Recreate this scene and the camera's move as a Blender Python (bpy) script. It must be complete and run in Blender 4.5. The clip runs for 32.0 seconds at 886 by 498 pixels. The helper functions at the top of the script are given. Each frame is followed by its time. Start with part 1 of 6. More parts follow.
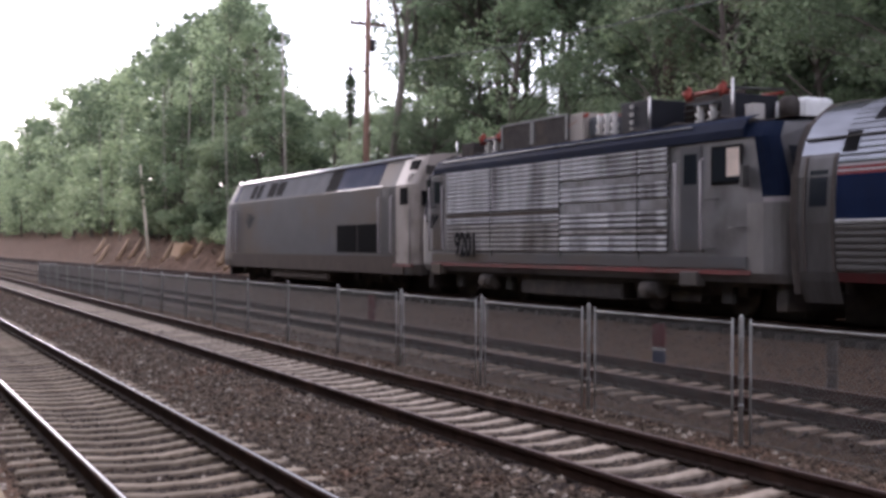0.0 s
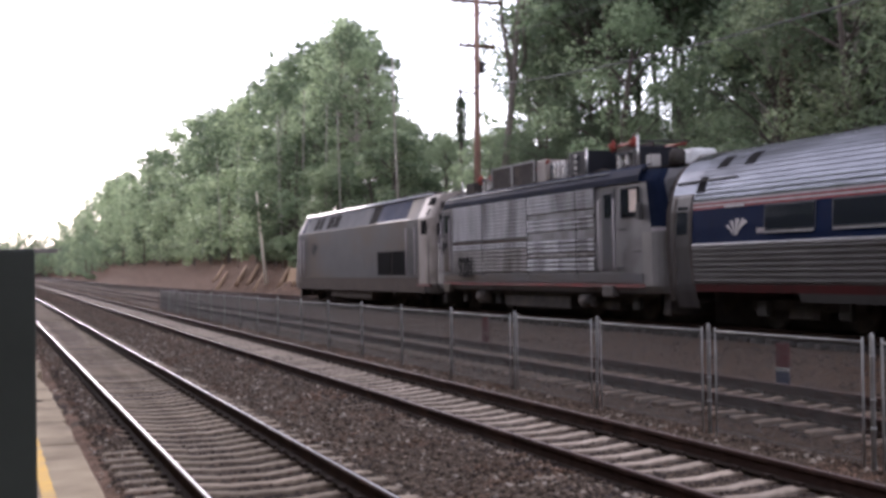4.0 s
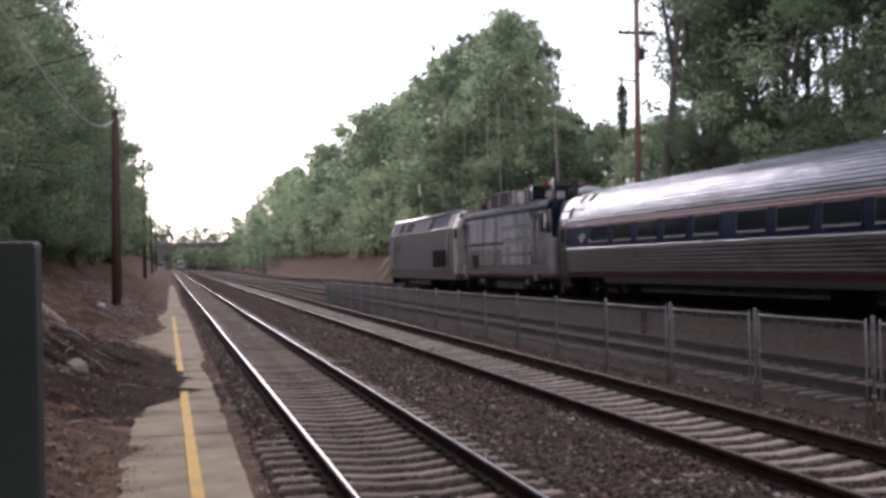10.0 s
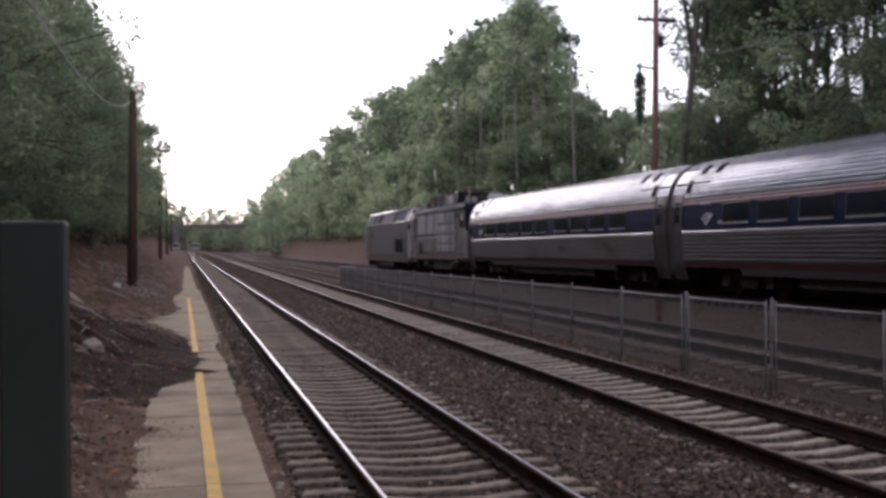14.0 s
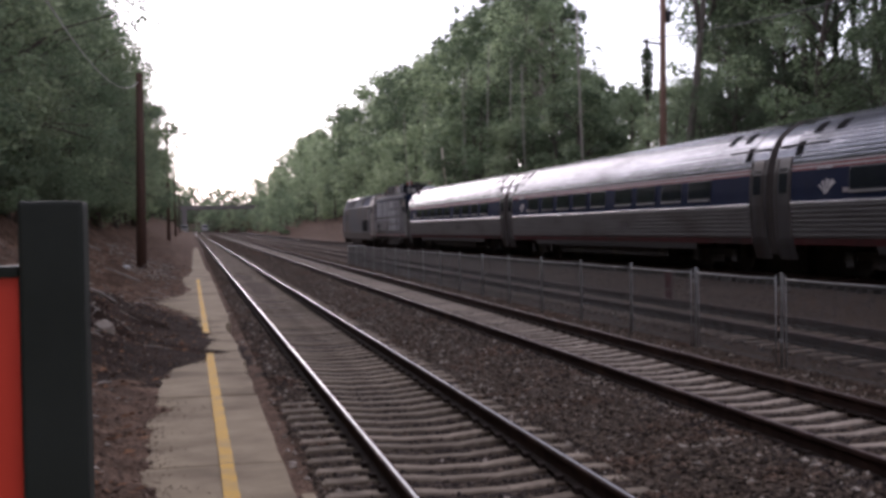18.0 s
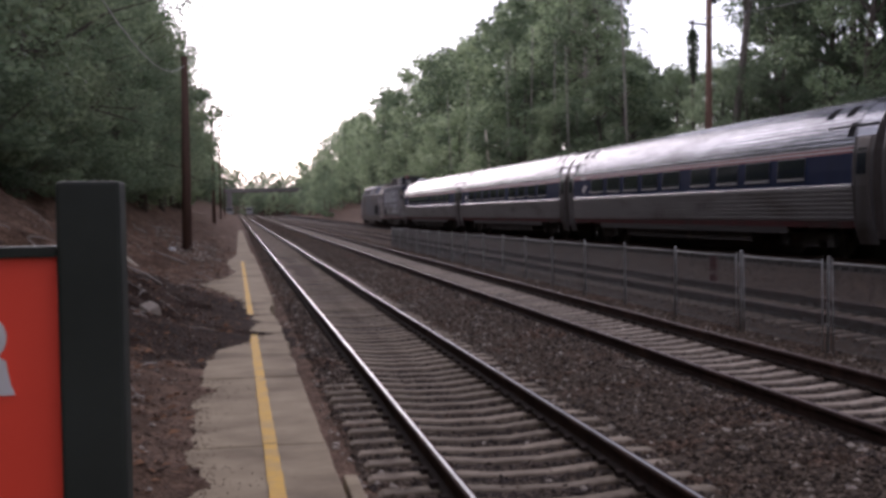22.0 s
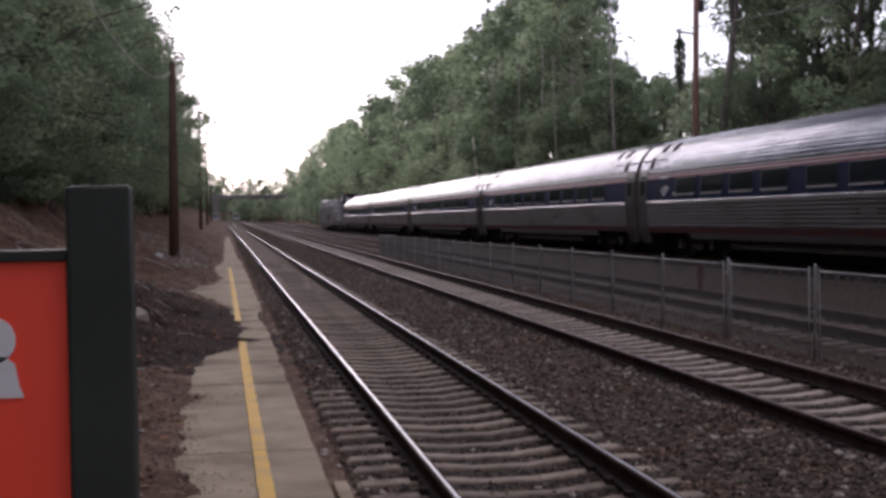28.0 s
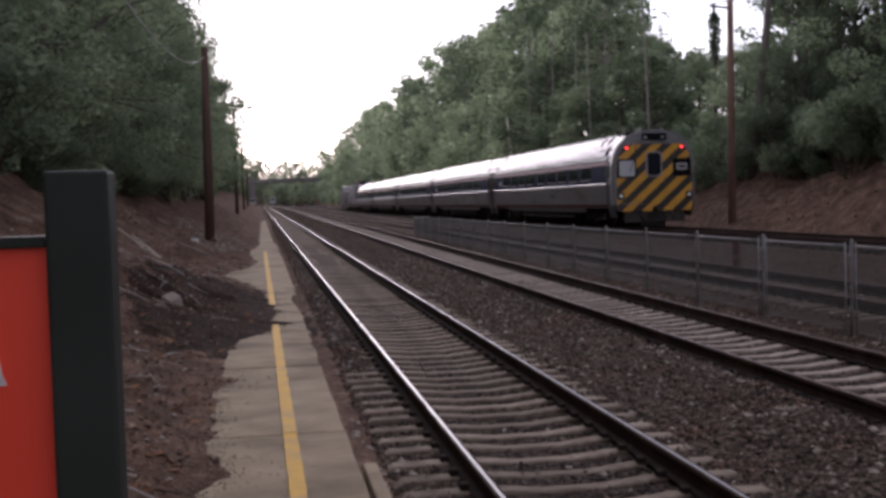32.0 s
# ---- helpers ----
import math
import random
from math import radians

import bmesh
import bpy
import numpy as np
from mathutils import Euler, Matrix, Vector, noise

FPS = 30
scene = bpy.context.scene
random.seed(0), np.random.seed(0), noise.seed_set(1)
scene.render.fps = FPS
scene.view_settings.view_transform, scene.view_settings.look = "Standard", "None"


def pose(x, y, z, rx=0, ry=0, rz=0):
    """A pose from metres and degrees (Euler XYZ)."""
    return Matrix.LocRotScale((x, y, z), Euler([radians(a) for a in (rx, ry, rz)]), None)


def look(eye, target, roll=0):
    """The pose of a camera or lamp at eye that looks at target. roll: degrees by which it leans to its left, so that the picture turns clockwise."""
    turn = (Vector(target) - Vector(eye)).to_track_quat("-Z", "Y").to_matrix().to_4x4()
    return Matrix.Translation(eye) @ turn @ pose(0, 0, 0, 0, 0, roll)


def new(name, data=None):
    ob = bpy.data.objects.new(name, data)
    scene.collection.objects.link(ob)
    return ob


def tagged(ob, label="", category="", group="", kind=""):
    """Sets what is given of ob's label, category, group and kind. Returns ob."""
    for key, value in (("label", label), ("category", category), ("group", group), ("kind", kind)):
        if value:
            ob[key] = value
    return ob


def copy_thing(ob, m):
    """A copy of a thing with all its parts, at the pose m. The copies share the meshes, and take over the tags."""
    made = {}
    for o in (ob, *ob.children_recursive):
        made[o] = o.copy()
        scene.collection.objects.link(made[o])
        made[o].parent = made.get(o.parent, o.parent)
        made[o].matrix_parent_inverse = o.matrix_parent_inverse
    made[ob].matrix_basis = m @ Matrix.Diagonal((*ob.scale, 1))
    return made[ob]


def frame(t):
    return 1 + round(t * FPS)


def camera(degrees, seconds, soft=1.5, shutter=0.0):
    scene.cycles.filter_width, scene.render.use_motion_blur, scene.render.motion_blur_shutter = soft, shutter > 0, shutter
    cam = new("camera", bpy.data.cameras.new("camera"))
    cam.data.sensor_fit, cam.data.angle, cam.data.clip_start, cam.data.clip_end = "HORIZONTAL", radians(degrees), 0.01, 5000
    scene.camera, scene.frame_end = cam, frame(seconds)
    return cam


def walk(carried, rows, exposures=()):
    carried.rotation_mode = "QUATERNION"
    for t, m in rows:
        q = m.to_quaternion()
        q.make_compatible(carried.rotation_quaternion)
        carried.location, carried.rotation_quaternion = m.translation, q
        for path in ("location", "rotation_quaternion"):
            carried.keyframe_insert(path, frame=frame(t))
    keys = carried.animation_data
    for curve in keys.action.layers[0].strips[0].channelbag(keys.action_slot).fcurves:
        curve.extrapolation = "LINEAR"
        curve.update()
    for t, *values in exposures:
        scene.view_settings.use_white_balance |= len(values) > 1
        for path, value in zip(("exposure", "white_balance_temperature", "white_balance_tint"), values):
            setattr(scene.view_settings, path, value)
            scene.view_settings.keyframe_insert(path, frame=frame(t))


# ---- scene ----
cam = camera(40.60, 32.0, soft=3.4)
PATH = [
    (0.0, pose(-0.310, -0.295, 2.023, 89.645, -0.184, -26.304)),
    (0.5, pose(-0.308, -0.290, 2.020, 89.546, -0.340, -26.115)),
    (1.0, pose(-0.306, -0.283, 2.030, 89.646, -0.498, -25.810)),
    (1.5, pose(-0.301, -0.277, 2.033, 90.042, -0.435, -25.173)),
    (2.0, pose(-0.293, -0.254, 2.029, 90.262, -0.684, -24.595)),
    (2.5, pose(-0.281, -0.251, 2.023, 89.976, 0.192, -23.984)),
    (4.5, pose(-0.147, -0.026, 2.026, 90.882, 0.918, -20.182)),
    (5.0, pose(-0.091, 0.008, 2.025, 90.760, 1.067, -19.415)),
    (5.5, pose(-0.036, 0.028, 2.026, 90.196, 0.858, -17.351)),
    (6.0, pose(0.015, 0.036, 2.022, 89.533, 0.953, -16.423)),
    (6.5, pose(0.043, 0.033, 2.018, 89.389, 0.716, -15.719)),
    (7.0, pose(0.058, 0.029, 2.016, 89.312, 1.023, -15.055)),
    (7.5, pose(0.061, 0.048, 2.005, 89.175, 1.284, -14.630)),
    (8.0, pose(0.067, 0.046, 2.006, 89.378, 1.304, -14.765)),
    (8.5, pose(0.069, 0.029, 2.019, 89.827, 1.172, -14.208)),
    (9.0, pose(0.072, 0.009, 2.019, 90.054, 1.173, -13.682)),
    (9.5, pose(0.066, 0.006, 2.020, 90.330, 1.120, -13.194)),
    (10.0, pose(0.066, -0.000, 2.021, 90.431, 1.216, -13.018)),
    (10.5, pose(0.069, -0.006, 2.021, 90.507, 1.429, -12.620)),
    (11.0, pose(0.069, -0.007, 2.020, 90.644, 1.457, -12.441)),
    (11.5, pose(0.069, -0.013, 2.020, 90.622, 1.524, -12.410)),
    (12.0, pose(0.069, -0.008, 2.019, 90.385, 1.546, -12.790)),
    (12.5, pose(0.066, 0.004, 2.020, 90.157, 1.363, -12.494)),
    (13.0, pose(0.062, 0.012, 2.020, 90.049, 1.063, -12.350)),
    (13.5, pose(0.055, 0.029, 2.019, 89.929, 0.775, -12.116)),
    (14.0, pose(0.044, 0.043, 2.022, 89.726, 0.377, -12.334)),
    (14.5, pose(0.035, 0.049, 2.021, 89.186, 0.515, -12.289)),
    (16.5, pose(0.025, 0.050, 2.021, 89.222, 0.549, -12.614)),
    (17.0, pose(0.026, 0.048, 2.021, 89.236, 0.616, -12.443)),
    (17.5, pose(0.027, 0.048, 2.021, 89.110, 0.652, -12.454)),
    (18.0, pose(0.029, 0.040, 2.018, 88.706, 1.006, -11.954)),
    (18.5, pose(0.031, 0.043, 2.017, 88.415, 1.185, -11.597)),
    (19.0, pose(0.033, 0.059, 2.016, 88.296, 1.057, -11.216)),
    (19.5, pose(0.034, 0.058, 2.016, 88.295, 1.194, -10.798)),
    (20.0, pose(0.035, 0.051, 2.014, 88.351, 1.347, -10.477)),
    (20.5, pose(0.034, 0.051, 2.015, 88.505, 1.195, -10.110)),
    (21.0, pose(0.035, 0.048, 2.015, 88.360, 0.920, -9.732)),
    (21.5, pose(0.038, 0.050, 2.015, 87.903, 0.987, -9.662)),
    (22.0, pose(0.042, 0.052, 2.014, 87.923, 0.983, -9.873)),
    (22.5, pose(0.037, 0.057, 2.014, 87.933, 0.662, -9.878)),
    (23.0, pose(0.035, 0.053, 2.014, 87.703, 0.794, -10.016)),
    (23.5, pose(0.034, 0.042, 2.015, 88.083, 0.878, -10.097)),
    (24.0, pose(0.031, 0.043, 2.017, 88.250, 0.696, -10.182)),
    (24.5, pose(0.027, 0.047, 2.018, 88.329, 0.458, -10.094)),
    (25.0, pose(0.028, 0.040, 2.018, 88.290, 0.580, -10.221)),
    (25.5, pose(0.028, 0.035, 2.017, 88.300, 0.736, -10.100)),
    (27.5, pose(0.012, 0.035, 2.018, 88.287, 0.595, -10.340)),
    (28.0, pose(0.010, 0.034, 2.012, 88.257, 0.775, -10.500)),
    (28.5, pose(0.013, 0.041, 2.017, 88.058, 0.484, -10.090)),
    (29.0, pose(0.023, 0.036, 2.015, 87.973, 0.705, -9.811)),
    (29.5, pose(0.034, 0.043, 2.013, 87.786, 0.844, -9.661)),
    (30.0, pose(0.042, 0.043, 2.013, 87.668, 0.846, -9.600)),
    (30.5, pose(0.050, 0.053, 2.012, 87.562, 1.062, -9.498)),
    (31.0, pose(0.061, 0.054, 2.011, 87.561, 1.367, -9.318)),
    (31.5, pose(0.076, 0.055, 2.009, 87.494, 1.711, -9.002)),
    (32.0, pose(0.093, 0.060, 2.008, 87.376, 1.731, -8.785)),
]
EXPOSURES = [(0, 2.05, 6180, 26), (2.5, 2.05, 6180, 26), (5.5, 1.86, 6180, 26), (8, 1.74, 6180, 26), (10, 1.5, 6180, 26), (13, 1.2, 6180, 26), (19, 1.02, 6160, 28), (28, 0.98, 6180, 29), (32, 0.92, 6180, 29)]
walk(cam, PATH, EXPOSURES)

# ---- light ----
SUN_ELEV, SUN_AZ = 17.0, -4.0        # degrees; azimuth from +y, clockwise
world = bpy.data.worlds.new("sky")
scene.world = world
world.use_nodes = True
wn = world.node_tree
sky = wn.nodes.new("ShaderNodeTexSky")
sky.sky_type = "NISHITA"
sky.sun_disc = False
sky.sun_elevation = radians(SUN_ELEV)
sky.sun_rotation = radians(SUN_AZ)
sky.air_density, sky.dust_density, sky.ozone_density = 1.0, 0.35, 1.0
pale = wn.nodes.new("ShaderNodeHueSaturation")
pale.inputs["Saturation"].default_value = 0.5
wn.links.new(sky.outputs[0], pale.inputs["Color"])
cloud = wn.nodes.new("ShaderNodeMixRGB")          # thin bright overcast that evens the sky out
cloud.inputs[0].default_value, cloud.inputs[2].default_value = 0.6, (3.0, 3.05, 3.2, 1)
wn.links.new(pale.outputs[0], cloud.inputs[1])
wn.links.new(cloud.outputs[0], wn.nodes["Background"].inputs[0])
wn.nodes["Background"].inputs[1].default_value = 0.15
sun = new("sun", bpy.data.lights.new("sun", "SUN"))
sun.data.energy, sun.data.angle, sun.data.color = 0.6, radians(24), (1.0, 0.94, 0.86)
sun.matrix_basis = look((0, 0, 0), (-math.sin(radians(SUN_AZ)) * math.cos(radians(SUN_ELEV)), -math.cos(radians(SUN_AZ)) * math.cos(radians(SUN_ELEV)), -math.sin(radians(SUN_ELEV))))
scene.view_settings.exposure = 0.0


# ---- materials ----
def mat(name, a, b=None, scale=3.0, rough=0.7, metal=0.0, bump=0.0, bscale=40.0, wear=None, wscale=0.6, wpos=(0.5, 0.72), stretch=(1, 1, 1), spec=0.22, rvar=0.1, island=0.0, obrand=0.0, rim=1.0):
    """Two-scale noise colour between a and b, a third tone in large stains, roughness variation and fine relief."""
    m = bpy.data.materials.new(name)
    m.use_nodes = True
    t = m.node_tree
    n, l = t.nodes, t.links
    p = n["Principled BSDF"]
    b = b or tuple(0.72 * v for v in a)
    co = n.new("ShaderNodeTexCoord")
    mp = n.new("ShaderNodeMapping")
    mp.inputs["Scale"].default_value = stretch
    l.new(co.outputs["Object"], mp.inputs[0])
    no = n.new("ShaderNodeTexNoise")
    no.inputs["Scale"].default_value, no.inputs["Detail"].default_value, no.inputs["Roughness"].default_value = scale, 8, 0.65
    l.new(mp.outputs[0], no.inputs[0])
    rp = n.new("ShaderNodeValToRGB")
    rp.color_ramp.elements[0].position, rp.color_ramp.elements[1].position = 0.32, 0.68
    rp.color_ramp.elements[0].color, rp.color_ramp.elements[1].color = (*b, 1), (*a, 1)
    l.new(no.outputs[0], rp.inputs[0])
    out = rp.outputs[0]
    if wear:
        w = n.new("ShaderNodeTexNoise")
        w.inputs["Scale"].default_value, w.inputs["Detail"].default_value = wscale, 6
        l.new(mp.outputs[0], w.inputs[0])
        r2 = n.new("ShaderNodeValToRGB")
        r2.color_ramp.elements[0].position, r2.color_ramp.elements[1].position = wpos
        l.new(w.outputs[0], r2.inputs[0])
        mx = n.new("ShaderNodeMixRGB")
        mx.inputs[2].default_value = (*wear, 1)
        l.new(r2.outputs[0], mx.inputs[0])
        l.new(out, mx.inputs[1])
        out = mx.outputs[0]
    if island or obrand:
        src = n.new("ShaderNodeNewGeometry").outputs["Random Per Island"] if island else n.new("ShaderNodeObjectInfo").outputs["Random"]
        amount = island or obrand
        mr = n.new("ShaderNodeMapRange")
        mr.inputs[3].default_value, mr.inputs[4].default_value = 1 - amount, 1 + amount
        l.new(src, mr.inputs[0])
        hv = n.new("ShaderNodeHueSaturation")
        l.new(mr.outputs[0], hv.inputs["Value"])
        l.new(out, hv.inputs["Color"])
        out = hv.outputs[0]
    l.new(out, p.inputs["Base Color"])
    p.inputs["Metallic"].default_value = metal
    p.inputs["Specular IOR Level"].default_value = spec
    p.inputs["Specular Tint"].default_value = (rim, rim, rim, 1)
    rr = n.new("ShaderNodeMapRange")
    rr.inputs[3].default_value, rr.inputs[4].default_value = max(0.03, rough - rvar), min(1, rough + rvar)
    l.new(no.outputs[0], rr.inputs[0])
    l.new(rr.outputs[0], p.inputs["Roughness"])
    if bump:
        bn = n.new("ShaderNodeTexNoise")
        bn.inputs["Scale"].default_value, bn.inputs["Detail"].default_value = bscale, 4
        l.new(mp.outputs[0], bn.inputs[0])
        bp = n.new("ShaderNodeBump")
        bp.inputs["Strength"].default_value, bp.inputs["Distance"].default_value = 1.0, bump
        l.new(bn.outputs[0], bp.inputs["Height"])
        l.new(bp.outputs[0], p.inputs["Normal"])
    return m


def leaf_mat(name, a, b):
    """Leaves: diffuse with light coming through, a tone of its own for every leaf."""
    m = bpy.data.materials.new(name)
    m.use_nodes = True
    t = m.node_tree
    n, l = t.nodes, t.links
    p = n["Principled BSDF"]
    g = n.new("ShaderNodeNewGeometry")
    oi = n.new("ShaderNodeObjectInfo")
    rp = n.new("ShaderNodeValToRGB")
    rp.color_ramp.elements[0].color, rp.color_ramp.elements[1].color = (*a, 1), (*b, 1)
    l.new(g.outputs["Random Per Island"], rp.inputs[0])
    mr = n.new("ShaderNodeMapRange")
    mr.inputs[3].default_value, mr.inputs[4].default_value = 0.7, 1.3
    l.new(oi.outputs["Random"], mr.inputs[0])
    hv = n.new("ShaderNodeHueSaturation")
    # leaf colour greyed to carry the haze of the air
    hv.inputs["Saturation"].default_value = 0.8
    l.new(mr.outputs[0], hv.inputs["Value"])
    l.new(rp.outputs[0], hv.inputs["Color"])
    l.new(hv.outputs[0], p.inputs["Base Color"])
    p.inputs["Roughness"].default_value = 0.6
    p.inputs["Specular IOR Level"].default_value = 0.3
    tr = n.new("ShaderNodeBsdfTranslucent")
    thin = n.new("ShaderNodeHueSaturation")
    thin.inputs["Value"].default_value = 1.95
    l.new(hv.outputs[0], thin.inputs["Color"])
    l.new(thin.outputs[0], tr.inputs[0])
    mx = n.new("ShaderNodeMixShader")
    mx.inputs[0].default_value = 0.5
    l.new(p.outputs[0], mx.inputs[1])
    l.new(tr.outputs[0], mx.inputs[2])
    l.new(mx.outputs[0], n["Material Output"].inputs[0])
    return m


def plain(name, a, rough=0.5, metal=0.0, emit=0.0, spec=0.3):
    m = bpy.data.materials.new(name)
    m.use_nodes = True
    p = m.node_tree.nodes["Principled BSDF"]
    p.inputs["Base Color"].default_value = (*a, 1)
    p.inputs["Roughness"].default_value, p.inputs["Metallic"].default_value = rough, metal
    p.inputs["Specular IOR Level"].default_value = spec
    if emit:
        p.inputs["Emission Color"].default_value = (*a, 1)
        p.inputs["Emission Strength"].default_value = emit
    return m


M = {}
M["stainless"] = mat("stainless", (0.24, 0.248, 0.265), (0.17, 0.175, 0.188), 1.5, 0.16, 0.85, wear=(0.13, 0.133, 0.14), wscale=0.5, stretch=(3, 0.5, 3), rvar=0.05, spec=0.08, bump=0.012, bscale=0.9, rim=0.36)
M["stainless_dirty"] = mat("stainless_dirty", (0.145, 0.14, 0.137), (0.095, 0.09, 0.087), 1.5, 0.42, 0.25, wear=(0.07, 0.061, 0.056), wscale=0.7, stretch=(3, 0.6, 3), spec=0.06)
M["blue_loco"] = mat("navy_gloss", (0.009, 0.014, 0.031), (0.006, 0.0095, 0.021), 2, 0.62, 0, spec=0.015, wear=(0.02, 0.027, 0.046), wscale=0.9, stretch=(1, 0.5, 1))
M["blue"] = mat("navy_paint", (0.006, 0.0145, 0.047), (0.0045, 0.011, 0.035), 2, 0.65, 0, spec=0.02, wear=(0.013, 0.02, 0.048), wscale=0.6, rvar=0.06)
M["red_stripe"] = mat("red_stripe", (0.19, 0.028, 0.032), (0.14, 0.023, 0.026), 3, 0.5, spec=0.05)
M["white_stripe"] = mat("white_stripe", (0.36, 0.325, 0.33), (0.28, 0.255, 0.255), 3, 0.5, spec=0.05)
M["sill_red"] = mat("sill_red", (0.085, 0.018, 0.018), (0.05, 0.016, 0.016), 2, 0.7, spec=0.04, wear=(0.04, 0.027, 0.025))
M["glass"] = plain("tinted_glass", (0.016, 0.019, 0.025), 0.08)
M["window_frame"] = mat("dull_window_frame", (0.07, 0.074, 0.085), None, 6, 0.5, 0.3, spec=0.08)
M["emblem_white"] = mat("white_emblem", (0.55, 0.52, 0.52), (0.45, 0.42, 0.42), 3, 0.5, spec=0.05)
M["seal"] = plain("window_rubber", (0.012, 0.012, 0.013), 0.8, spec=0.01)
M["sill_metal"] = mat("bright_metal", (0.42, 0.42, 0.425), None, 6, 0.35, 0.7)
M["black"] = mat("dirty_black", (0.07, 0.062, 0.057), (0.042, 0.037, 0.035), 4, 0.8, spec=0.04, wear=(0.09, 0.072, 0.06), wscale=1.5, bump=0.003)
M["rubber"] = mat("gangway_rubber", (0.1, 0.085, 0.077), (0.065, 0.055, 0.05), 4, 0.8, spec=0.06, wear=(0.08, 0.07, 0.063))
M["silver_paint"] = mat("silver_paint", (0.17, 0.165, 0.166), (0.12, 0.115, 0.114), 1.2, 0.5, 0.3, wear=(0.06, 0.054, 0.05), wscale=0.7)
M["grey_paint"] = mat("grey_paint", (0.1, 0.1, 0.104), (0.078, 0.077, 0.079), 1.2, 0.6, 0.05, spec=0.05, wear=(0.098, 0.078, 0.062), wscale=0.5, wpos=(0.42, 0.68), stretch=(1, 0.4, 0.8))
M["cream"] = mat("sooty_cream", (0.37, 0.32, 0.285), (0.29, 0.25, 0.22), 1.5, 0.55, 0.0, wear=(0.15, 0.125, 0.105), wscale=0.8)
M["dark_grey"] = mat("dark_grey_paint", (0.06, 0.057, 0.055), None, 2, 0.6)
M["number"] = plain("number_dark", (0.012, 0.012, 0.014), 0.8, spec=0.02)
M["orange_insulator"] = mat("orange_insulator", (0.3, 0.055, 0.035), (0.2, 0.04, 0.03), 5, 0.6)
M["white_box"] = mat("white_fibreglass", (0.46, 0.44, 0.415), (0.33, 0.315, 0.295), 3, 0.5, wear=(0.22, 0.19, 0.165), wscale=1.5)
M["curtain"] = mat("beige_blind", (0.75, 0.62, 0.52), None, 4, 0.8)
M["tail_light"] = plain("tail_light_red", (1.0, 0.05, 0.04), 0.3, emit=1.6)
M["head_lamp"] = plain("lamp_glass", (0.7, 0.7, 0.68), 0.15, emit=0.1)
M["rail"] = mat("rusty_rail", (0.06, 0.036, 0.03), (0.034, 0.021, 0.018), 6, 0.85, 0.0, spec=0.03, wear=(0.08, 0.046, 0.035), wscale=2, bump=0.002)
M["rail_top"] = mat("polished_rail", (0.22, 0.215, 0.21), (0.15, 0.147, 0.143), 3, 0.38, 1.0, stretch=(8, 0.4, 8))
M["rail_top_dull"] = mat("dull_rail", (0.2, 0.15, 0.135), (0.12, 0.09, 0.08), 3, 0.5, 0.6, stretch=(8, 0.4, 8))
M["tie"] = mat("concrete_sleeper", (0.31, 0.252, 0.19), (0.18, 0.14, 0.104), 5, 0.88, spec=0.06, wear=(0.1, 0.074, 0.054), wscale=2.2, bump=0.004, obrand=0.22)
M["tie_pale"] = mat("pale_concrete_sleeper", (0.4, 0.335, 0.27), (0.26, 0.21, 0.165), 5, 0.88, spec=0.06, wear=(0.165, 0.125, 0.096), wscale=2.2, bump=0.004, obrand=0.16)
M["clip"] = mat("rusty_clip", (0.035, 0.025, 0.021), None, 8, 0.9, spec=0.03)
# foot darker than the rest of the rail
M["rail_foot"] = mat("dark_rail_foot", (0.032, 0.023, 0.019), (0.02, 0.015, 0.013), 6, 0.9, spec=0.02)
M["stone"] = mat("ballast_stone", (0.155, 0.118, 0.089), (0.072, 0.052, 0.039), 9, 0.85, spec=0.1, wear=(0.135, 0.078, 0.052), wscale=0.7, island=0.75)
M["dark_stone"] = mat("dark_ballast_stone", (0.08, 0.06, 0.05), (0.04, 0.03, 0.026), 9, 0.85, island=0.5)
M["tie_old"] = mat("old_sleeper", (0.2, 0.15, 0.115), (0.1, 0.075, 0.057), 5, 0.9, spec=0.05, wear=(0.07, 0.052, 0.04), wscale=2.2, obrand=0.2)
# sleepers under the train, its shade put into their colour
M["tie_dark"] = mat("dark_sleeper", (0.06, 0.048, 0.042), (0.035, 0.028, 0.025), 5, 0.9, obrand=0.15)
M["clod"] = mat("earth_clod", (0.19, 0.13, 0.095), (0.11, 0.075, 0.055), 9, 0.95, island=0.35)
M["pale_stone"] = mat("pale_stone", (0.38, 0.325, 0.27), (0.25, 0.205, 0.165), 9, 0.85, island=0.3)
M["concrete"] = mat("platform_concrete", (0.41, 0.33, 0.222), (0.29, 0.228, 0.15), 2.6, 0.88, wear=(0.15, 0.112, 0.076), wscale=0.9, wpos=(0.48, 0.76), stretch=(0.9, 1.1, 1), spec=0.05, bump=0.004, bscale=50)
M["yellow"] = mat("worn_yellow_paint", (0.72, 0.42, 0.06), (0.58, 0.34, 0.07), 8, 0.75, spec=0.1, wear=(0.42, 0.3, 0.13), wscale=2.4, bump=0.002)
M["galv"] = mat("galvanised_steel", (0.33, 0.325, 0.312), (0.24, 0.236, 0.226), 8, 0.65, 0.05, spec=0.1, wear=(0.18, 0.165, 0.152), wscale=3)
M["mesh_wire"] = mat("chain_link_wire", (0.2, 0.203, 0.19), None, 8, 0.7, 0.0)
M["sign_green"] = mat("dark_green_paint", (0.036, 0.041, 0.034), (0.027, 0.031, 0.025), 5, 0.6, spec=0.15)
M["sign_red"] = mat("red_panel", (0.9, 0.07, 0.03), (0.85, 0.062, 0.026), 2, 0.5, spec=0.4)
M["sign_white"] = plain("white_letter", (0.62, 0.6, 0.58), 0.5)
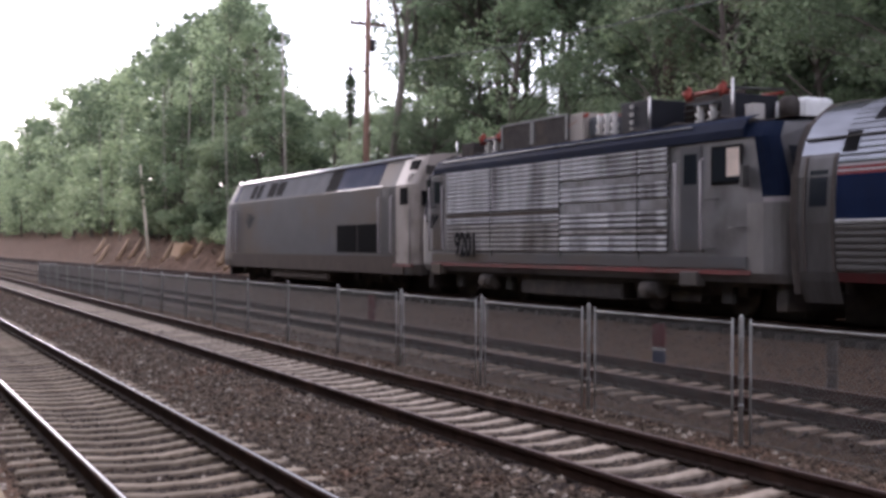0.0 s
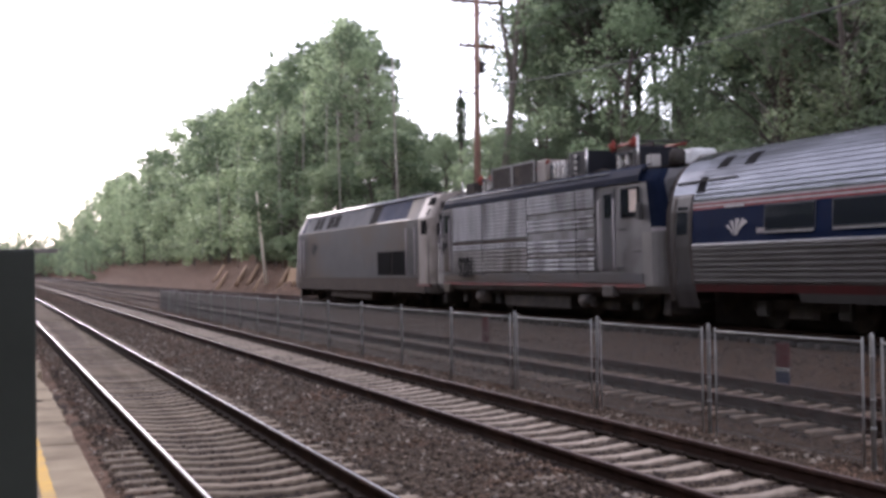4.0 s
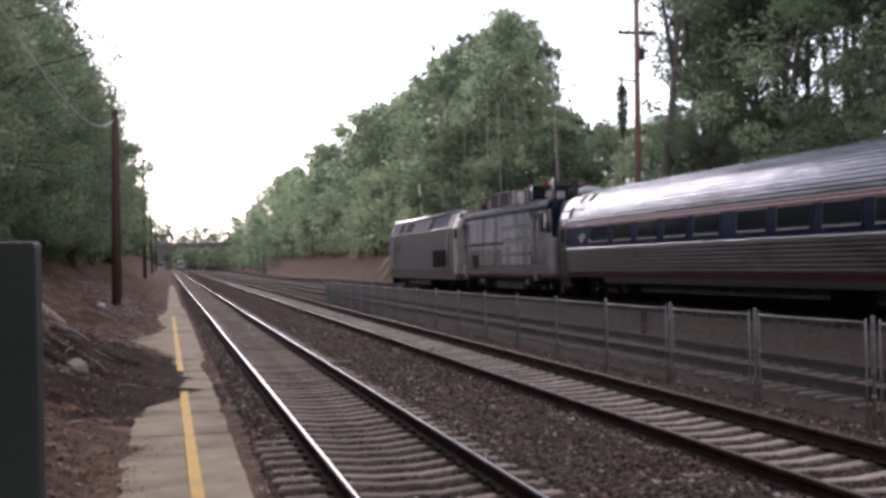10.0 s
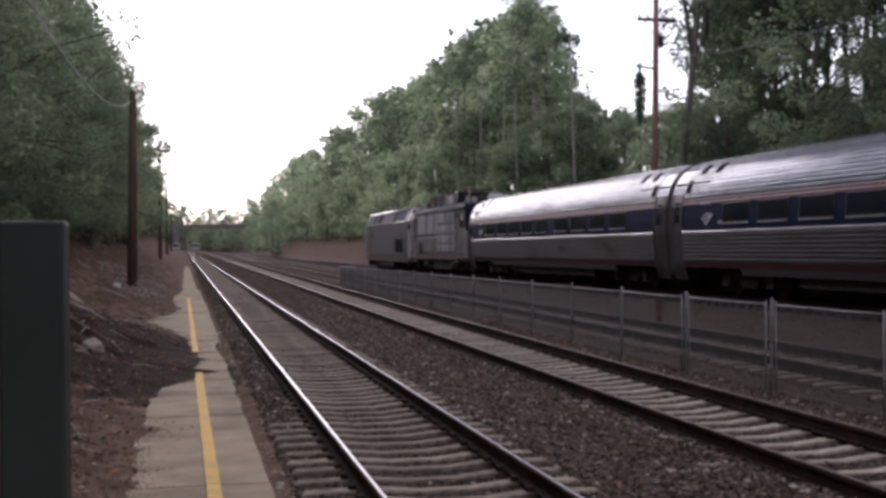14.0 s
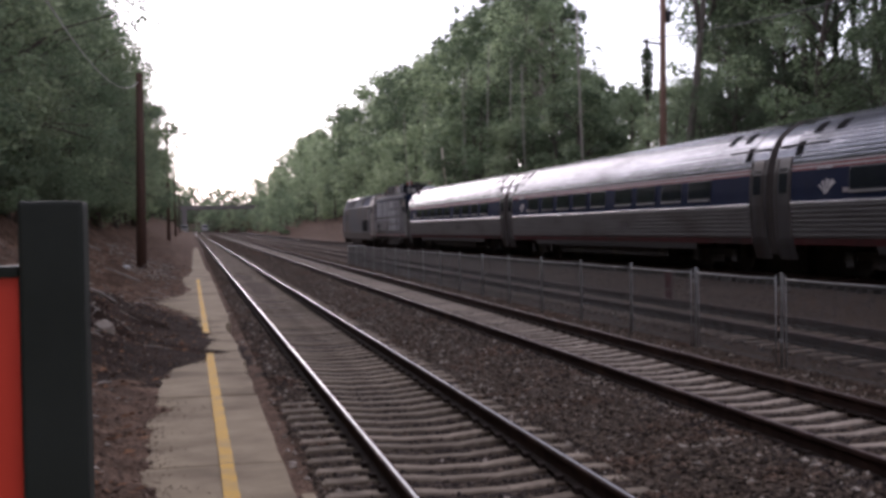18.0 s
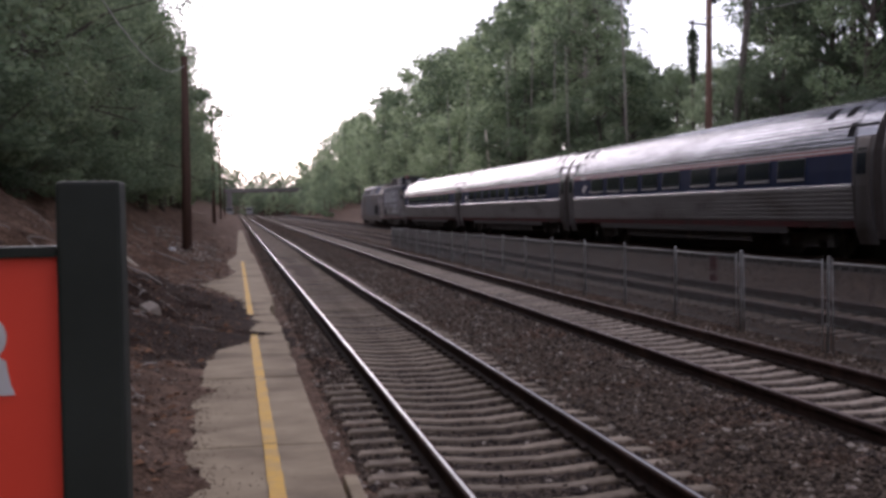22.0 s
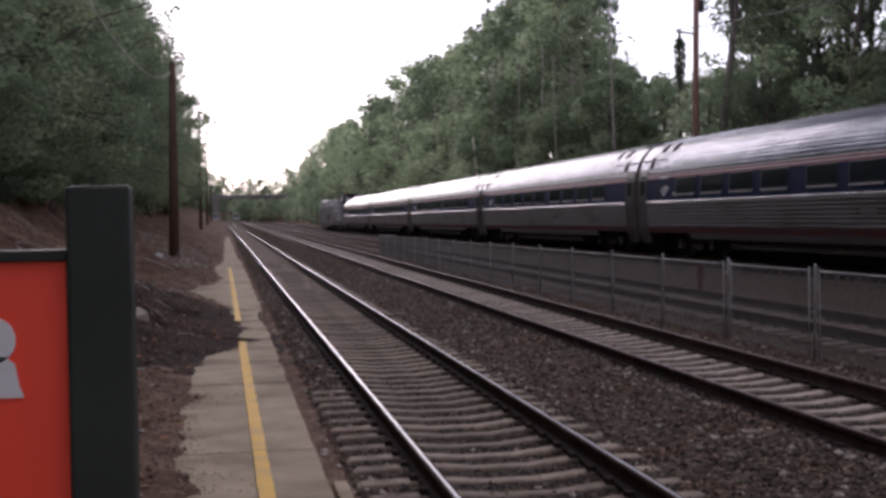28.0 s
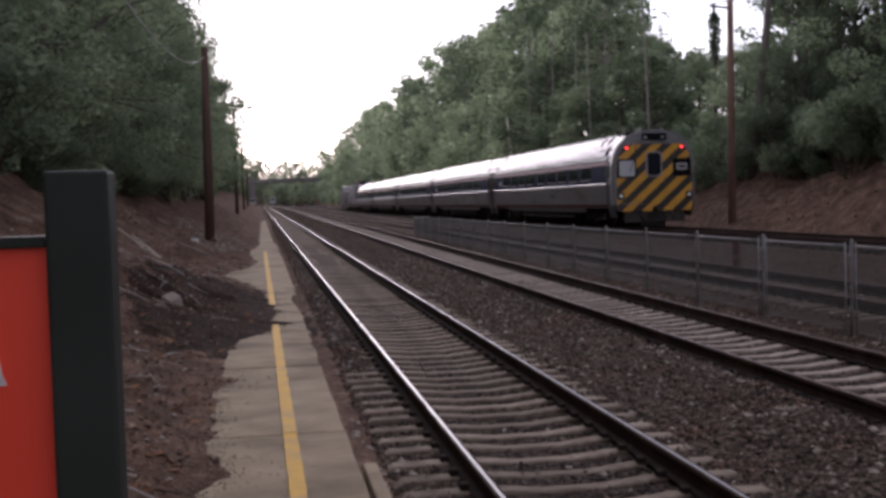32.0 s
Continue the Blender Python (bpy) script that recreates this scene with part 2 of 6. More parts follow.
M["bark"] = mat("bark", (0.14, 0.115, 0.095), (0.07, 0.056, 0.047), 3, 0.9, stretch=(4, 4, 0.7), bump=0.02, bscale=8)
M["pale_bark"] = mat("pale_bark", (0.44, 0.39, 0.34), (0.28, 0.245, 0.21), 3, 0.9, stretch=(4, 4, 0.7), bump=0.01, bscale=8)
M["brown_bark"] = mat("brown_bark", (0.19, 0.135, 0.105), (0.1, 0.072, 0.057), 3, 0.9, stretch=(4, 4, 0.7), bump=0.02, bscale=8)
M["grey_bark"] = mat("grey_bark", (0.24, 0.205, 0.175), (0.13, 0.11, 0.094), 3, 0.9, stretch=(4, 4, 0.7), bump=0.02, bscale=8)
M["litter_leaf"] = mat("dead_leaves", (0.26, 0.13, 0.07), (0.13, 0.07, 0.042), 9, 0.9, spec=0.05, island=0.5)
M["bleached"] = mat("bleached_wood", (0.68, 0.6, 0.48), (0.5, 0.43, 0.33), 3, 0.9, stretch=(4, 4, 0.7))
M["log_tan"] = mat("tan_log", (0.46, 0.32, 0.21), (0.3, 0.2, 0.13), 3, 0.9, stretch=(3, 3, 0.7))
M["pole_wood"] = mat("creosoted_pole", (0.13, 0.075, 0.055), (0.075, 0.045, 0.035), 3, 0.9, stretch=(6, 6, 0.4), bump=0.004, bscale=20)
M["pole_red"] = mat("red_brown_pole", (0.32, 0.185, 0.137), (0.2, 0.115, 0.087), 3, 0.85, stretch=(6, 6, 0.4), bump=0.004, bscale=20)
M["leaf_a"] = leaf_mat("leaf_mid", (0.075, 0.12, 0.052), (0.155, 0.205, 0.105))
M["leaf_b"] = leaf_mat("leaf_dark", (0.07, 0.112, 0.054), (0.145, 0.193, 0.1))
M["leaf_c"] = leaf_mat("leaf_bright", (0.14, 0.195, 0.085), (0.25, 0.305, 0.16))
M["marker_red"] = mat("marker_red", (0.1, 0.016, 0.019), None, 4, 0.5)
M["marker_blue"] = mat("marker_blue", (0.03, 0.036, 0.07), None, 4, 0.5)
# pale base holds the glare of the backlit cable
M["wire_pale"] = plain("glare_toned_cable", (0.5, 0.47, 0.44), 0.6)
M["wire"] = plain("cable", (0.05, 0.05, 0.05), 0.6)
M["clay"] = mat("cut_clay", (0.42, 0.27, 0.16), (0.3, 0.19, 0.11), 2, 0.95, bump=0.02, bscale=6)
M["bridge"] = mat("weathered_bridge", (0.19, 0.165, 0.155), (0.13, 0.115, 0.11), 0.8, 0.8)
M["van_white"] = mat("dusty_van_white", (0.42, 0.42, 0.41), None, 2, 0.5)
M["white_paint"] = mat("white_paint", (0.75, 0.75, 0.74), None, 2, 0.5)


def striped_mat():
    """Yellow and black warning stripes, painted and a little sooty."""
    m = bpy.data.materials.new("warning_stripes")
    m.use_nodes = True
    n, l = m.node_tree.nodes, m.node_tree.links
    p = n["Principled BSDF"]
    co = n.new("ShaderNodeTexCoord")
    sp = n.new("ShaderNodeSeparateXYZ")
    l.new(co.outputs["Object"], sp.inputs[0])
    k = n.new("ShaderNodeMath")
    k.operation = "MULTIPLY_ADD"
    k.inputs[1].default_value = -1.13
    l.new(sp.outputs[2], k.inputs[0])
    l.new(sp.outputs[0], k.inputs[2])
    d = n.new("ShaderNodeMath")
    d.operation = "MULTIPLY_ADD"
    d.inputs[1].default_value, d.inputs[2].default_value = 1 / 0.86, 20.05
    l.new(k.outputs[0], d.inputs[0])
    f = n.new("ShaderNodeMath")
    f.operation = "FRACT"
    l.new(d.outputs[0], f.inputs[0])
    c = n.new("ShaderNodeMath")
    c.operation = "GREATER_THAN"
    c.inputs[1].default_value = 0.5
    l.new(f.outputs[0], c.inputs[0])
    no = n.new("ShaderNodeTexNoise")
    no.inputs["Scale"].default_value = 3
    l.new(co.outputs["Object"], no.inputs[0])
    ye = n.new("ShaderNodeMixRGB")
    ye.inputs[1].default_value, ye.inputs[2].default_value = (0.72, 0.36, 0.03, 1), (0.5, 0.25, 0.03, 1)
    l.new(no.outputs[0], ye.inputs[0])
    mx = n.new("ShaderNodeMixRGB")
    mx.inputs[1].default_value = (0.035, 0.03, 0.024, 1)
    l.new(c.outputs[0], mx.inputs[0])
    l.new(ye.outputs[0], mx.inputs[2])
    l.new(mx.outputs[0], p.inputs["Base Color"])
    p.inputs["Roughness"].default_value = 0.45
    return m


M["stripes"] = striped_mat()


def ground_mat():
    """Ballast along the tracks, leaf-strewn earth on the banks, moss and litter higher up."""
    m = bpy.data.materials.new("ground_cover")
    m.use_nodes = True
    n, l = m.node_tree.nodes, m.node_tree.links
    p = n["Principled BSDF"]
    co = n.new("ShaderNodeTexCoord")
    sp = n.new("ShaderNodeSeparateXYZ")
    l.new(co.outputs["Object"], sp.inputs[0])

    def noise_at(scale, detail=8, rough=0.65):
        q = n.new("ShaderNodeTexNoise")
        q.inputs["Scale"].default_value, q.inputs["Detail"].default_value, q.inputs["Roughness"].default_value = scale, detail, rough
        l.new(co.outputs["Object"], q.inputs[0])
        return q.outputs[0]

    def ramp(src, stops):
        r = n.new("ShaderNodeValToRGB")
        while len(r.color_ramp.elements) < len(stops):
            r.color_ramp.elements.new(0.5)
        for e, (pos, c) in zip(r.color_ramp.elements, stops):
            e.position, e.color = pos, (*c, 1)
        l.new(src, r.inputs[0])
        return r.outputs[0]

    def math(op, a, b):
        q = n.new("ShaderNodeMath")
        q.operation = op
        for k, v in enumerate((a, b)):
            if isinstance(v, (int, float)):
                q.inputs[k].default_value = v
            else:
                l.new(v, q.inputs[k])
        return q.outputs[0]

    vo = n.new("ShaderNodeTexVoronoi")
    vo.inputs["Scale"].default_value = 22
    l.new(co.outputs["Object"], vo.inputs["Vector"])
    grey = n.new("ShaderNodeSeparateColor")
    l.new(vo.outputs["Color"], grey.inputs[0])
    ballast = ramp(grey.outputs[0], [(0, (0.03, 0.021, 0.016)), (0.55, (0.074, 0.054, 0.04)), (1, (0.132, 0.1, 0.076))])
    earth = ramp(noise_at(2.2), [(0.3, (0.065, 0.042, 0.03)), (0.5, (0.15, 0.098, 0.07)), (0.72, (0.3, 0.2, 0.145))])
    fine = ramp(noise_at(26, 4), [(0.36, (0.45, 0.42, 0.4)), (0.68, (1.25, 1.2, 1.15))])
    em = n.new("ShaderNodeMixRGB")
    em.blend_type, em.inputs[0].default_value = "MULTIPLY", 1
    l.new(earth, em.inputs[1])
    l.new(fine, em.inputs[2])
    litter = ramp(noise_at(1.1), [(0.35, (0.03, 0.034, 0.018)), (0.65, (0.075, 0.08, 0.035))])
    edge = math("MULTIPLY", math("SUBTRACT", noise_at(1.6), 0.5), 1.4)
    x = math("ADD", sp.outputs[0], edge)
    in_bed = math("MULTIPLY", math("GREATER_THAN", x, 1.12), math("LESS_THAN", x, 18.9))
    high = math("GREATER_THAN", math("ADD", sp.outputs[2], math("MULTIPLY", edge, 2.2)), 3.6)
    # dark earth slid over the platform, tree shade painted into it, ragged at its rim
    blob = math("ADD", math("POWER", math("MULTIPLY", math("SUBTRACT", sp.outputs[1], 20.5), 0.16), 2), math("POWER", math("MULTIPLY", math("ADD", sp.outputs[0], 0.55), 0.62), 2))
    shaded_spill = math("LESS_THAN", math("ADD", blob, math("MULTIPLY", edge, 0.9)), 0.85)
    dk = n.new("ShaderNodeMixRGB")
    dk.blend_type = "MULTIPLY"
    dk.inputs[2].default_value = (0.3, 0.3, 0.32, 1)
    l.new(shaded_spill, dk.inputs[0])
    l.new(em.outputs[0], dk.inputs[1])
    em = dk
    m1 = n.new("ShaderNodeMixRGB")
    l.new(high, m1.inputs[0])
    l.new(em.outputs[0], m1.inputs[1])
    l.new(litter, m1.inputs[2])
    # bed beyond the fence: browner, and darkened for the train's shade
    old = n.new("ShaderNodeMixRGB")
    old.blend_type = "MULTIPLY"
    old.inputs[2].default_value = (0.66, 0.56, 0.49, 1)
    l.new(math("GREATER_THAN", x, 8.3), old.inputs[0])
    l.new(ballast, old.inputs[1])
    ballast = old.outputs[0]
    # brown dust packed between the rails of the platform track
    ys = math("ADD", sp.outputs[1], math("MULTIPLY", edge, 9.0))
    packed = math("MULTIPLY", math("LESS_THAN", math("ABSOLUTE", math("SUBTRACT", sp.outputs[0], 2.373), 0.0), 0.74), math("GREATER_THAN", ys, 34.0))
    dust = ramp(noise_at(7), [(0.3, (0.075, 0.057, 0.044)), (0.7, (0.15, 0.115, 0.09))])
    pk = n.new("ShaderNodeMixRGB")
    l.new(packed, pk.inputs[0])
    l.new(ballast, pk.inputs[1])
    l.new(dust, pk.inputs[2])
    ballast = pk.outputs[0]
    m2 = n.new("ShaderNodeMixRGB")
    l.new(in_bed, m2.inputs[0])
    l.new(m1.outputs[0], m2.inputs[1])
    l.new(ballast, m2.inputs[2])
    l.new(m2.outputs[0], p.inputs["Base Color"])
    p.inputs["Roughness"].default_value = 0.92
    p.inputs["Specular IOR Level"].default_value = 0.04
    hsum = math("ADD", math("MULTIPLY", vo.outputs["Distance"], -0.6), noise_at(9, 6))
    bp = n.new("ShaderNodeBump")
    bp.inputs["Strength"].default_value, bp.inputs["Distance"].default_value = 0.9, 0.05
    l.new(hsum, bp.inputs["Height"])
    l.new(bp.outputs[0], p.inputs["Normal"])
    return m


M["ground"] = ground_mat()


# ---- small builders ----
def part(name, bm, material, parent=None, label=""):
    """Links a bmesh as one mesh object, under a thing or a part if one is given."""
    me = bpy.data.meshes.new(name)
    if isinstance(bm, bmesh.types.BMesh):
        bm.normal_update()
        bm.to_mesh(me)
        bm.free()
    else:
        me.from_pydata(*bm)
        me.update()
    for q in material if isinstance(material, (list, tuple)) else [material]:
        me.materials.append(q)
    ob = new(name, me)
    if parent:
        ob.parent = parent
    if label:
        tagged(ob, label)
    return ob


def empty(name, label, category, group="", kind=""):
    return tagged(new(name), label, category, group, kind)


def box(bm, x0, x1, y0, y1, z0, z1, bevel=0.0):
    v = [bm.verts.new((x, y, z)) for x in (x0, x1) for y in (y0, y1) for z in (z0, z1)]
    fs = [bm.faces.new([v[i] for i in q]) for q in ((0, 1, 3, 2), (4, 6, 7, 5), (0, 4, 5, 1), (2, 3, 7, 6), (0, 2, 6, 4), (1, 5, 7, 3))]
    if bevel:
        bmesh.ops.bevel(bm, geom=list({e for f in fs for e in f.edges}), offset=bevel, segments=2, affect="EDGES", profile=0.6)
    return bm


def B(*dims, bevel=0.0):
    return box(bmesh.new(), *dims, bevel=bevel)


def tube(bm, pts, radii, n=8, cap=True):
    """A tapered tube through points."""
    pts = [Vector(q) for q in pts]
    rings = []
    for i, q in enumerate(pts):
        d = (pts[min(i + 1, len(pts) - 1)] - pts[max(i - 1, 0)]).normalized()
        u = d.cross(Vector((0, 0, 1)) if abs(d.z) < 0.9 else Vector((1, 0, 0))).normalized()
        w = d.cross(u)
        r = radii[i] if isinstance(radii, (list, tuple)) else radii
        rings.append([bm.verts.new(q + r * (math.cos(2 * math.pi * k / n) * u + math.sin(2 * math.pi * k / n) * w)) for k in range(n)])
    for a, b in zip(rings, rings[1:]):
        for k in range(n):
            f = bm.faces.new((a[k], a[(k + 1) % n], b[(k + 1) % n], b[k]))
            f.smooth = n > 5
    if cap:
        bm.faces.new(rings[0][::-1])
        bm.faces.new(rings[-1])
    return bm


def T(pts, radii, n=8):
    return tube(bmesh.new(), pts, radii, n)


def strip(bm, prof, y0, y1, thick=0.0, ny=1):
    """A sheet whose section is prof, (x, z) points, drawn along y; thick gives it a back, towards x = 0."""
    def rows(pr):
        return [[bm.verts.new((x, y0 + (y1 - y0) * k / ny, z)) for x, z in pr] for k in range(ny + 1)]
    a = rows(prof)
    sheets = [a]
    if thick:
        sheets.append(rows([(x - math.copysign(thick, x) if x else x, z) for x, z in prof]))
    for s, sheet in enumerate(sheets):
        for r0, r1 in zip(sheet, sheet[1:]):
            for i in range(len(prof) - 1):
                q = (r0[i], r0[i + 1], r1[i + 1], r1[i])
                bm.faces.new(q if s == 0 else q[::-1])
    if thick:
        b = sheets[1]
        for k in range(ny):
            bm.faces.new((a[k][0], b[k][0], b[k + 1][0], a[k + 1][0]))
            bm.faces.new((a[k][-1], a[k + 1][-1], b[k + 1][-1], b[k][-1]))
        for k in (0, ny):
            for i in range(len(prof) - 1):
                bm.faces.new((a[k][i], b[k][i], b[k][i + 1], a[k][i + 1]))
    return bm


def loft(bm, sections, caps=True):
    """Skins between rings of points, each ring a list of (x, y, z)."""
    rings = [[bm.verts.new(q) for q in s] for s in sections]
    n = len(rings[0])
    for a, b in zip(rings, rings[1:]):
        for k in range(n):
            bm.faces.new((a[k], a[(k + 1) % n], b[(k + 1) % n], b[k]))
    if caps:
        bm.faces.new(rings[0][::-1])
        bm.faces.new(rings[-1])
    return bm


# ---- ground, tracks, platform ----
TRACKS = [(2.373, 0.0), (6.063, 0.11), (10.36, 0.12), (16.15, 0.53)]     # centre, height of the rail tops


def hump(v, c, w):
    return math.exp(-((v - c) / w) ** 2)


def spill_edge(y):
    """How far the earth of the bank has slid over the platform."""
    n = noise.noise((y * 0.55, 3.1, 0)) * 0.1 + noise.noise((y * 1.7, 7.7, 0)) * 0.1 + noise.noise((y * 4.1, 1.7, 0)) * 0.07
    e = lerp(y, [(0, -0.45), (7, -0.36), (9, -0.34), (12.3, -0.42), (15, -0.36), (16.6, -0.22), (17.6, 0.2), (19.2, 0.3), (20.6, 0.38), (22.4, 0.22), (24, 0.16), (26, 0.0), (28.8, -0.45), (31, -0.97), (32.5, -0.7), (35, -0.15), (37, 0.08), (40, -0.2), (44, -0.3), (50, 0.05), (64, 0.15), (110, 0.3)])
    for c, w, s in ((8.5, 0.3, 0.08), (9.95, 0.12, 0.06), (12.9, 0.2, 0.12), (14.2, 0.15, 0.1), (18.5, 0.13, 0.28), (20.5, 0.25, 0.1), (21.7, 0.12, 0.12), (24.9, 0.2, 0.1)):
        e += s * hump(y, c, w)
    return e + n


def lerp(v, stops):
    for (a, p), (b, q) in zip(stops, stops[1:]):
        if v <= b:
            k = max(0.0, (v - a) / (b - a))
            return p + (q - p) * k
    return stops[-1][1]


BED = [(0.7, -0.23), (1.4, -0.212), (1.75, -0.212), (2.0, -0.236), (2.75, -0.236), (3.0, -0.212), (3.2, -0.212), (3.6, -0.205), (3.85, -0.175), (4.0, -0.165), (4.5, -0.07), (5.2, -0.045), (5.4, -0.1), (5.7, -0.126), (6.4, -0.126), (6.7, -0.1), (6.95, -0.05), (7.3, -0.07), (7.9, -0.2), (8.8, -0.2), (9.1, -0.1), (11.7, -0.1), (12.4, -0.02), (14.2, 0.25), (17.9, 0.26), (18.8, 0.02), (19.6, 0.1)]


def ground_z(x, y):
    return cutting_z(x, y) - grade(x, y) + (min(9.0, (y - 405) * 0.12) if y > 405 else 0.0)


def grade(x, y):
    """The far tracks fall away gently along the line."""
    return 0.005 * max(0.0, min(y, 160) - 22) * min(1, max(0, (x - 8.6) / 4))


def cutting_z(x, y):
    rough = noise.noise((x * 0.9, y * 0.9, 0)) * 0.05
    if x >= 19.6:
        d = x - 19.6
        h = 0.1 + lerp(d, [(0, 0), (0.8, 0.35), (3.4, 2.5), (5, 3.0), (14, 6.0), (30, 10), (120, 16)])
        h += min(1, d) * (noise.noise((x * 0.45, y * 0.3, 5)) * 0.5 + noise.noise((x * 1.4, y * 1.2, 9)) * 0.2)
        return h
    if x >= 0.7:
        drift = 0.085 * min(1, max(0, (y - 14.5 + 1.5 * noise.noise((x * 2, y * 0.4, 6))) / 2.2)) * hump(x, 1.12, 0.36)
        dust = 0.034 * min(1, max(0, (y - 26) / 14)) * hump(x, 2.37, 0.62) + 0.03 * hump(x, 2.37, 0.4) * noise.noise((x, y * 0.3, 3))
        return lerp(x, BED) + rough * 0.5 + dust + drift
    e = spill_edge(y)
    d = e - x
    if d < 0:
        return max(-0.14, 0.105 + 0.5 * d)
    h = 0.105 + lerp(d, [(0, 0), (0.3, 0.05), (1.3, 0.3), (3.2, 1.3), (4.6, 2.2), (9, 5.5), (16, 8.5), (120, 14)])
    return h + min(1, d) * (rough * 1.6 + noise.noise((x * 0.5, y * 0.4, 2)) * 0.25 + noise.noise((x * 2.3, y * 2.3, 4)) * 0.07)


def make_ground():
    def steps(stops):
        out = []
        for a, b, s in stops:
            k = max(1, round((b - a) / s))
            out += [a + (b - a) * i / k for i in range(k)]
        return out + [stops[-1][1]]
    xs = steps([(-1500, -120, 300), (-120, -20, 10), (-20, -8, 1.2), (-8, -2.5, 0.3), (-2.5, 0.9, 0.085), (0.9, 1.8, 0.15), (1.8, 19.2, 0.45), (19.2, 26, 0.45), (26, 50, 3), (50, 150, 20), (150, 1500, 300)])
    ys = steps([(-300, -40, 30), (-40, 2, 3), (2, 28, 0.1), (28, 45, 0.25), (45, 110, 0.7), (110, 430, 5), (430, 900, 60), (900, 3500, 500)])
    verts = [(x, y, ground_z(x, y)) for y in ys for x in xs]
    nx = len(xs)
    faces = [(j * nx + i, j * nx + i + 1, (j + 1) * nx + i + 1, (j + 1) * nx + i) for j in range(len(ys) - 1) for i in range(nx - 1)]
    g = part("ground", (verts, [], faces), M["ground"])
    g.data.polygons.foreach_set("use_smooth", [True] * len(faces))
    tagged(g, "railway cutting with grey ballast bed and brown earth banks", "ground", kind="structure")


def rail_profile(c, top):
    """The outline of one rail as a ring of (x, z)."""
    h = [(0.07, -0.172), (0.07, -0.16), (0.012, -0.145), (0.01, -0.045), (0.036, -0.036), (0.036, -0.006), (0.031, -0.0016), (0.0135, 0.0)]
    return [(c + x, top + z) for x, z in h] + [(c - x, top + z) for x, z in h[::-1]]


def sleeper_mesh(material):
    """A concrete sleeper, lower and narrower at its middle, with sloped flanks."""
    bm = bmesh.new()
    secs = []
    for x, w, z in ((-1.3, 0.075, -0.03), (-1.26, 0.088, -0.005), (-0.98, 0.094, 0.0), (-0.58, 0.088, 0.0), (-0.24, 0.076, -0.034), (0.24, 0.076, -0.034), (0.58, 0.088, 0.0), (0.98, 0.094, 0.0), (1.26, 0.088, -0.005), (1.3, 0.075, -0.03)):
        secs.append([(x, -w - 0.012, z - 0.19), (x, -w, z - 0.012), (x, -w + 0.014, z), (x, w - 0.014, z), (x, w, z - 0.012), (x, w + 0.012, z - 0.19)])
    loft(bm, secs)
    me = bpy.data.meshes.new("sleeper")
    bm.to_mesh(me)
    bm.free()
    me.materials.append(material)
    return me


def make_tracks():
    rng = random.Random(4)
    for k, (c, top) in enumerate(TRACKS):
        labels = ("polished steel track on grey-brown concrete sleepers beside the platform", "rusty track on pale concrete sleepers beside the fence", "rusty track on concrete sleepers behind the fence", "raised far track that carries the passenger train")
        tr = empty("railway_track", labels[k], "track", "parallel tracks", "structure")
        for s in (-0.755, 0.755):
            bm = bmesh.new()
            ring = rail_profile(c + s, top)
            loft(bm, [[(x, y, z - grade(c, y)) for x, z in ring] for y in (-40, 12, 22, 60, 110, 160, 430)])
            bm.normal_update()
            for f in bm.faces:
                lift = [v.co.z + grade(c, v.co.y) - top for v in f.verts]
                crown = abs(f.normal.z) > 0.6 and abs(f.calc_center_median().x - c - s) < 0.001 and min(lift) > -0.0004
                f.material_index = 1 if crown else 2 if max(lift) < -0.14 else 0
            part("rail", bm, (M["rail"], M["rail_top"] if k in (0, 3) else M["rail_top_dull"], M["rail_foot"]), tr)
        me = sleeper_mesh((M["tie"], M["tie_pale"], M["tie_old"], M["tie_dark"])[k])
        vs = [(x, y, z) for x in (-1.3, 1.3) for y, z in ((-0.115, -0.16), (-0.1, 0.0), (0.1, 0.0), (0.115, -0.16))]
        fs = [(0, 1, 2, 3), (7, 6, 5, 4), (0, 4, 5, 1), (1, 5, 6, 2), (2, 6, 7, 3)]
        far_v, far_f = [], []
        clips = bmesh.new()
        y0, y1 = ((5.0, 56), (6.5, 56), (10, 50), (0, 0))[k]
        pitch = 0.505
        y = (9.2, 11.53, 9.4, 9.0)[k] - 58 * pitch
        while y < 420:
            y += pitch
            jit = rng.uniform(-0.03, 0.03)
            m = Matrix.Translation((c + rng.uniform(-0.02, 0.02), y + jit, top - grade(c, y) - 0.172 + rng.uniform(-0.012, 0.004))) @ Matrix.Rotation(rng.uniform(-0.012, 0.012), 4, "Z")
            if y0 <= y <= y1:
                ob = new("sleeper", me)
                ob.parent = tr
                ob.matrix_basis = m
            else:
                o = len(far_v)
                far_v += [tuple(m @ Vector(v)) for v in vs]
                far_f += [tuple(o + i for i in f) for f in fs]
            if k < 3 and 4 < y < 50:
                for s in (-0.755, 0.755):
                    for d in (-1, 1):
                        x = c + s + d * 0.095
                        box(clips, x - 0.03, x + 0.03, y + jit - 0.05, y + jit + 0.05, top - 0.19 - grade(c, y), top - 0.13 - grade(c, y))
        tagged(part("distant_sleepers", (far_v, [], far_f), (M["tie"], M["tie_pale"], M["tie_old"], M["tie_dark"])[k], tr), kind="stuff")
        if k < 3:
            tagged(part("rail_clips", clips, M["clip"], tr), kind="stuff")
        else:
            clips.free()


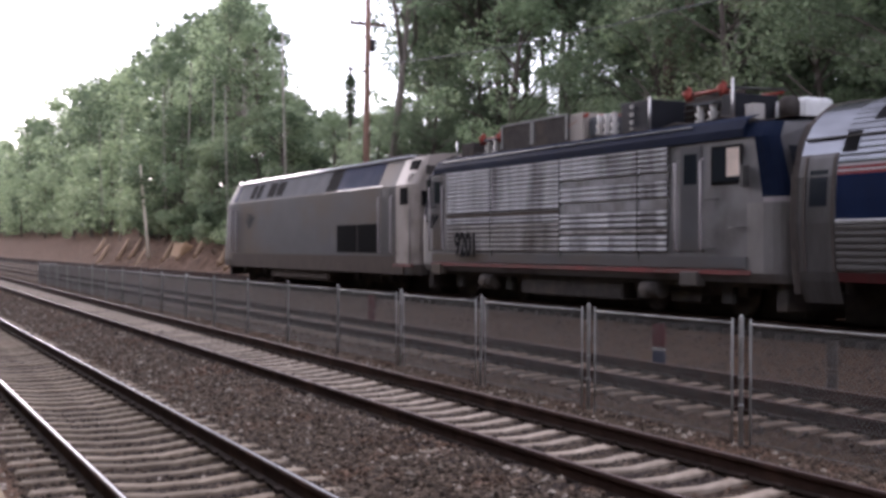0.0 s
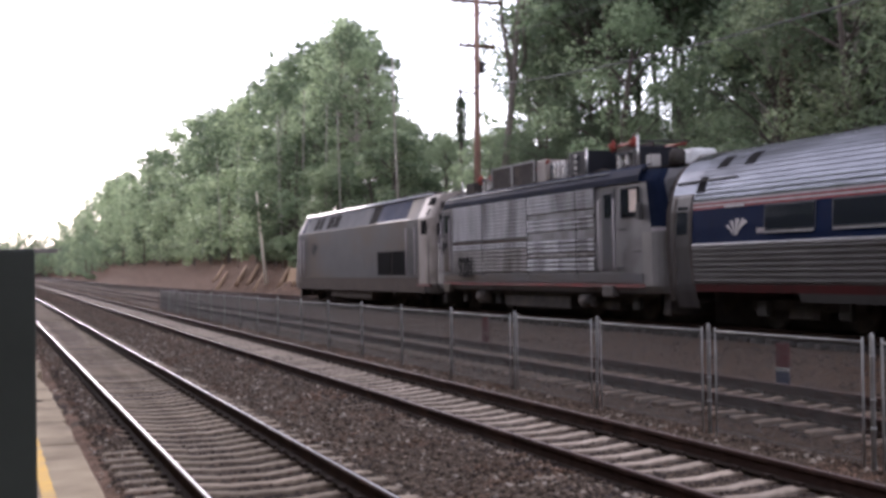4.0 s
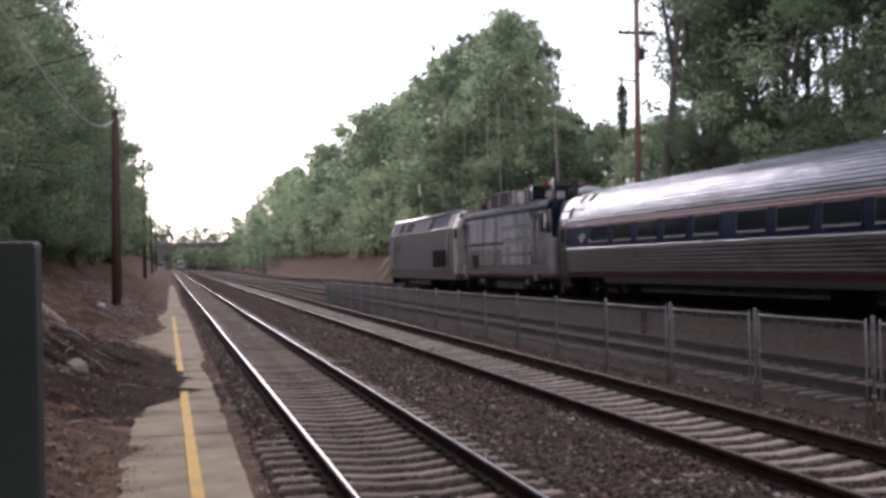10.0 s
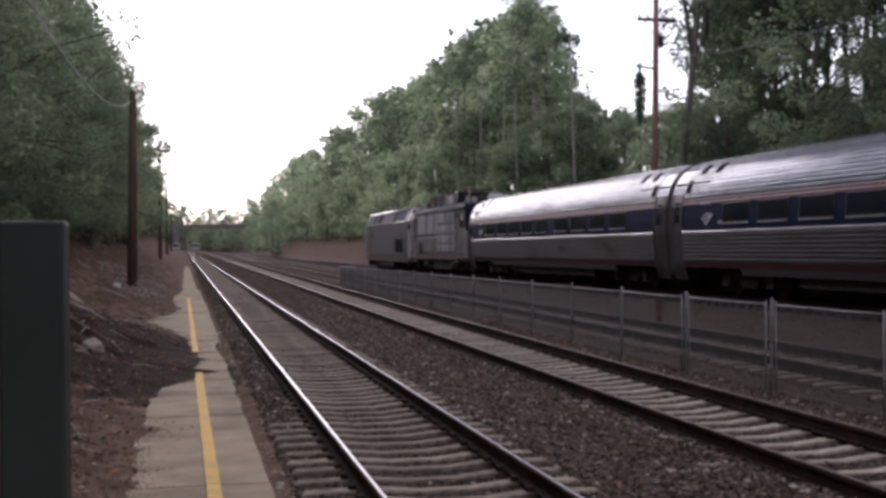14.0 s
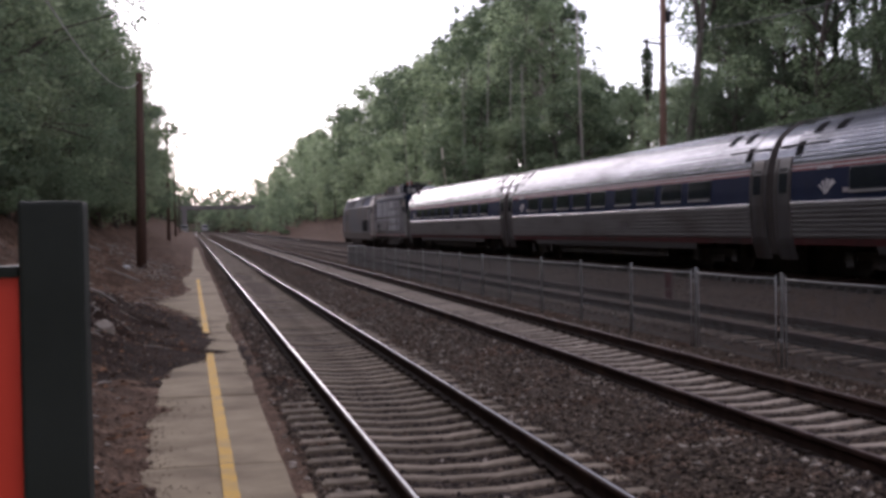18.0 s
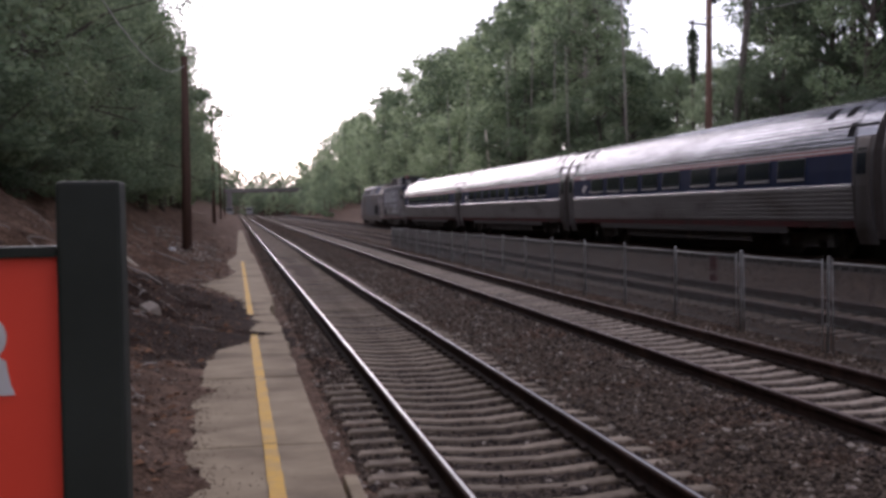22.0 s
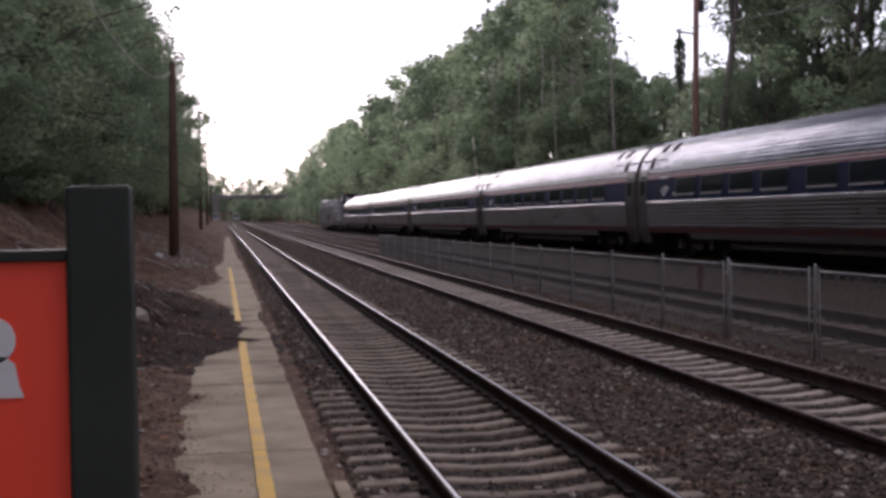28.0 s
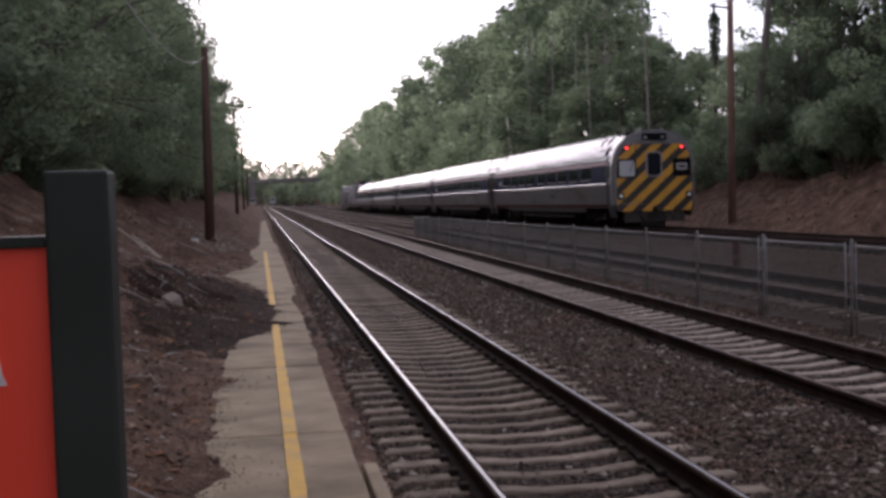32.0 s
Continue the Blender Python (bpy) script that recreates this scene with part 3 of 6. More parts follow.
def make_stones():
    """Loose ballast stones, each an uneven lump, thickest where the bed lies nearest."""
    rs = np.random.RandomState(3)
    base = np.array([(1, 0, 0), (-1, 0, 0), (0, 1, 0), (0, -1, 0), (0, 0, 1), (0, 0, -1)], float)
    tri = np.array([(0, 2, 4), (2, 1, 4), (1, 3, 4), (3, 0, 4), (2, 0, 5), (1, 2, 5), (3, 1, 5), (0, 3, 5)])
    def scatter(name, count, x0, x1, ya, yb, size, material, label, far_bias=1.7, gap=None, rim=False):
        x = rs.uniform(x0, x1, count)
        y = ya + (yb - ya) * rs.uniform(0, 1, count) ** far_bias
        keep = np.ones(count, bool)
        if rim:      # thinning out from the edge of the slid earth
            x = np.array([spill_edge(b) for b in y]) + rs.exponential(0.1, count) - 0.05
            keep &= x < 0.68
        if gap:      # only in the slots between sleepers
            y = gap + 0.505 * np.floor((y - gap) / 0.505) + 0.2525 + np.clip(rs.normal(0, 0.075, count), -0.17, 0.17)
        for c, top in TRACKS:
            for s in (-0.755, 0.755):
                keep &= abs(x - c - s) > 0.1
            keep &= bool(gap) | (abs(x - c) > 0.7) | ((rs.uniform(0, 1, count) < 0.1) & ((y < 18) | (c > 3)))
        x, y = x[keep], y[keep]
        z = np.full(len(x), 0.1) if rim else np.array([ground_z(a, b) for a, b in zip(x, y)])
        n = len(x)
        s = size * rs.uniform(0.55, 1.5, n)
        q = base[None] * rs.uniform(0.6, 1.2, (n, 6, 1)) + rs.uniform(-0.28, 0.28, (n, 6, 3))
        a = rs.uniform(0, 6.28, n)
        ca, sa = np.cos(a)[:, None], np.sin(a)[:, None]
        q = np.stack([q[..., 0] * ca - q[..., 1] * sa, q[..., 0] * sa + q[..., 1] * ca, q[..., 2] * 0.75], -1) * s[:, None, None]
        v = q + np.stack([x, y, z + s * 0.3], -1)[:, None]
        f = tri[None] + 6 * np.arange(n)[:, None, None]
        me = bpy.data.meshes.new(name)
        me.from_pydata(v.reshape(-1, 3).tolist(), [], f.reshape(-1, 3).tolist())
        me.materials.append(material)
        tagged(new(name, me), label, "gravel", kind="stuff")
    scatter("ballast_stones", 110000, 1.02, 8.9, 4.5, 95, 0.025, M["stone"], "loose grey crushed stone between the tracks", 2.3)
    scatter("ballast_stones", 17000, 1.2, 8.9, 86, 270, 0.055, M["stone"], "loose grey crushed stone far down the tracks", 1.6)
    # stones beside the far track carry the train's shade in their colour
    scatter("ballast_stones", 7000, 8.9, 14.2, 8, 60, 0.03, M["dark_stone"], "loose dark crushed stone beyond the fence")
    # darker stones deepen the tone between the sleepers
    scatter("ballast_stones", 9000, 1.05, 3.7, 5, 27, 0.021, M["dark_stone"], "dark crushed stone filling the slots between sleepers", 1.5, 9.2)
    scatter("ballast_stones", 6000, 4.75, 7.3, 8, 30, 0.022, M["dark_stone"], "dark crushed stone filling the slots between sleepers", 1.5, 11.53)
    scatter("pale_pebbles", 2400, 0.9, 8.6, 5, 45, 0.032, M["pale_stone"], "pale stones scattered over the ballast")
    scatter("bank_rubble", 700, -3.6, -0.55, 6, 60, 0.028, M["pale_stone"], "pale pebbles and chips strewn on the earth bank")
    scatter("bank_rubble", 320, -3.0, -0.7, 37, 52, 0.055, M["pale_stone"], "pale broken rubble at the foot of the pole", 1.0)
    scatter("bank_clods", 5000, -4.2, -0.2, 5, 60, 0.026, M["clod"], "dark clods and chips of earth on the bank")
    scatter("earth_crumbs", 4200, -0.9, 0.75, 5, 36, 0.0065, M["clod"], "crumbs of earth strewn over the rim of the platform", 1.5, rim=True)
    scatter("bank_clods", 1800, 19.0, 23.5, 12, 110, 0.07, M["clod"], "clods and stones on the far cut bank")


def make_platform():
    pf = empty("platform", "low concrete platform with a worn yellow line, edge crumbling, earth slid over it", "platform", kind="structure")
    rng = random.Random(8)
    y = -6.0
    joints = [-6, -2.9, 0.2, 3.3, 6.6, 9.8, 13.75, 17.1, 18.6, 21.8, 25, 28.2, 31.4, 34.6, 37.8, 41, 44.2, 47.4, 50.6, 53.8, 57, 60.2, 63.4] + [66.6 + 3.2 * k for k in range(14)]
    for a, b in zip(joints, joints[1:]):
        top = 0.1 + rng.uniform(-0.006, 0.006)
        rough = 0.012 if a < 12 else 0.05
        edge = [(0.735 + rough * (noise.noise((q * 1.3, 2.0, 0)) + 0.6 * noise.noise((q * 4.3, 5.0, 0))) - 0.07 * hump(q, 23, 1.5) + (0.06 if q > 24 else 0) - (0.1 if q > 52 else 0), q) for q in [a + 0.008 + (b - a - 0.016) * i / 14 for i in range(15)]]
        rim = [(-1.7, b - 0.008), (-1.7, a + 0.008)] + edge
        inner = [(x * 0.996 - (0.01 if x > 0 else -0.01), min(max(q, a + 0.02), b - 0.02)) for x, q in rim]
        bm = bmesh.new()
        loft(bm, [[(x, q, -0.3) for x, q in rim], [(x, q, top - 0.014) for x, q in rim], [(x, q, top) for x, q in inner]])
        part("slab", bm, M["concrete"], pf)
        line = bmesh.new()
        n = 24
        lv = [[line.verts.new((0.282 + s * (0.056 + 0.014 * noise.noise((a + i * (b - a) / n * 3, s, 0))), a + 0.012 + (b - a - 0.024) * i / n, 0.111)) for s in (-1, 1)] for i in range(n + 1)]
        for r0, r1 in zip(lv, lv[1:]):
            if (a < 18 or a > 18.7) and a < 44:
                line.faces.new((r0[0], r0[1], r1[1], r1[0]))
        if line.faces:
            part("yellow_line", line, M["yellow"], pf)
        else:
            line.free()
    part("edge_kerb", B(0.8, 0.905, -6, 9.0, -0.3, 0.005, bevel=0.015), M["concrete"], pf)
    part("footing", B(-1.6, 0.69, -6.1, 108, -0.5, -0.305), M["concrete"], pf)


make_ground()
make_platform()


# ---- the train; every vehicle in its own space, y ahead, rail tops at z = 0 ----
def arc(p, q, bulge, n):
    """n + 1 points from p to q, bowed outwards by bulge."""
    (x0, z0), (x1, z1) = p, q
    L = math.hypot(x1 - x0, z1 - z0)
    nx, nz = (z1 - z0) / L, -(x1 - x0) / L
    return [(x0 + (x1 - x0) * k / n + nx * bulge * math.sin(math.pi * k / n), z0 + (z1 - z0) * k / n + nz * bulge * math.sin(math.pi * k / n)) for k in range(n + 1)]


RIB = ((0.0, 0), (0.1, 0.8), (0.3, 1), (0.7, 1), (0.88, 0.8), (0.98, 0))
SLAT = ((0.0, 0), (0.34, 0), (0.4, 0.9), (0.65, 1), (0.9, 0.9), (0.96, 0))


def fluted(pts, pitch, depth, shape=RIB):
    """The same line with rounded ribs standing out of it."""
    d = [0.0]
    for (a, b), (c, e) in zip(pts, pts[1:]):
        d.append(d[-1] + math.hypot(c - a, e - b))
    ribs = max(1, round(d[-1] / pitch))
    out = []
    for r in range(ribs):
        for u, h in shape:
            s = d[-1] * (r + u) / ribs
            i = max(k for k in range(len(d) - 1) if d[k] <= s + 1e-9)
            f = (s - d[i]) / (d[i + 1] - d[i])
            (a, b), (c, e) = pts[i], pts[i + 1]
            L = math.hypot(c - a, e - b)
            out.append((a + (c - a) * f + (e - b) / L * depth * h, b + (e - b) * f - (c - a) / L * depth * h))
    return out + [pts[-1]]


def mirror(prof, s):
    return [(s * x, z) for x, z in prof]


def side_x(z):
    """Half the width of a coach at a height."""
    return lerp(z, [(0.42, 1.47), (0.8, 1.575), (0.95, 1.6), (1.8, 1.65), (2.2, 1.645), (2.6, 1.62), (2.91, 1.56), (3.3, 1.4)])


def wheelset(parent, y, r=0.46):
    bm = bmesh.new()
    for s in (-0.76, 0.76):
        tube(bm, [(s - 0.06, y, r), (s - 0.02, y, r), (s + 0.06, y, r)], [r * 0.9, r, r], 20)
    tube(bm, [(-0.8, y, r), (0.8, y, r)], 0.09, 8)
    part("wheelset", bm, M["black"], parent)


def truck(thing, y, axles=2, base=2.6):
    bm = bmesh.new()
    for s in (-1, 1):
        box(bm, s * 1.0 - 0.08, s * 1.0 + 0.08, y - base / 2 - 0.45, y + base / 2 + 0.45, 0.42, 0.66, bevel=0.03)
        box(bm, s * 1.0 - 0.12, s * 1.0 + 0.12, y - 0.5, y + 0.5, 0.25, 0.5, bevel=0.03)
    box(bm, -1.0, 1.0, y - 0.3, y + 0.3, 0.45, 0.75)
    tk = part("truck", bm, M["black"], thing)
    for k in range(axles):
        yy = y - base / 2 + base * k / (axles - 1)
        wheelset(tk, yy)
        for s in (-1, 1):
            part("axle_box", B(min(s * 1.06, s * 1.2), max(s * 1.06, s * 1.2), yy - 0.17, yy + 0.17, 0.28, 0.62, bevel=0.03), M["dark_grey"], tk)
    return tk


def logo(thing, y, z, s, x, material, r=0.66):
    """A fan of four bands that meet in a point, under a small line of lettering shown as a bar."""
    bm = bmesh.new()
    for k in range(4):
        a0, a1 = radians(-46 + 25 * k), radians(-46 + 25 * k + 19 - 2 * k)
        rows = []
        for u in (0.12, 0.35, 0.6, 0.8, 1.0):
            q = r * u * (1 - 0.09 * k)
            rows.append([(x, y - 0.05 + 1.15 * q * math.sin(a), z - 0.26 + 0.8 * q * math.cos(a) + 0.05 * math.sin(u * 3)) for a in (a0, (a0 + a1) / 2, a1)])
        v = [[bm.verts.new(q) for q in row] for row in rows]
        for a, b in zip(v, v[1:]):
            for p in (0, 1):
                bm.faces.new((a[p], a[p + 1], b[p + 1], b[p]))
    part("emblem", bm, material, thing, "fan-shaped emblem of four bands")
    part("lettering_bar", B(min(x, x - s * 0.003), max(x, x - s * 0.003), y - 0.4, y + 0.3, z + 0.4, z + 0.435), material, thing)


def window(thing, y0, y1, z0, z1, s):
    """A tinted pane in a rubber frame with a bright sill, set on the curve of the side."""
    def row(z, off):
        return s * (side_x(z) + off)
    bm = bmesh.new()
    strip(bm, [(row(z, 0.008), z) for z in (z0 - 0.03, (z0 + z1) / 2, z1 + 0.03)], y0 - 0.03, y1 + 0.03, 0.02)
    w = part("window", bm, M["window_frame"], thing)
    part("pane", strip(bmesh.new(), [(row(z, 0.013), z) for z in (z0, (z0 + z1) / 2, z1)], y0, y1, 0.004), M["glass"], w)
    part("sill", B(min(row(z0, 0.012), row(z0, 0.035)), max(row(z0, 0.012), row(z0, 0.035)), y0 + 0.02, y1 - 0.02, z0 - 0.075, z0 - 0.035), M["sill_metal"], w)


def coach(label, windows_from_front, cab=False):
    """A round-sided stainless coach, 25.6 m long, its front end at y = -0.2."""
    c = empty("cab_car" if cab else "passenger_coach", label, "rail car", "coaches of the train")
    F, R = -0.2, -25.8
    f1, r1 = F - 0.92, R + 0.92
    roof_half = arc((side_x(2.79), 2.79), (1.32, 3.5), 0.04, 4) + arc((1.32, 3.5), (0.72, 3.92), 0.06, 4)[1:] + arc((0.72, 3.92), (0, 4.05), 0.016, 3)[1:]
    full = mirror(roof_half, -1) + roof_half[::-1][1:]
    # roof: ribbed between the vestibules, smooth over them
    rib = fluted(roof_half, 0.115, 0.014)
    part("roof", strip(bmesh.new(), mirror(rib, -1)[:-1] + [(0, 4.05)] + rib[::-1][1:], r1, f1, 0, 10), M["stainless"], c, "ribbed stainless roof")
    for a, b in ((F, f1), (r1, R)):
        part("vestibule_roof", strip(bmesh.new(), full, b, a), M["stainless"], c)
    for s in (-1, 1):
        low = [(side_x(z), z) for z in (0.97, 1.2, 1.5, 1.76)]
        part("fluted_side", strip(bmesh.new(), mirror(fluted(low, 0.108, 0.026, SLAT), s), r1, f1, 0, 4), M["stainless_dirty"], c, "ribbed lower side, grimy stainless steel")
        part("belt_rail", strip(bmesh.new(), mirror([(1.655, 1.765), (1.675, 1.79), (1.675, 1.83), (1.655, 1.85)], s), r1, f1), M["sill_metal"], c)
        part("blue_band", strip(bmesh.new(), mirror([(side_x(z), z) for z in (1.85, 2.0, 2.2, 2.4, 2.6)], s), r1, f1, 0, 4), M["blue"], c, "dark blue window band")
        for z0, z1, q in ((2.6, 2.645, "red_stripe"), (2.65, 2.685, "white_stripe"), (2.69, 2.735, "red_stripe"), (2.74, 2.78, "white_stripe")):
            part("stripe", strip(bmesh.new(), mirror([(side_x(z0) + 0.002, z0), (side_x(z1) + 0.002, z1)], s), r1, f1), M[q], c)
        part("stripe_backing", strip(bmesh.new(), mirror([(side_x(z) - 0.004, z) for z in (2.58, 2.7, 2.79)], s), r1, f1), M["stainless"], c)
        part("sill_stripe", strip(bmesh.new(), mirror([(side_x(z), z) for z in (0.8, 0.88, 0.965)], s), r1, f1), M["sill_red"], c, "dull red sill stripe")
        # added black sheet where only shade lies under the floor
        part("underfloor_shade_sheet", B(*sorted((s * 1.3, s * 1.36)), -18.6, -7.4, 0.36, 0.82), M["black"], c)
        part("skirt", strip(bmesh.new(), mirror([(side_x(z), z) for z in (0.62, 0.8)], s), r1 + 3.6, f1 - 3.6, 0.02), M["dark_grey"], c)
        for a, b in ((F, f1), (R, r1)):
            d = 1 if a > b else -1
            skin = M["cab_side"] if cab and a == R else M["vestibule"]
            part("vestibule_side", strip(bmesh.new(), mirror([(side_x(z), z) for z in (0.42, 0.6, 0.8, 0.95, 1.8, 2.2, 2.6, 2.91)] + [(roof_half[1][0], roof_half[1][1])], s), b, a), skin, c)
            # inset door with a tall window
            y0, y1 = sorted((a - d * 0.16, a - d * 0.84))
            door = part("door", strip(bmesh.new(), mirror([(side_x(z) + 0.004, z) for z in (0.98, 1.4, 1.8, 2.2, 2.6, 2.91, 3.18)], s), y0 + 0.05, y1 - 0.05, 0.02), skin, c, "grey vestibule door with a dark window")
            for yy in (y0, y1):
                part("door_frame", strip(bmesh.new(), mirror([(side_x(z) + 0.012, z) for z in (0.95, 1.4, 1.8, 2.2, 2.6, 2.91, 3.22)], s), yy - 0.03, yy + 0.03, 0.03), M["rubber"], door)
            part("door_pane", strip(bmesh.new(), mirror([(side_x(z) + 0.009, z) for z in (2.08, 2.3, 2.5, 2.7)], s), y0 + 0.13, y1 - 0.13, 0.01), M["glass"], door)
            part("gutter", B(*sorted((s * 1.35, s * 1.5)), *sorted((a - d * 0.02, a - d * 2.4)), 3.24, 3.27), M["dark_grey"], c)
            part("grille", strip(bmesh.new(), mirror([(x + 0.02, z) for x, z in roof_half[1:4]], s), *sorted((a - d * 0.98, a - d * 1.3)), 0.02), M["seal"], c)
            for off in (1.45, 2.45):
                hatch = [(x + 0.022, z + 0.01) for x, z in roof_half[4:7]]
                part("roof_vent", strip(bmesh.new(), mirror(hatch, s), *sorted((a - d * off, a - d * (off + 0.36))), 0.03), M["seal"], c)
        ys = [3.8 + 2.08 * k for k in range(windows_from_front)] + [3.8 + 2.08 * windows_from_front + 0.5 + 2.08 * k for k in range(9 - windows_from_front)]
        for yf in ys:
            window(c, -yf - 1.55, -yf, 2.08, 2.56, s)
        logo(c, F - 2.5, 2.2, s, s * (side_x(2.2) + 0.012), M["emblem_white"], 0.56)
        part("number_bar", B(*sorted((s * 1.655, s * 1.66)), F - 3.6, F - 3.32, 2.02, 2.12), M["white_stripe"], c)
        part("grille", strip(bmesh.new(), mirror([(side_x(z) + 0.022, z) for z in (1.3, 1.52)], s), -15.9, -15.2, 0.02), M["dark_grey"], c)
    # ends
    ring = mirror([(side_x(z) - 0.03, z) for z in (0.8, 1.8, 2.6, 2.91)], 1) + [(x * 0.985, z * 0.995) for x, z in roof_half[1:]]
    ring = ring + [(-x, z) for x, z in ring[::-1][1:]]
    for yy, flip in ((F, 1), (R, -1)):
        if cab and yy == R:
            continue
        bm = bmesh.new()
        loft(bm, [[(x, yy - flip * 0.02, z) for x, z in ring], [(x, yy - flip * 0.06, z) for x, z in ring]])
        part("end_wall", bm, M["stainless_dirty"], c)
        # rubber gangway that fills half of the gap to the next vehicle
        bm = bmesh.new()
        gx = [(1.54, 0.55), (1.655, 1.8), (1.62, 2.6), (1.47, 3.2), (1.3, 3.52), (0.75, 3.93), (0, 4.06)]
        g = gx + [(-x, z) for x, z in gx[::-1][1:]]
        loft(bm, [[(x * (1.008 if k % 2 else 0.996), yy + flip * (0.012 + 0.029 * k), z + (0.02 if k % 2 else 0)) for x, z in g] for k in range(7)], caps=False)
        part("gangway", bm, M["rubber"], c, "dark rubber gangway bellows")
        part("coupler", T([(0, yy - flip * 0.3, 0.78), (0, yy + flip * 0.18, 0.78)], 0.1, 8), M["black"], c)
    part("floor_pan", B(-1.4, 1.4, R + 0.05, F - 0.05, 0.84, 0.96), M["black"], c)
    # added black block down to the rails stands in for underfloor shade
    part("dark_underfloor_block", B(-0.5, 0.5, R + 0.2, F + 0.1, 0.02, 0.84), M["black"], c)
    rng = random.Random(11 if cab else windows_from_front)
    for y0, y1 in ((-9.6, -7.9), (-11.8, -9.9), (-14.3, -12.4), (-16.6, -15.0), (-18.4, -17.0)):
        part("equipment_box", B(-1.3, 1.3, y0, y1, 0.3 + rng.uniform(0, 0.12), 0.84, bevel=0.03), M["black"], c)
    truck(c, -4.3)
    truck(c, -21.7)
    if cab:
        cab_end(c, R)
    return c


def rounded(x0, x1, z0, z1, r, ya, yb):
    """An upright plate with rounded corners, from ya to yb."""
    ring = []
    for cx, cz, a0 in ((x1 - r, z1 - r, 0), (x0 + r, z1 - r, 90), (x0 + r, z0 + r, 180), (x1 - r, z0 + r, 270)):
        ring += [(cx + r * math.cos(radians(a0 + 22.5 * k)), cz + r * math.sin(radians(a0 + 22.5 * k))) for k in range(5)]
    return loft(bmesh.new(), [[(x, y, z) for x, z in ring] for y in (ya, yb)])


def cab_end(c, R):
    """The flat driving end: striped panel, gangway door, lamps, marker lights and the coupler pilot."""
    ox = [(1.5, 0.72), (1.63, 0.95), (1.68, 1.8), (1.66, 2.6), (1.58, 3.05), (1.42, 3.42), (1.1, 3.74), (0.6, 3.96), (0, 4.04)]
    ring = ox + [(-x, z) for x, z in ox[::-1][1:]]
    bm = bmesh.new()
    loft(bm, [[(x * 0.995, R + 0.3, z) for x, z in ring], [(x, R + 0.05, z) for x, z in ring], [(x * 0.97, R - 0.08, 0.05 + z * 0.985) for x, z in ring], [(x * 0.9, R - 0.08, 0.12 + z * 0.955) for x, z in ring]])
    part("end_shell", bm, M["corner_silver"], c, "rounded grey corner posts round the driving end")
    px = [(1.46, 0.66), (1.5, 1.2), (1.5, 2.4), (1.42, 2.95), (1.2, 3.36), (1.12, 3.4)]
    panel = px + [(-x, z) for x, z in px[::-1]]
    bm = bmesh.new()
    loft(bm, [[(x, R - 0.06, z) for x, z in panel], [(x, R - 0.1, z) for x, z in panel], [(x * 0.99, R - 0.11, z) for x, z in panel]])
    part("striped_panel", bm, M["stripes"], c, "yellow and black diagonal warning stripes")
    fr = part("end_door_window", rounded(-0.34, 0.31, 2.07, 3.1, 0.15, R - 0.13, R - 0.09), M["sill_metal"], c, "bright rounded window frame")
    part("pane", rounded(-0.28, 0.25, 2.13, 3.04, 0.11, R - 0.138, R - 0.12), M["glass"], fr)
    cw = part("cab_window", rounded(-1.47, -0.72, 2.03, 2.82, 0.1, R - 0.125, R - 0.09), M["seal"], c)
    part("pane", rounded(-1.4, -0.79, 2.1, 2.75, 0.07, R - 0.133, R - 0.11), plain_glass, cw, "pale windscreen, its reflection put into the colour")
    cw = part("cab_window", rounded(0.74, 1.47, 2.06, 2.8, 0.1, R - 0.125, R - 0.09), M["seal"], c)
    part("number_plate", rounded(0.88, 1.3, 2.32, 2.6, 0.02, R - 0.14, R - 0.12), M["white_box"], cw, "pale plate in the dark window")
    part("number_bar", B(0.96, 1.22, R - 0.146, R - 0.135, 2.41, 2.51), M["dark_grey"], cw)
    for x, z, q, r in ((-1.1, 3.26, "tail_light", 0.055), (1.1, 3.26, "tail_light", 0.055)):
        h = part("marker_light", T([(x, R - 0.09, z), (x, R - 0.15, z)], r + 0.03, 14), M["black"], c, "red tail light, lit")
        part("lens", T([(x, R - 0.13, z), (x, R - 0.165, z), (x, R - 0.175, z)], [r, r, r * 0.6], 14), M[q], h)
    for x in (-1.36, 1.36):
        h = part("headlight", rounded(x - 0.13, x + 0.13, 1.14, 1.44, 0.05, R - 0.15, R - 0.09), M["black"], c, "round headlight in a dark housing")
        part("lens", T([(x, R - 0.13, 1.3), (x, R - 0.165, 1.3), (x, R - 0.175, 1.3)], [0.065, 0.065, 0.045], 14), M["head_lamp"], h)
    hb = part("sign_box", rounded(-0.58, 0.58, 3.5, 3.9, 0.08, R - 0.15, R - 0.02), M["corner_silver"], c, "grey lamp box over the end door")
    part("pane", rounded(-0.5, 0.5, 3.55, 3.85, 0.07, R - 0.165, R - 0.14), M["seal"], hb)
    for x in (-0.36, 0.33):
        part("lamp", T([(x, R - 0.16, 3.68), (x, R - 0.18, 3.68)], 0.06, 12), M["sill_metal"], hb)
    part("grab_iron", T([(-0.45, R - 0.1, 3.46), (-0.45, R - 0.15, 3.48), (0.1, R - 0.15, 3.48), (0.1, R - 0.1, 3.46)], 0.02, 6), M["sill_metal"], c)
    part("wiper", T([(-0.72, R - 0.14, 3.42), (-0.8, R - 0.15, 2.9), (-0.98, R - 0.15, 2.3)], 0.014, 5), M["black"], c)
    for x in (-1.0, -0.35, 0.5):
        part("antenna", T([(x, R + 0.5, 3.7), (x, R + 0.5, 4.05), (x, R + 0.5, 4.12)], [0.06, 0.06, 0.1], 8), M["white_box"], c)
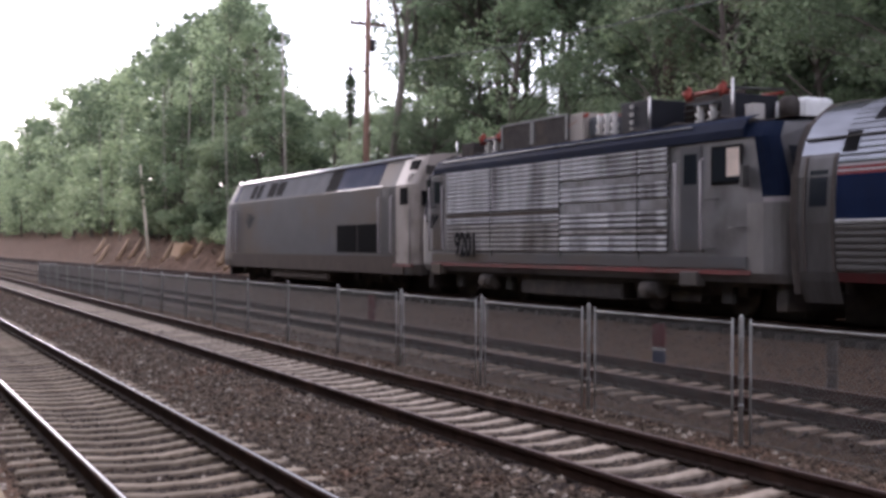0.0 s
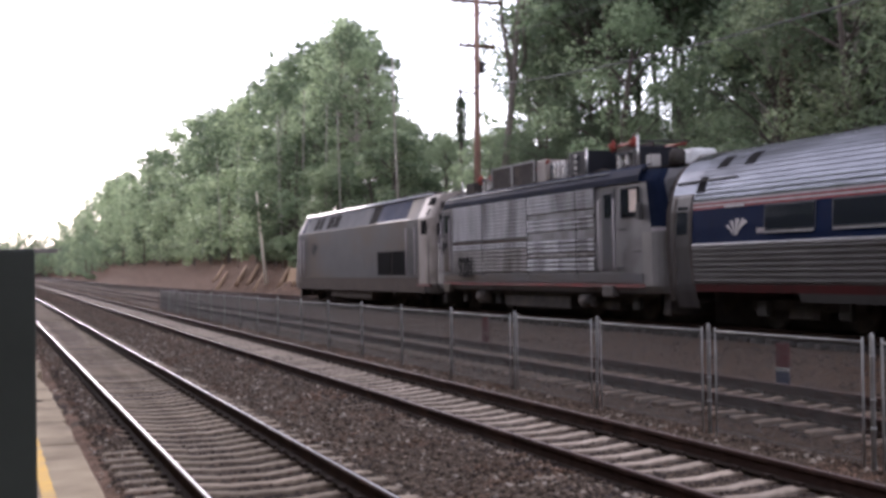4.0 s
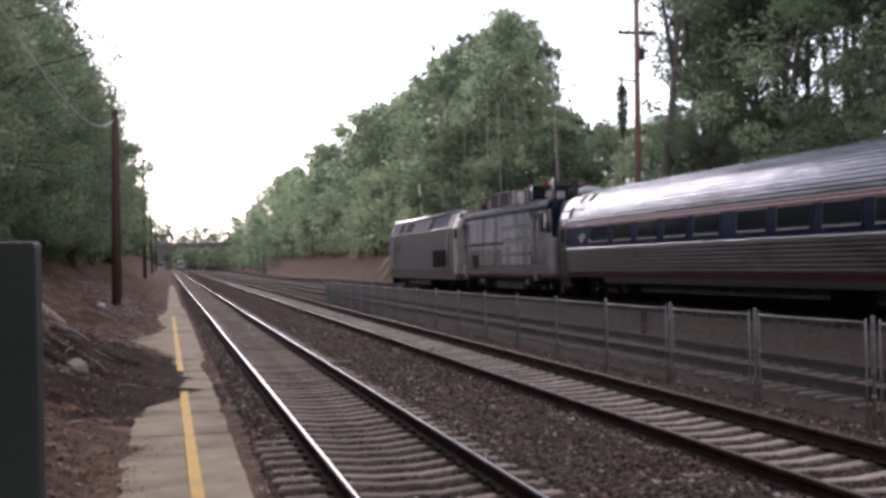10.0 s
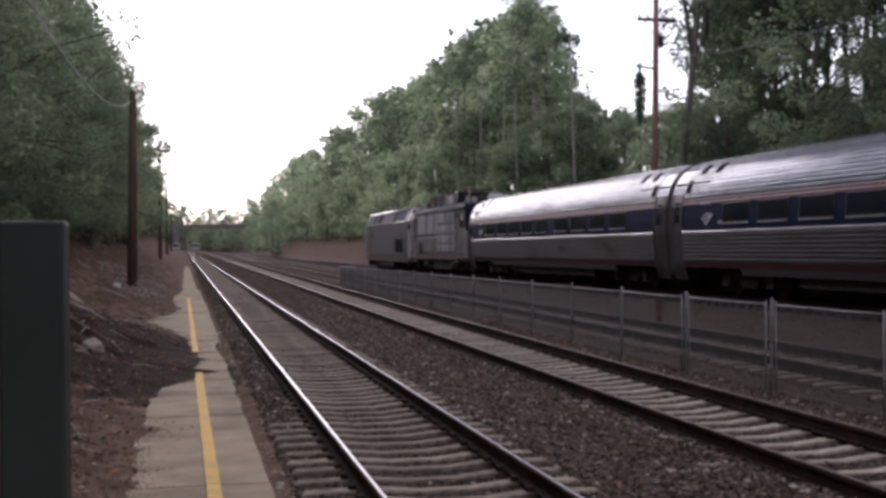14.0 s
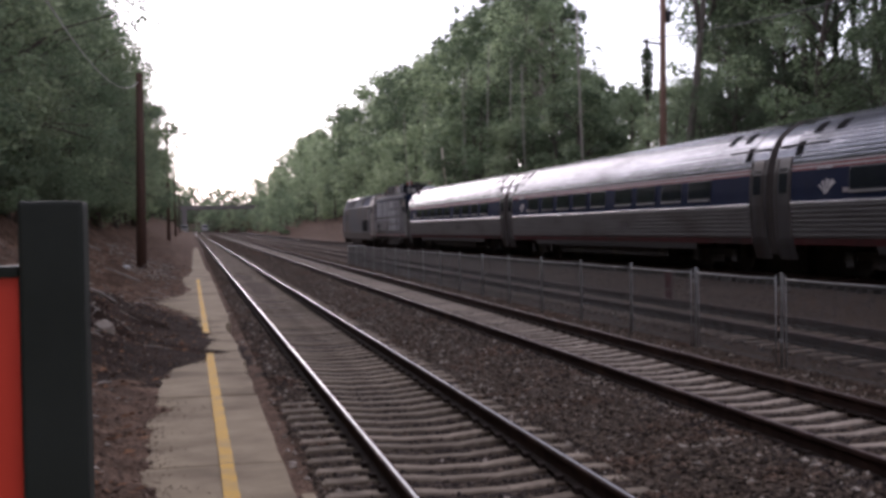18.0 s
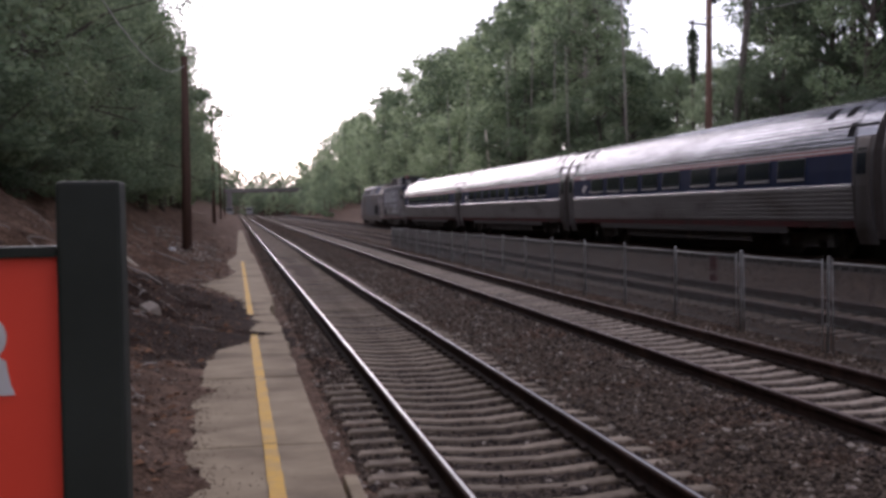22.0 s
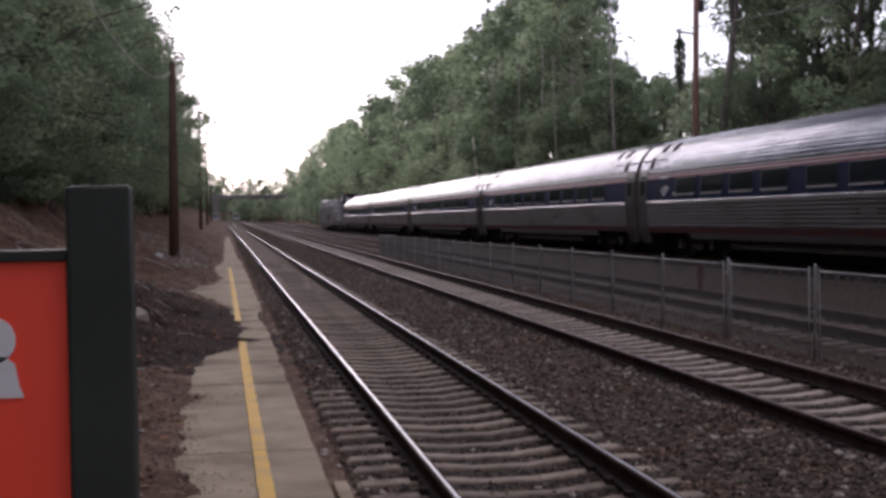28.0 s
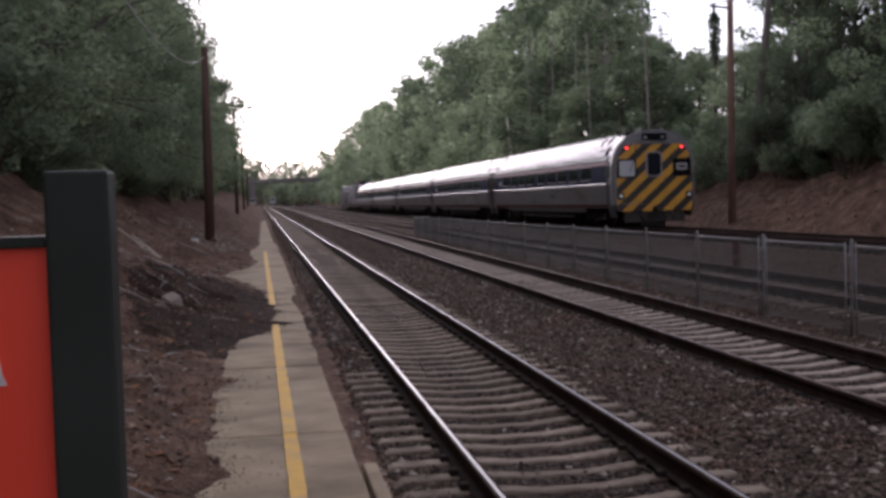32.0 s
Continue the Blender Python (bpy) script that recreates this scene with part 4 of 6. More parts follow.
    part("roof_tray", B(-0.9, 0.6, R + 0.25, R + 1.9, 3.88, 3.99, bevel=0.02), M["black"], c)
    part("pilot", B(-1.2, 1.2, R - 0.02, R + 0.2, 0.2, 0.72, bevel=0.03), M["black"], c)
    part("coupler", T([(0, R + 0.3, 0.78), (0, R - 0.35, 0.78), (0.05, R - 0.55, 0.78)], [0.11, 0.11, 0.16], 8), M["black"], c)
    for x in (-0.6, -0.3, 0.35, 0.65):
        part("hose", T([(x, R - 0.05, 0.7), (x, R - 0.25, 0.45), (x + 0.1, R - 0.15, 0.28)], 0.03, 6), M["black"], c)
    part("grab_iron", T([(-1.3, R - 0.1, 0.95), (-1.3, R - 0.16, 0.98), (-0.5, R - 0.16, 0.98), (-0.5, R - 0.1, 0.95)], 0.015, 6), M["sill_metal"], c)


M["corner_silver"] = mat("corner_silver", (0.24, 0.235, 0.235), (0.17, 0.165, 0.162), 2, 0.4, 0.3, wear=(0.11, 0.1, 0.092))
M["vestibule"] = mat("satin_stainless", (0.125, 0.122, 0.122), (0.08, 0.076, 0.075), 1.5, 0.33, 0.5, wear=(0.07, 0.06, 0.054), wscale=0.8, stretch=(2, 2, 0.4), rim=0.4, spec=0.08)
M["cab_side"] = mat("dark_cab_side", (0.05, 0.054, 0.066), (0.035, 0.037, 0.045), 1.5, 0.45, 0.2, wear=(0.03, 0.028, 0.028), wscale=0.8, stretch=(2, 2, 0.4))
# opaque pale base stands in for the reflection in the windscreen
plain_glass = mat("windscreen_reflection_tone", (0.6, 0.61, 0.61), (0.5, 0.51, 0.52), 2, 0.15, 0.1)


def handrail(c, x, y, z0, z1):
    s = 1 if x > 0 else -1
    part("handrail", T([(x, y, z0), (x + s * 0.07, y, z0 + 0.03), (x + s * 0.07, y, z1 - 0.03), (x, y, z1)], 0.026, 6), M["white_stripe"], c)


def text_on(name, words, size, m, material, parent, fat=0.0):
    cu = bpy.data.curves.new(name, "FONT")
    cu.body, cu.size, cu.extrude, cu.offset = words, size, 0.003, fat
    cu.align_x = "CENTER"
    ob = new(name, cu)
    cu.materials.append(material)
    if parent:
        ob.parent = parent
    ob.matrix_basis = m
    return ob


def electric_loco():
    """A boxy electric engine, 15.2 m, its rear at y = 0.3; ribbed flanks, gear on the roof."""
    c = empty("electric_locomotive", "dead-in-tow silver electric locomotive with ribbed flanks and navy roof edge", "locomotive")
    Y0, Y1 = 0.3, 15.5
    ring = lambda sx, dz, y, yt: [(x * sx, y + (yt - y) * max(0, (z - 2.2) / 1.6), z + dz * max(0, z - 2)) for x, z in [(1.46, 0.72), (1.55, 0.9), (1.55, 2.2), (1.53, 3.42), (1.3, 3.72), (0, 3.78)] + [(-1.3, 3.72), (-1.53, 3.42), (-1.55, 2.2), (-1.55, 0.9), (-1.46, 0.72)]]
    bm = bmesh.new()
    loft(bm, [ring(0.8, 0, Y0, Y0 + 0.5), ring(0.92, 0, Y0 + 0.08, Y0 + 0.56), ring(1, 0, Y0 + 0.45, Y0 + 0.8), ring(1, 0, Y1 - 0.45, Y1 - 0.8), ring(0.92, 0, Y1 - 0.08, Y1 - 0.56), ring(0.8, 0, Y1, Y1 - 0.5)])
    part("body", bm, M["silver_paint"], c, "dull silver painted body")
    for s in (-1, 1):
        # three bays of ribbed plates with dark seams
        rear_rows = ((1.25, 1.62, "silver_rib"), (1.64, 1.75, "rib_grimy"), (1.77, 2.14, "silver_rib"), (2.16, 2.36, "band_grey"), (2.38, 2.74, "silver_rib"), (2.76, 2.88, "band_grey"), (2.9, 3.42, "silver_rib"))
        front_rows = ((1.25, 1.95, "rib_grimy"), (1.97, 2.16, "silver_rib"), (2.18, 2.25, "dirty_sill"), (2.27, 3.42, "silver_rib"))
        for a, b, rows in ((3.6, 4.62, rear_rows), (4.66, 7.72, rear_rows), (7.76, 11.1, front_rows), (11.14, 13.65, front_rows)):
            for z0, z1, q in rows:
                smooth = q in ("band_grey", "dirty_sill")
                pl = [(1.575, z0), (1.575, z1)] if smooth else fluted([(1.548, z0), (1.548, z1)], 0.108, 0.05, SLAT)
                part("flat_band" if smooth else "ribbed_plate", strip(bmesh.new(), mirror(pl, s), a, b, 0.02 if smooth else 0.0), M[q], c)
        for yy in (4.64, 7.74, 11.12):
            part("seam", B(*sorted((s * 1.55, s * 1.586)), yy - 0.03, yy + 0.03, 1.1, 3.43), M["dark_grey"], c)
        part("lower_rail", B(*sorted((s * 1.55, s * 1.575)), Y0 + 0.9, Y1 - 0.9, 0.98, 1.2), M["grey_paint"], c)
        part("sill_stripe", B(*sorted((s * 1.551, s * 1.565)), Y0 + 0.8, Y1 - 0.8, 0.86, 0.95), M["red_sill_bright"], c, "red sill stripe")
        part("roof_edge", strip(bmesh.new(), mirror([(1.575, 3.44), (1.57, 3.6), (1.46, 3.78), (1.2, 3.88)], s), Y0 + 1.0, Y1 - 1.0, 0.05, 6), M["blue_loco"], c, "navy blue roof edge")
        # pale tube stands in for the highlight on the roof ledge
        part("gutter", T([(s * 1.5, Y0 + 2.6, 3.755), (s * 1.5, Y1 - 1.4, 3.755)], 0.022, 6), M["galv"], c, "pale grey ledge line along the roof edge, highlight put into its colour")
        for y0, y1 in ((2.56, 3.2), (13.95, 14.6)):
            d = part("cab_door", B(*sorted((s * 1.55, s * 1.562)), y0, y1, 1.3, 3.36, bevel=0.01), M["grey_paint"], c)
            part("pane", B(*sorted((s * 1.56, s * 1.57)), y0 + 0.12, y1 - 0.12, 2.62, 3.22), M["glass"], d)
            handrail(c, s * 1.56, y0 - 0.08, 1.3, 3.1)
            handrail(c, s * 1.56, y1 + 0.08, 1.3, 3.1)
            part("step", B(*sorted((s * 1.4, s * 1.62)), y0 + 0.05, y1 - 0.05, 0.62, 0.9, bevel=0.02), M["grey_paint"], c)
        for y0, y1 in ((1.34, 2.24), (14.75, 15.0)):
            w = part("cab_window", B(*sorted((s * 1.545, s * 1.572)), y0, y1, 2.58, 3.32, bevel=0.02), M["seal"], c)
            part("pane", B(*sorted((s * 1.57, s * 1.578)), y0 + 0.06, y1 - 0.06, 2.64, 3.26), M["glass"], w)
            if y0 < 5:
                part("blind", B(*sorted((s * 1.577, s * 1.584)), y0 + 0.06, y0 + 0.42, 2.72, 3.26), M["curtain"], w, "beige blind half drawn")
        part("mirror", B(*sorted((s * 1.56, s * 1.7)), 1.14, 1.26, 2.5, 2.9, bevel=0.02), M["dark_grey"], c)
        for y, z in ((2.0, 2.3), (1.25, 1.75), (2.1, 1.35)):
            part("grab_iron", T([(s * 1.56, y, z), (s * 1.61, y, z), (s * 1.61, y + 0.4, z), (s * 1.56, y + 0.4, z)], 0.014, 6), M["dark_grey"], c)
        m = Matrix.Translation((s * 1.622, 12.45, 1.14)) @ Matrix.Rotation(radians(90 if s > 0 else -90), 4, "Z") @ Matrix.Rotation(radians(90), 4, "X") @ Matrix.Diagonal((0.72, 1, 1, 1))
        tagged(text_on("road_number", "9201", 0.9, m, M["number"], c, 0.02), "dark stencilled number 9201")
        logo(c, 14.75, 2.1, s, s * 1.565, M["number"])
    for yy, d in ((Y0, -1), (Y1, 1)):
        wv = B(-1.12, 1.12, -0.012, 0.012, -0.42, 0.42, bevel=0.01)
        o = part("windscreen", wv, M["glass"], c)
        o.matrix_basis = pose(0, yy - d * 0.165, 2.85, d * 17.3, 0, 0)
        part("nose_band", B(-1.18, 1.18, *sorted((yy + d * 0.0, yy - d * 0.06)), 2.28, 2.36), M["white_stripe"], c)
        part("marker_lamp", T([(-1.05, yy, 2.2), (-1.05, yy + d * 0.1, 2.2)], 0.13, 14), M["sill_red"], c)
        part("marker_lamp", T([(1.05, yy, 2.2), (1.05, yy + d * 0.1, 2.2)], 0.13, 14), M["sill_red"], c)
        part("coupler", T([(0, yy - d * 0.4, 0.78), (0, yy + d * 0.3, 0.78)], 0.11, 8), M["black"], c)
        part("pilot", B(-1.3, 1.3, *sorted((yy - d * 0.1, yy - d * 0.4)), 0.2, 0.8, bevel=0.03), M["black"], c)
        part("nose_cap", strip(bmesh.new(), [(-1.3, 3.74), (-0.7, 3.84), (0, 3.87), (0.7, 3.84), (1.3, 3.74)], *sorted((yy - d * 0.62, yy - d * 2.2)), 0), M["rusty_cap"], c, "grey roof cap streaked with rust")
    for d, Ya in ((1, Y0), (-1, Y1)):
        bm = bmesh.new()
        loft(bm, [[(x * 1.006, y, z) for x, y, z in ring(k, 0, Ya + d * o, Ya + d * t)][2:9] for k, o, t in ((0.8, -0.01, 0.49), (0.89, 0.03, 0.53), (0.94, 0.1, 0.59), (0.98, 0.24, 0.67), (1.0, 0.46, 0.81))], caps=False)
        part("nose_skin", bm, M["blue_loco"], c, "navy blue upper nose corner")
        for i0, i1 in ((0, 3), (8, 11)):
            bm = bmesh.new()
            loft(bm, [[(x * 1.006, y, z) for x, y, z in ring(k, 0, Ya + d * o, Ya + d * o)][i0:i1] for k, o in ((0.6, -0.02), (0.8, -0.012), (0.89, 0.03), (0.94, 0.1), (0.98, 0.24), (1.0, 0.46), (1.0, 0.9))], caps=False)
            part("nose_corner", bm, M["nose_silver"], c, "pale silver nose corner, streaked with dirt")
        for q in (-1, 1):
            bm = bmesh.new()
            loft(bm, [[(q * x * 1.012, y, z) for x, y, z in ((1.55 * k, Ya + d * o, 2.2), (1.55 * k, Ya + d * o, 2.3), (1.5 * k, Ya + d * (o + 0.02), 2.25))] for k, o in ((0.8, -0.015), (0.89, 0.025), (0.94, 0.095), (0.98, 0.235), (1.0, 0.455))], caps=False)
            part("corner_line", bm, M["white_stripe"], c, "white line round the nose corner")
        bm = bmesh.new()
        loft(bm, [[(x * 1.012, y + d * 0.0, z + 0.006) for x, y, z in ring(k, 0, Ya + d * o, Ya + d * t)][3:8] for k, o, t in ((0.92, 0.07, 0.55), (1.0, 0.455, 0.805), (1.0, 1.2, 1.4))], caps=False)
        part("cab_brow", bm, M["blue_loco"], c, "navy blue brow round the cab roof")
    part("underframe", B(-1.35, 1.35, Y0 + 0.5, Y1 - 0.5, 0.62, 0.76), M["black"], c)
    # black filler block for the shaded space between the trucks
    part("dark_underfloor_block", B(-0.5, 0.5, Y0 + 0.5, Y1 - 0.5, 0.02, 0.62), M["black"], c)
    part("transformer_tank", B(-1.3, 1.3, 5.6, 10.0, 0.22, 0.7, bevel=0.05), M["black"], c)
    for y in (4.4, 11.6):
        for s in (-1, 1):
            part("sand_box", T([(s * 1.32, y - 0.3, 0.5), (s * 1.32, y + 0.3, 0.5)], 0.19, 12), M["black"], c)
    truck(c, 3.6, base=2.8)
    truck(c, 12.2, base=2.8)
    # roof gear: grid boxes, breaker, switch box, folded pantographs between louvred screens
    for y0, y1, z1 in ((8.24, 9.85, 4.58), (9.9, 11.46, 4.58)):
        g = part("resistor_grid", B(-1.05, 1.05, y0, y1, 3.82, z1, bevel=0.02), M["black"], c, "black louvred equipment box")
        for a, b, e, f in ((y0, y1, z1 - 0.04, z1 + 0.01), (y0, y1, 3.83, 3.88), (y0, y0 + 0.05, 3.83, z1), (y1 - 0.05, y1, 3.83, z1)):
            part("grid_frame", B(-1.075, -1.04, a, b, e, f), M["galv"], g)
    part("breaker_box", B(-1.0, 0.9, 7.62, 8.22, 3.82, 4.56, bevel=0.03), M["cream"], c, "beige equipment box")
    part("breaker", B(-0.9, 0.3, 6.85, 7.55, 3.9, 4.44, bevel=0.1), M["silver_light"], c)
    for y in (6.3, 6.6, 6.9):
        part("bushing", T([(-1.0, y, 3.85), (-1.0, y, 4.0), (-1.0, y, 4.03), (-1.0, y, 4.18), (-1.0, y, 4.21), (-1.0, y, 4.42)], [0.05, 0.11, 0.05, 0.11, 0.05, 0.09], 10), M["white_box"], c, "white ribbed insulator")
    part("roof_bar", T([(-0.95, 7.5, 4.5), (-0.98, 9.3, 3.98), (-0.98, 9.8, 3.9)], 0.045, 6), M["orange_insulator"], c)
    part("roof_bar", T([(-0.6, 6.0, 4.35), (-0.6, 7.6, 4.5)], 0.03, 6), M["orange_insulator"], c)
    sb = part("switch_box", B(-1.05, 0.8, 4.98, 6.02, 3.82, 4.58, bevel=0.03), M["navy_box"], c, "dark navy equipment box")
    for k in range(4):
        part("stud", T([(-1.04, 5.55, 3.95 + 0.17 * k), (-1.1, 5.55, 3.95 + 0.17 * k)], 0.05, 8), M["white_box"], sb)
    part("switch_box", B(-0.9, 0.8, 13.35, 14.1, 3.8, 4.3, bevel=0.03), M["black"], c)
    part("switch_box", B(-0.9, 0.2, 2.32, 2.75, 3.8, 4.42, bevel=0.03), M["navy_box"], c)
    for y0, y1, z1 in ((2.9, 4.8, 4.6), (11.6, 13.3, 4.42)):
        fr = part("louvred_screen", B(-0.2, -0.15, y0, y1, 3.82, z1), M["brown_screen"], c, "rusty brown louvred screen")
        for k in range(5):
            z = 3.92 + 0.13 * k
            part("slat", B(-0.24, -0.19, y0, y1, z, z + 0.03), M["dark_grey"], fr)
    for y0, ym, y1, zt in ((2.75, 3.3, 3.85, 4.66), (11.9, 12.4, 12.9, 4.45)):
        pg = part("pantograph", T([(-0.7, y0, zt - 0.1), (-0.7, y1, zt - 0.1)], 0.045, 6), M["orange_insulator"], c, "folded red pantograph frame")
        part("arm", T([(0.7, y0, zt - 0.1), (0.7, y1, zt - 0.1)], 0.04, 6), M["orange_insulator"], pg)
        for y in (y0, y1):
            part("knuckle", T([(-0.82, y, zt - 0.22), (-0.82, y + 0.08, zt - 0.06), (-0.8, y + 0.02, zt + 0.04)], [0.09, 0.12, 0.05], 8), M["orange_insulator"], pg)
            part("arm", T([(-0.8, y, zt - 0.08), (0.8, y, zt - 0.04)], 0.03, 6), M["dark_grey"], pg)
        for y in (ym - 0.2, ym + 0.2):
            part("insulator", T([(-0.8, y, 3.85), (-0.8, y, 3.97), (-0.8, y, 4.0), (-0.8, y, 4.12), (-0.8, y, 4.15), (-0.8, y, 4.3)], [0.06, 0.13, 0.06, 0.13, 0.06, 0.1], 10), M["white_box"], c, "white ribbed insulator")
        part("base_beam", B(-0.9, 0.9, ym - 0.35, ym + 0.35, 4.28, 4.33), M["silver_light"], pg)
    part("mast", T([(-1.0, 2.27, 3.8), (-1.0, 2.27, 4.7)], 0.028, 6), M["sill_metal"], c)
    part("mast", T([(-1.05, 4.92, 3.8), (-1.05, 4.92, 4.62)], 0.028, 6), M["sill_metal"], c)
    part("mast", T([(-1.0, 14.15, 3.8), (-1.0, 14.15, 4.36)], 0.028, 6), M["sill_metal"], c)
    part("air_conditioner", B(0.0, 0.75, 1.35, 2.25, 3.8, 4.3, bevel=0.12), M["white_paint"], c, "white roof unit")
    part("blower", T([(-0.5, 1.25, 3.85), (-0.5, 1.25, 4.15), (-0.5, 1.25, 4.25)], [0.2, 0.2, 0.12], 12), M["black"], c)
    part("horn", B(-0.95, -0.68, 1.72, 1.98, 3.85, 4.15, bevel=0.02), M["white_box"], c)
    for k in range(9):
        y = 1.9 + 1.45 * k
        part("cable_run", T([(-1.2, y, 3.86), (-1.18, y + 0.5, 3.93), (-1.2, y + 1.0, 3.86)], 0.03, 5), M["black"], c)
    return c


M["nose_silver"] = mat("pale_nose_silver", (0.2, 0.19, 0.182), (0.14, 0.13, 0.122), 2, 0.5, 0.1, wear=(0.1, 0.08, 0.068), stretch=(1, 1, 0.5))
M["band_grey"] = mat("grey_flat_band", (0.3, 0.295, 0.3), (0.17, 0.165, 0.165), 1.5, 0.6, 0.0, spec=0.08, wear=(0.11, 0.1, 0.092), wscale=1.1, stretch=(1, 1.4, 0.5))
M["rusty_cap"] = mat("rust_streaked_cap", (0.13, 0.112, 0.1), (0.075, 0.062, 0.055), 2.5, 0.7, spec=0.06, wear=(0.14, 0.085, 0.055), wscale=1.3)
M["navy_box"] = mat("navy_box", (0.012, 0.013, 0.018), (0.008, 0.008, 0.011), 3, 0.7)
M["brown_screen"] = mat("brown_screen", (0.05, 0.034, 0.028), (0.025, 0.018, 0.016), 4, 0.8)
M["silver_rib"] = mat("worn_silver_ribs", (0.66, 0.655, 0.67), (0.3, 0.295, 0.3), 1.5, 0.6, 0.0, spec=0.03, wear=(0.15, 0.142, 0.142), wscale=0.9, wpos=(0.5, 0.74), stretch=(1, 1.6, 0.3))
M["rib_grimy"] = mat("grimy_silver_ribs", (0.4, 0.38, 0.365), (0.21, 0.195, 0.185), 1.5, 0.6, 0.0, spec=0.04, wear=(0.11, 0.093, 0.083), wscale=1.1, stretch=(1, 1.3, 0.35))
M["red_sill_bright"] = mat("dull_red_line", (0.2, 0.03, 0.03), (0.085, 0.03, 0.027), 1.2, 0.6, wear=(0.1, 0.06, 0.05), wscale=0.8)


def diesel_loco():
    """A smooth-sided diesel engine, 20.6 m, its rear at y = 15.75; sides lean in above the belt."""
    c = empty("diesel_locomotive", "silver-grey streamlined diesel passenger locomotive with blue upper panels", "locomotive")
    Y0, Y1 = 15.8, 36.4
    bm = bmesh.new()
    def ring(y, sx, top, yt):
        half = [(1.5, 0.55), (1.56, 0.85), (1.56, 3.24), (1.18, 4.08), (0.6, 4.18)]
        pts = half + [(-x, z) for x, z in half[::-1]]
        return [(x * sx, y + (yt - y) * max(0, (z - 1.6) / 2.7), min(z, top) if z > 3.3 else z) for x, z in pts]
    loft(bm, [ring(Y0, 0.9, 4.3, Y0), ring(Y0 + 0.1, 0.96, 4.3, Y0 + 0.1), ring(Y0 + 0.35, 1, 4.3, Y0 + 0.35), ring(35.2, 1, 4.3, 34.7), ring(36.2, 0.94, 4.3, 35.2), ring(36.8, 0.78, 4.3, 35.6)])
    part("body", bm, M["grey_paint"], c, "smooth grey body")
    rear = bmesh.new()
    def rr(y, k):
        half = [(1.565 * k, 0.86), (1.572 * k, 3.25), (1.19 * k, 4.09), (0.6, 4.19)]
        return [(x, y, z) for x, z in half + [(-x, z) for x, z in half[::-1]]]
    loft(rear, [rr(Y0 - 0.01, 0.905), rr(Y0 + 0.1, 0.965), rr(Y0 + 0.3, 0.99), rr(Y0 + 0.6, 1.003), rr(Y0 + 1.35, 1.004)])
    part("rear_corner", rear, M["cream"], c, "soot-stained cream rear corner")
    for s in (-1, 1):
        def slant(z, off=0.006):
            return s * (1.56 - (z - 3.24) * 0.4524 + off)
        def panel(name, y0, y1, z0, z1, q, label="", off=0.008):
            part(name, strip(bmesh.new(), [(slant(z0, off), z0), (slant(z1, off), z1)], y0, y1, 0.006), M[q], c, label)
        panel("upper_panel", 18.6, 22.2, 3.3, 4.05, "blue_grey", "blue upper panel")
        panel("upper_panel", 18.2, 22.2, 3.255, 3.31, "silver_paint", "pale line under the blue panel", 0.012)
        panel("upper_panel", 22.2, 23.3, 3.3, 4.02, "seal")
        panel("upper_panel", 23.3, 27.4, 3.28, 4.05, "silver_light", "pale silver upper panel")
        panel("upper_panel", 34.0, 34.5, 3.28, 4.03, "blue")
        for y0, y1 in ((28.1, 29.0), (29.15, 30.05), (30.9, 31.5), (31.7, 32.3)):
            panel("intake", y0, y1, 3.36, 3.92, "seal", off=0.012)
        panel("upper_panel", 27.4, 33.9, 3.28, 4.05, "silver_light", "", 0.004)
        # bright tube stands in for the glint along the roof edge
        part("eave_highlight", T([(s * 1.18, 16.6, 4.1), (s * 1.18, 34.6, 4.1)], 0.07, 8), M["sill_metal"], c)
        for y0, y1 in ((18.5, 20.25), (20.35, 22.1)):
            g = part("grille", B(*sorted((s * 1.55, s * 1.575)), y0, y1, 1.2, 2.12, bevel=0.01), M["seal"], c, "black louvred grille")
            for k in range(7):
                z = 1.3 + 0.12 * k
                part("slat", B(*sorted((s * 1.57, s * 1.59)), y0 + 0.05, y1 - 0.05, z, z + 0.035), M["seal"], g)
        part("side_door", B(*sorted((s * 1.555, s * 1.566)), 17.55, 18.3, 1.25, 3.2, bevel=0.01), M["dark_grey"], c)
        for y in (17.45, 18.4, 33.9, 34.6):
            handrail(c, s * 1.56, y, 1.2, 2.95)
        part("side_hatch", B(*sorted((s * 1.555, s * 1.563)), 22.9, 23.9, 1.35, 2.2, bevel=0.01), M["grey_paint"], c)
        part("sill_band", B(*sorted((s * 1.545, s * 1.568)), 16.6, 34.6, 0.55, 1.1), M["dirty_sill"], c, "dirt-brown lower sill")
        part("sill_stripe", B(*sorted((s * 1.5, s * 1.575)), 16.0, 17.4, 0.78, 0.88), M["red_sill_bright"], c)
        logo(c, 32.2, 2.3, s, s * 1.57, M["emblem_grey"], 0.9)
        part("rear_window", B(*sorted((s * 1.0, s * 1.35)), 15.76, 15.8, 2.6, 3.05, bevel=0.01), M["seal"], c)
        part("rear_lamp", B(*sorted((s * 0.9, s * 1.2)), 15.76, 15.8, 3.55, 3.8, bevel=0.01), M["black"], c)
    m = Matrix.Translation((-1.545, 16.28, 3.34)) @ Matrix.Rotation(radians(24.3), 4, "Y") @ Matrix.Rotation(radians(-90), 4, "Z") @ Matrix.Rotation(radians(90), 4, "X")
    tagged(text_on("unit_number", "17", 0.36, m, M["number"], c, 0.01), "dark number 17")
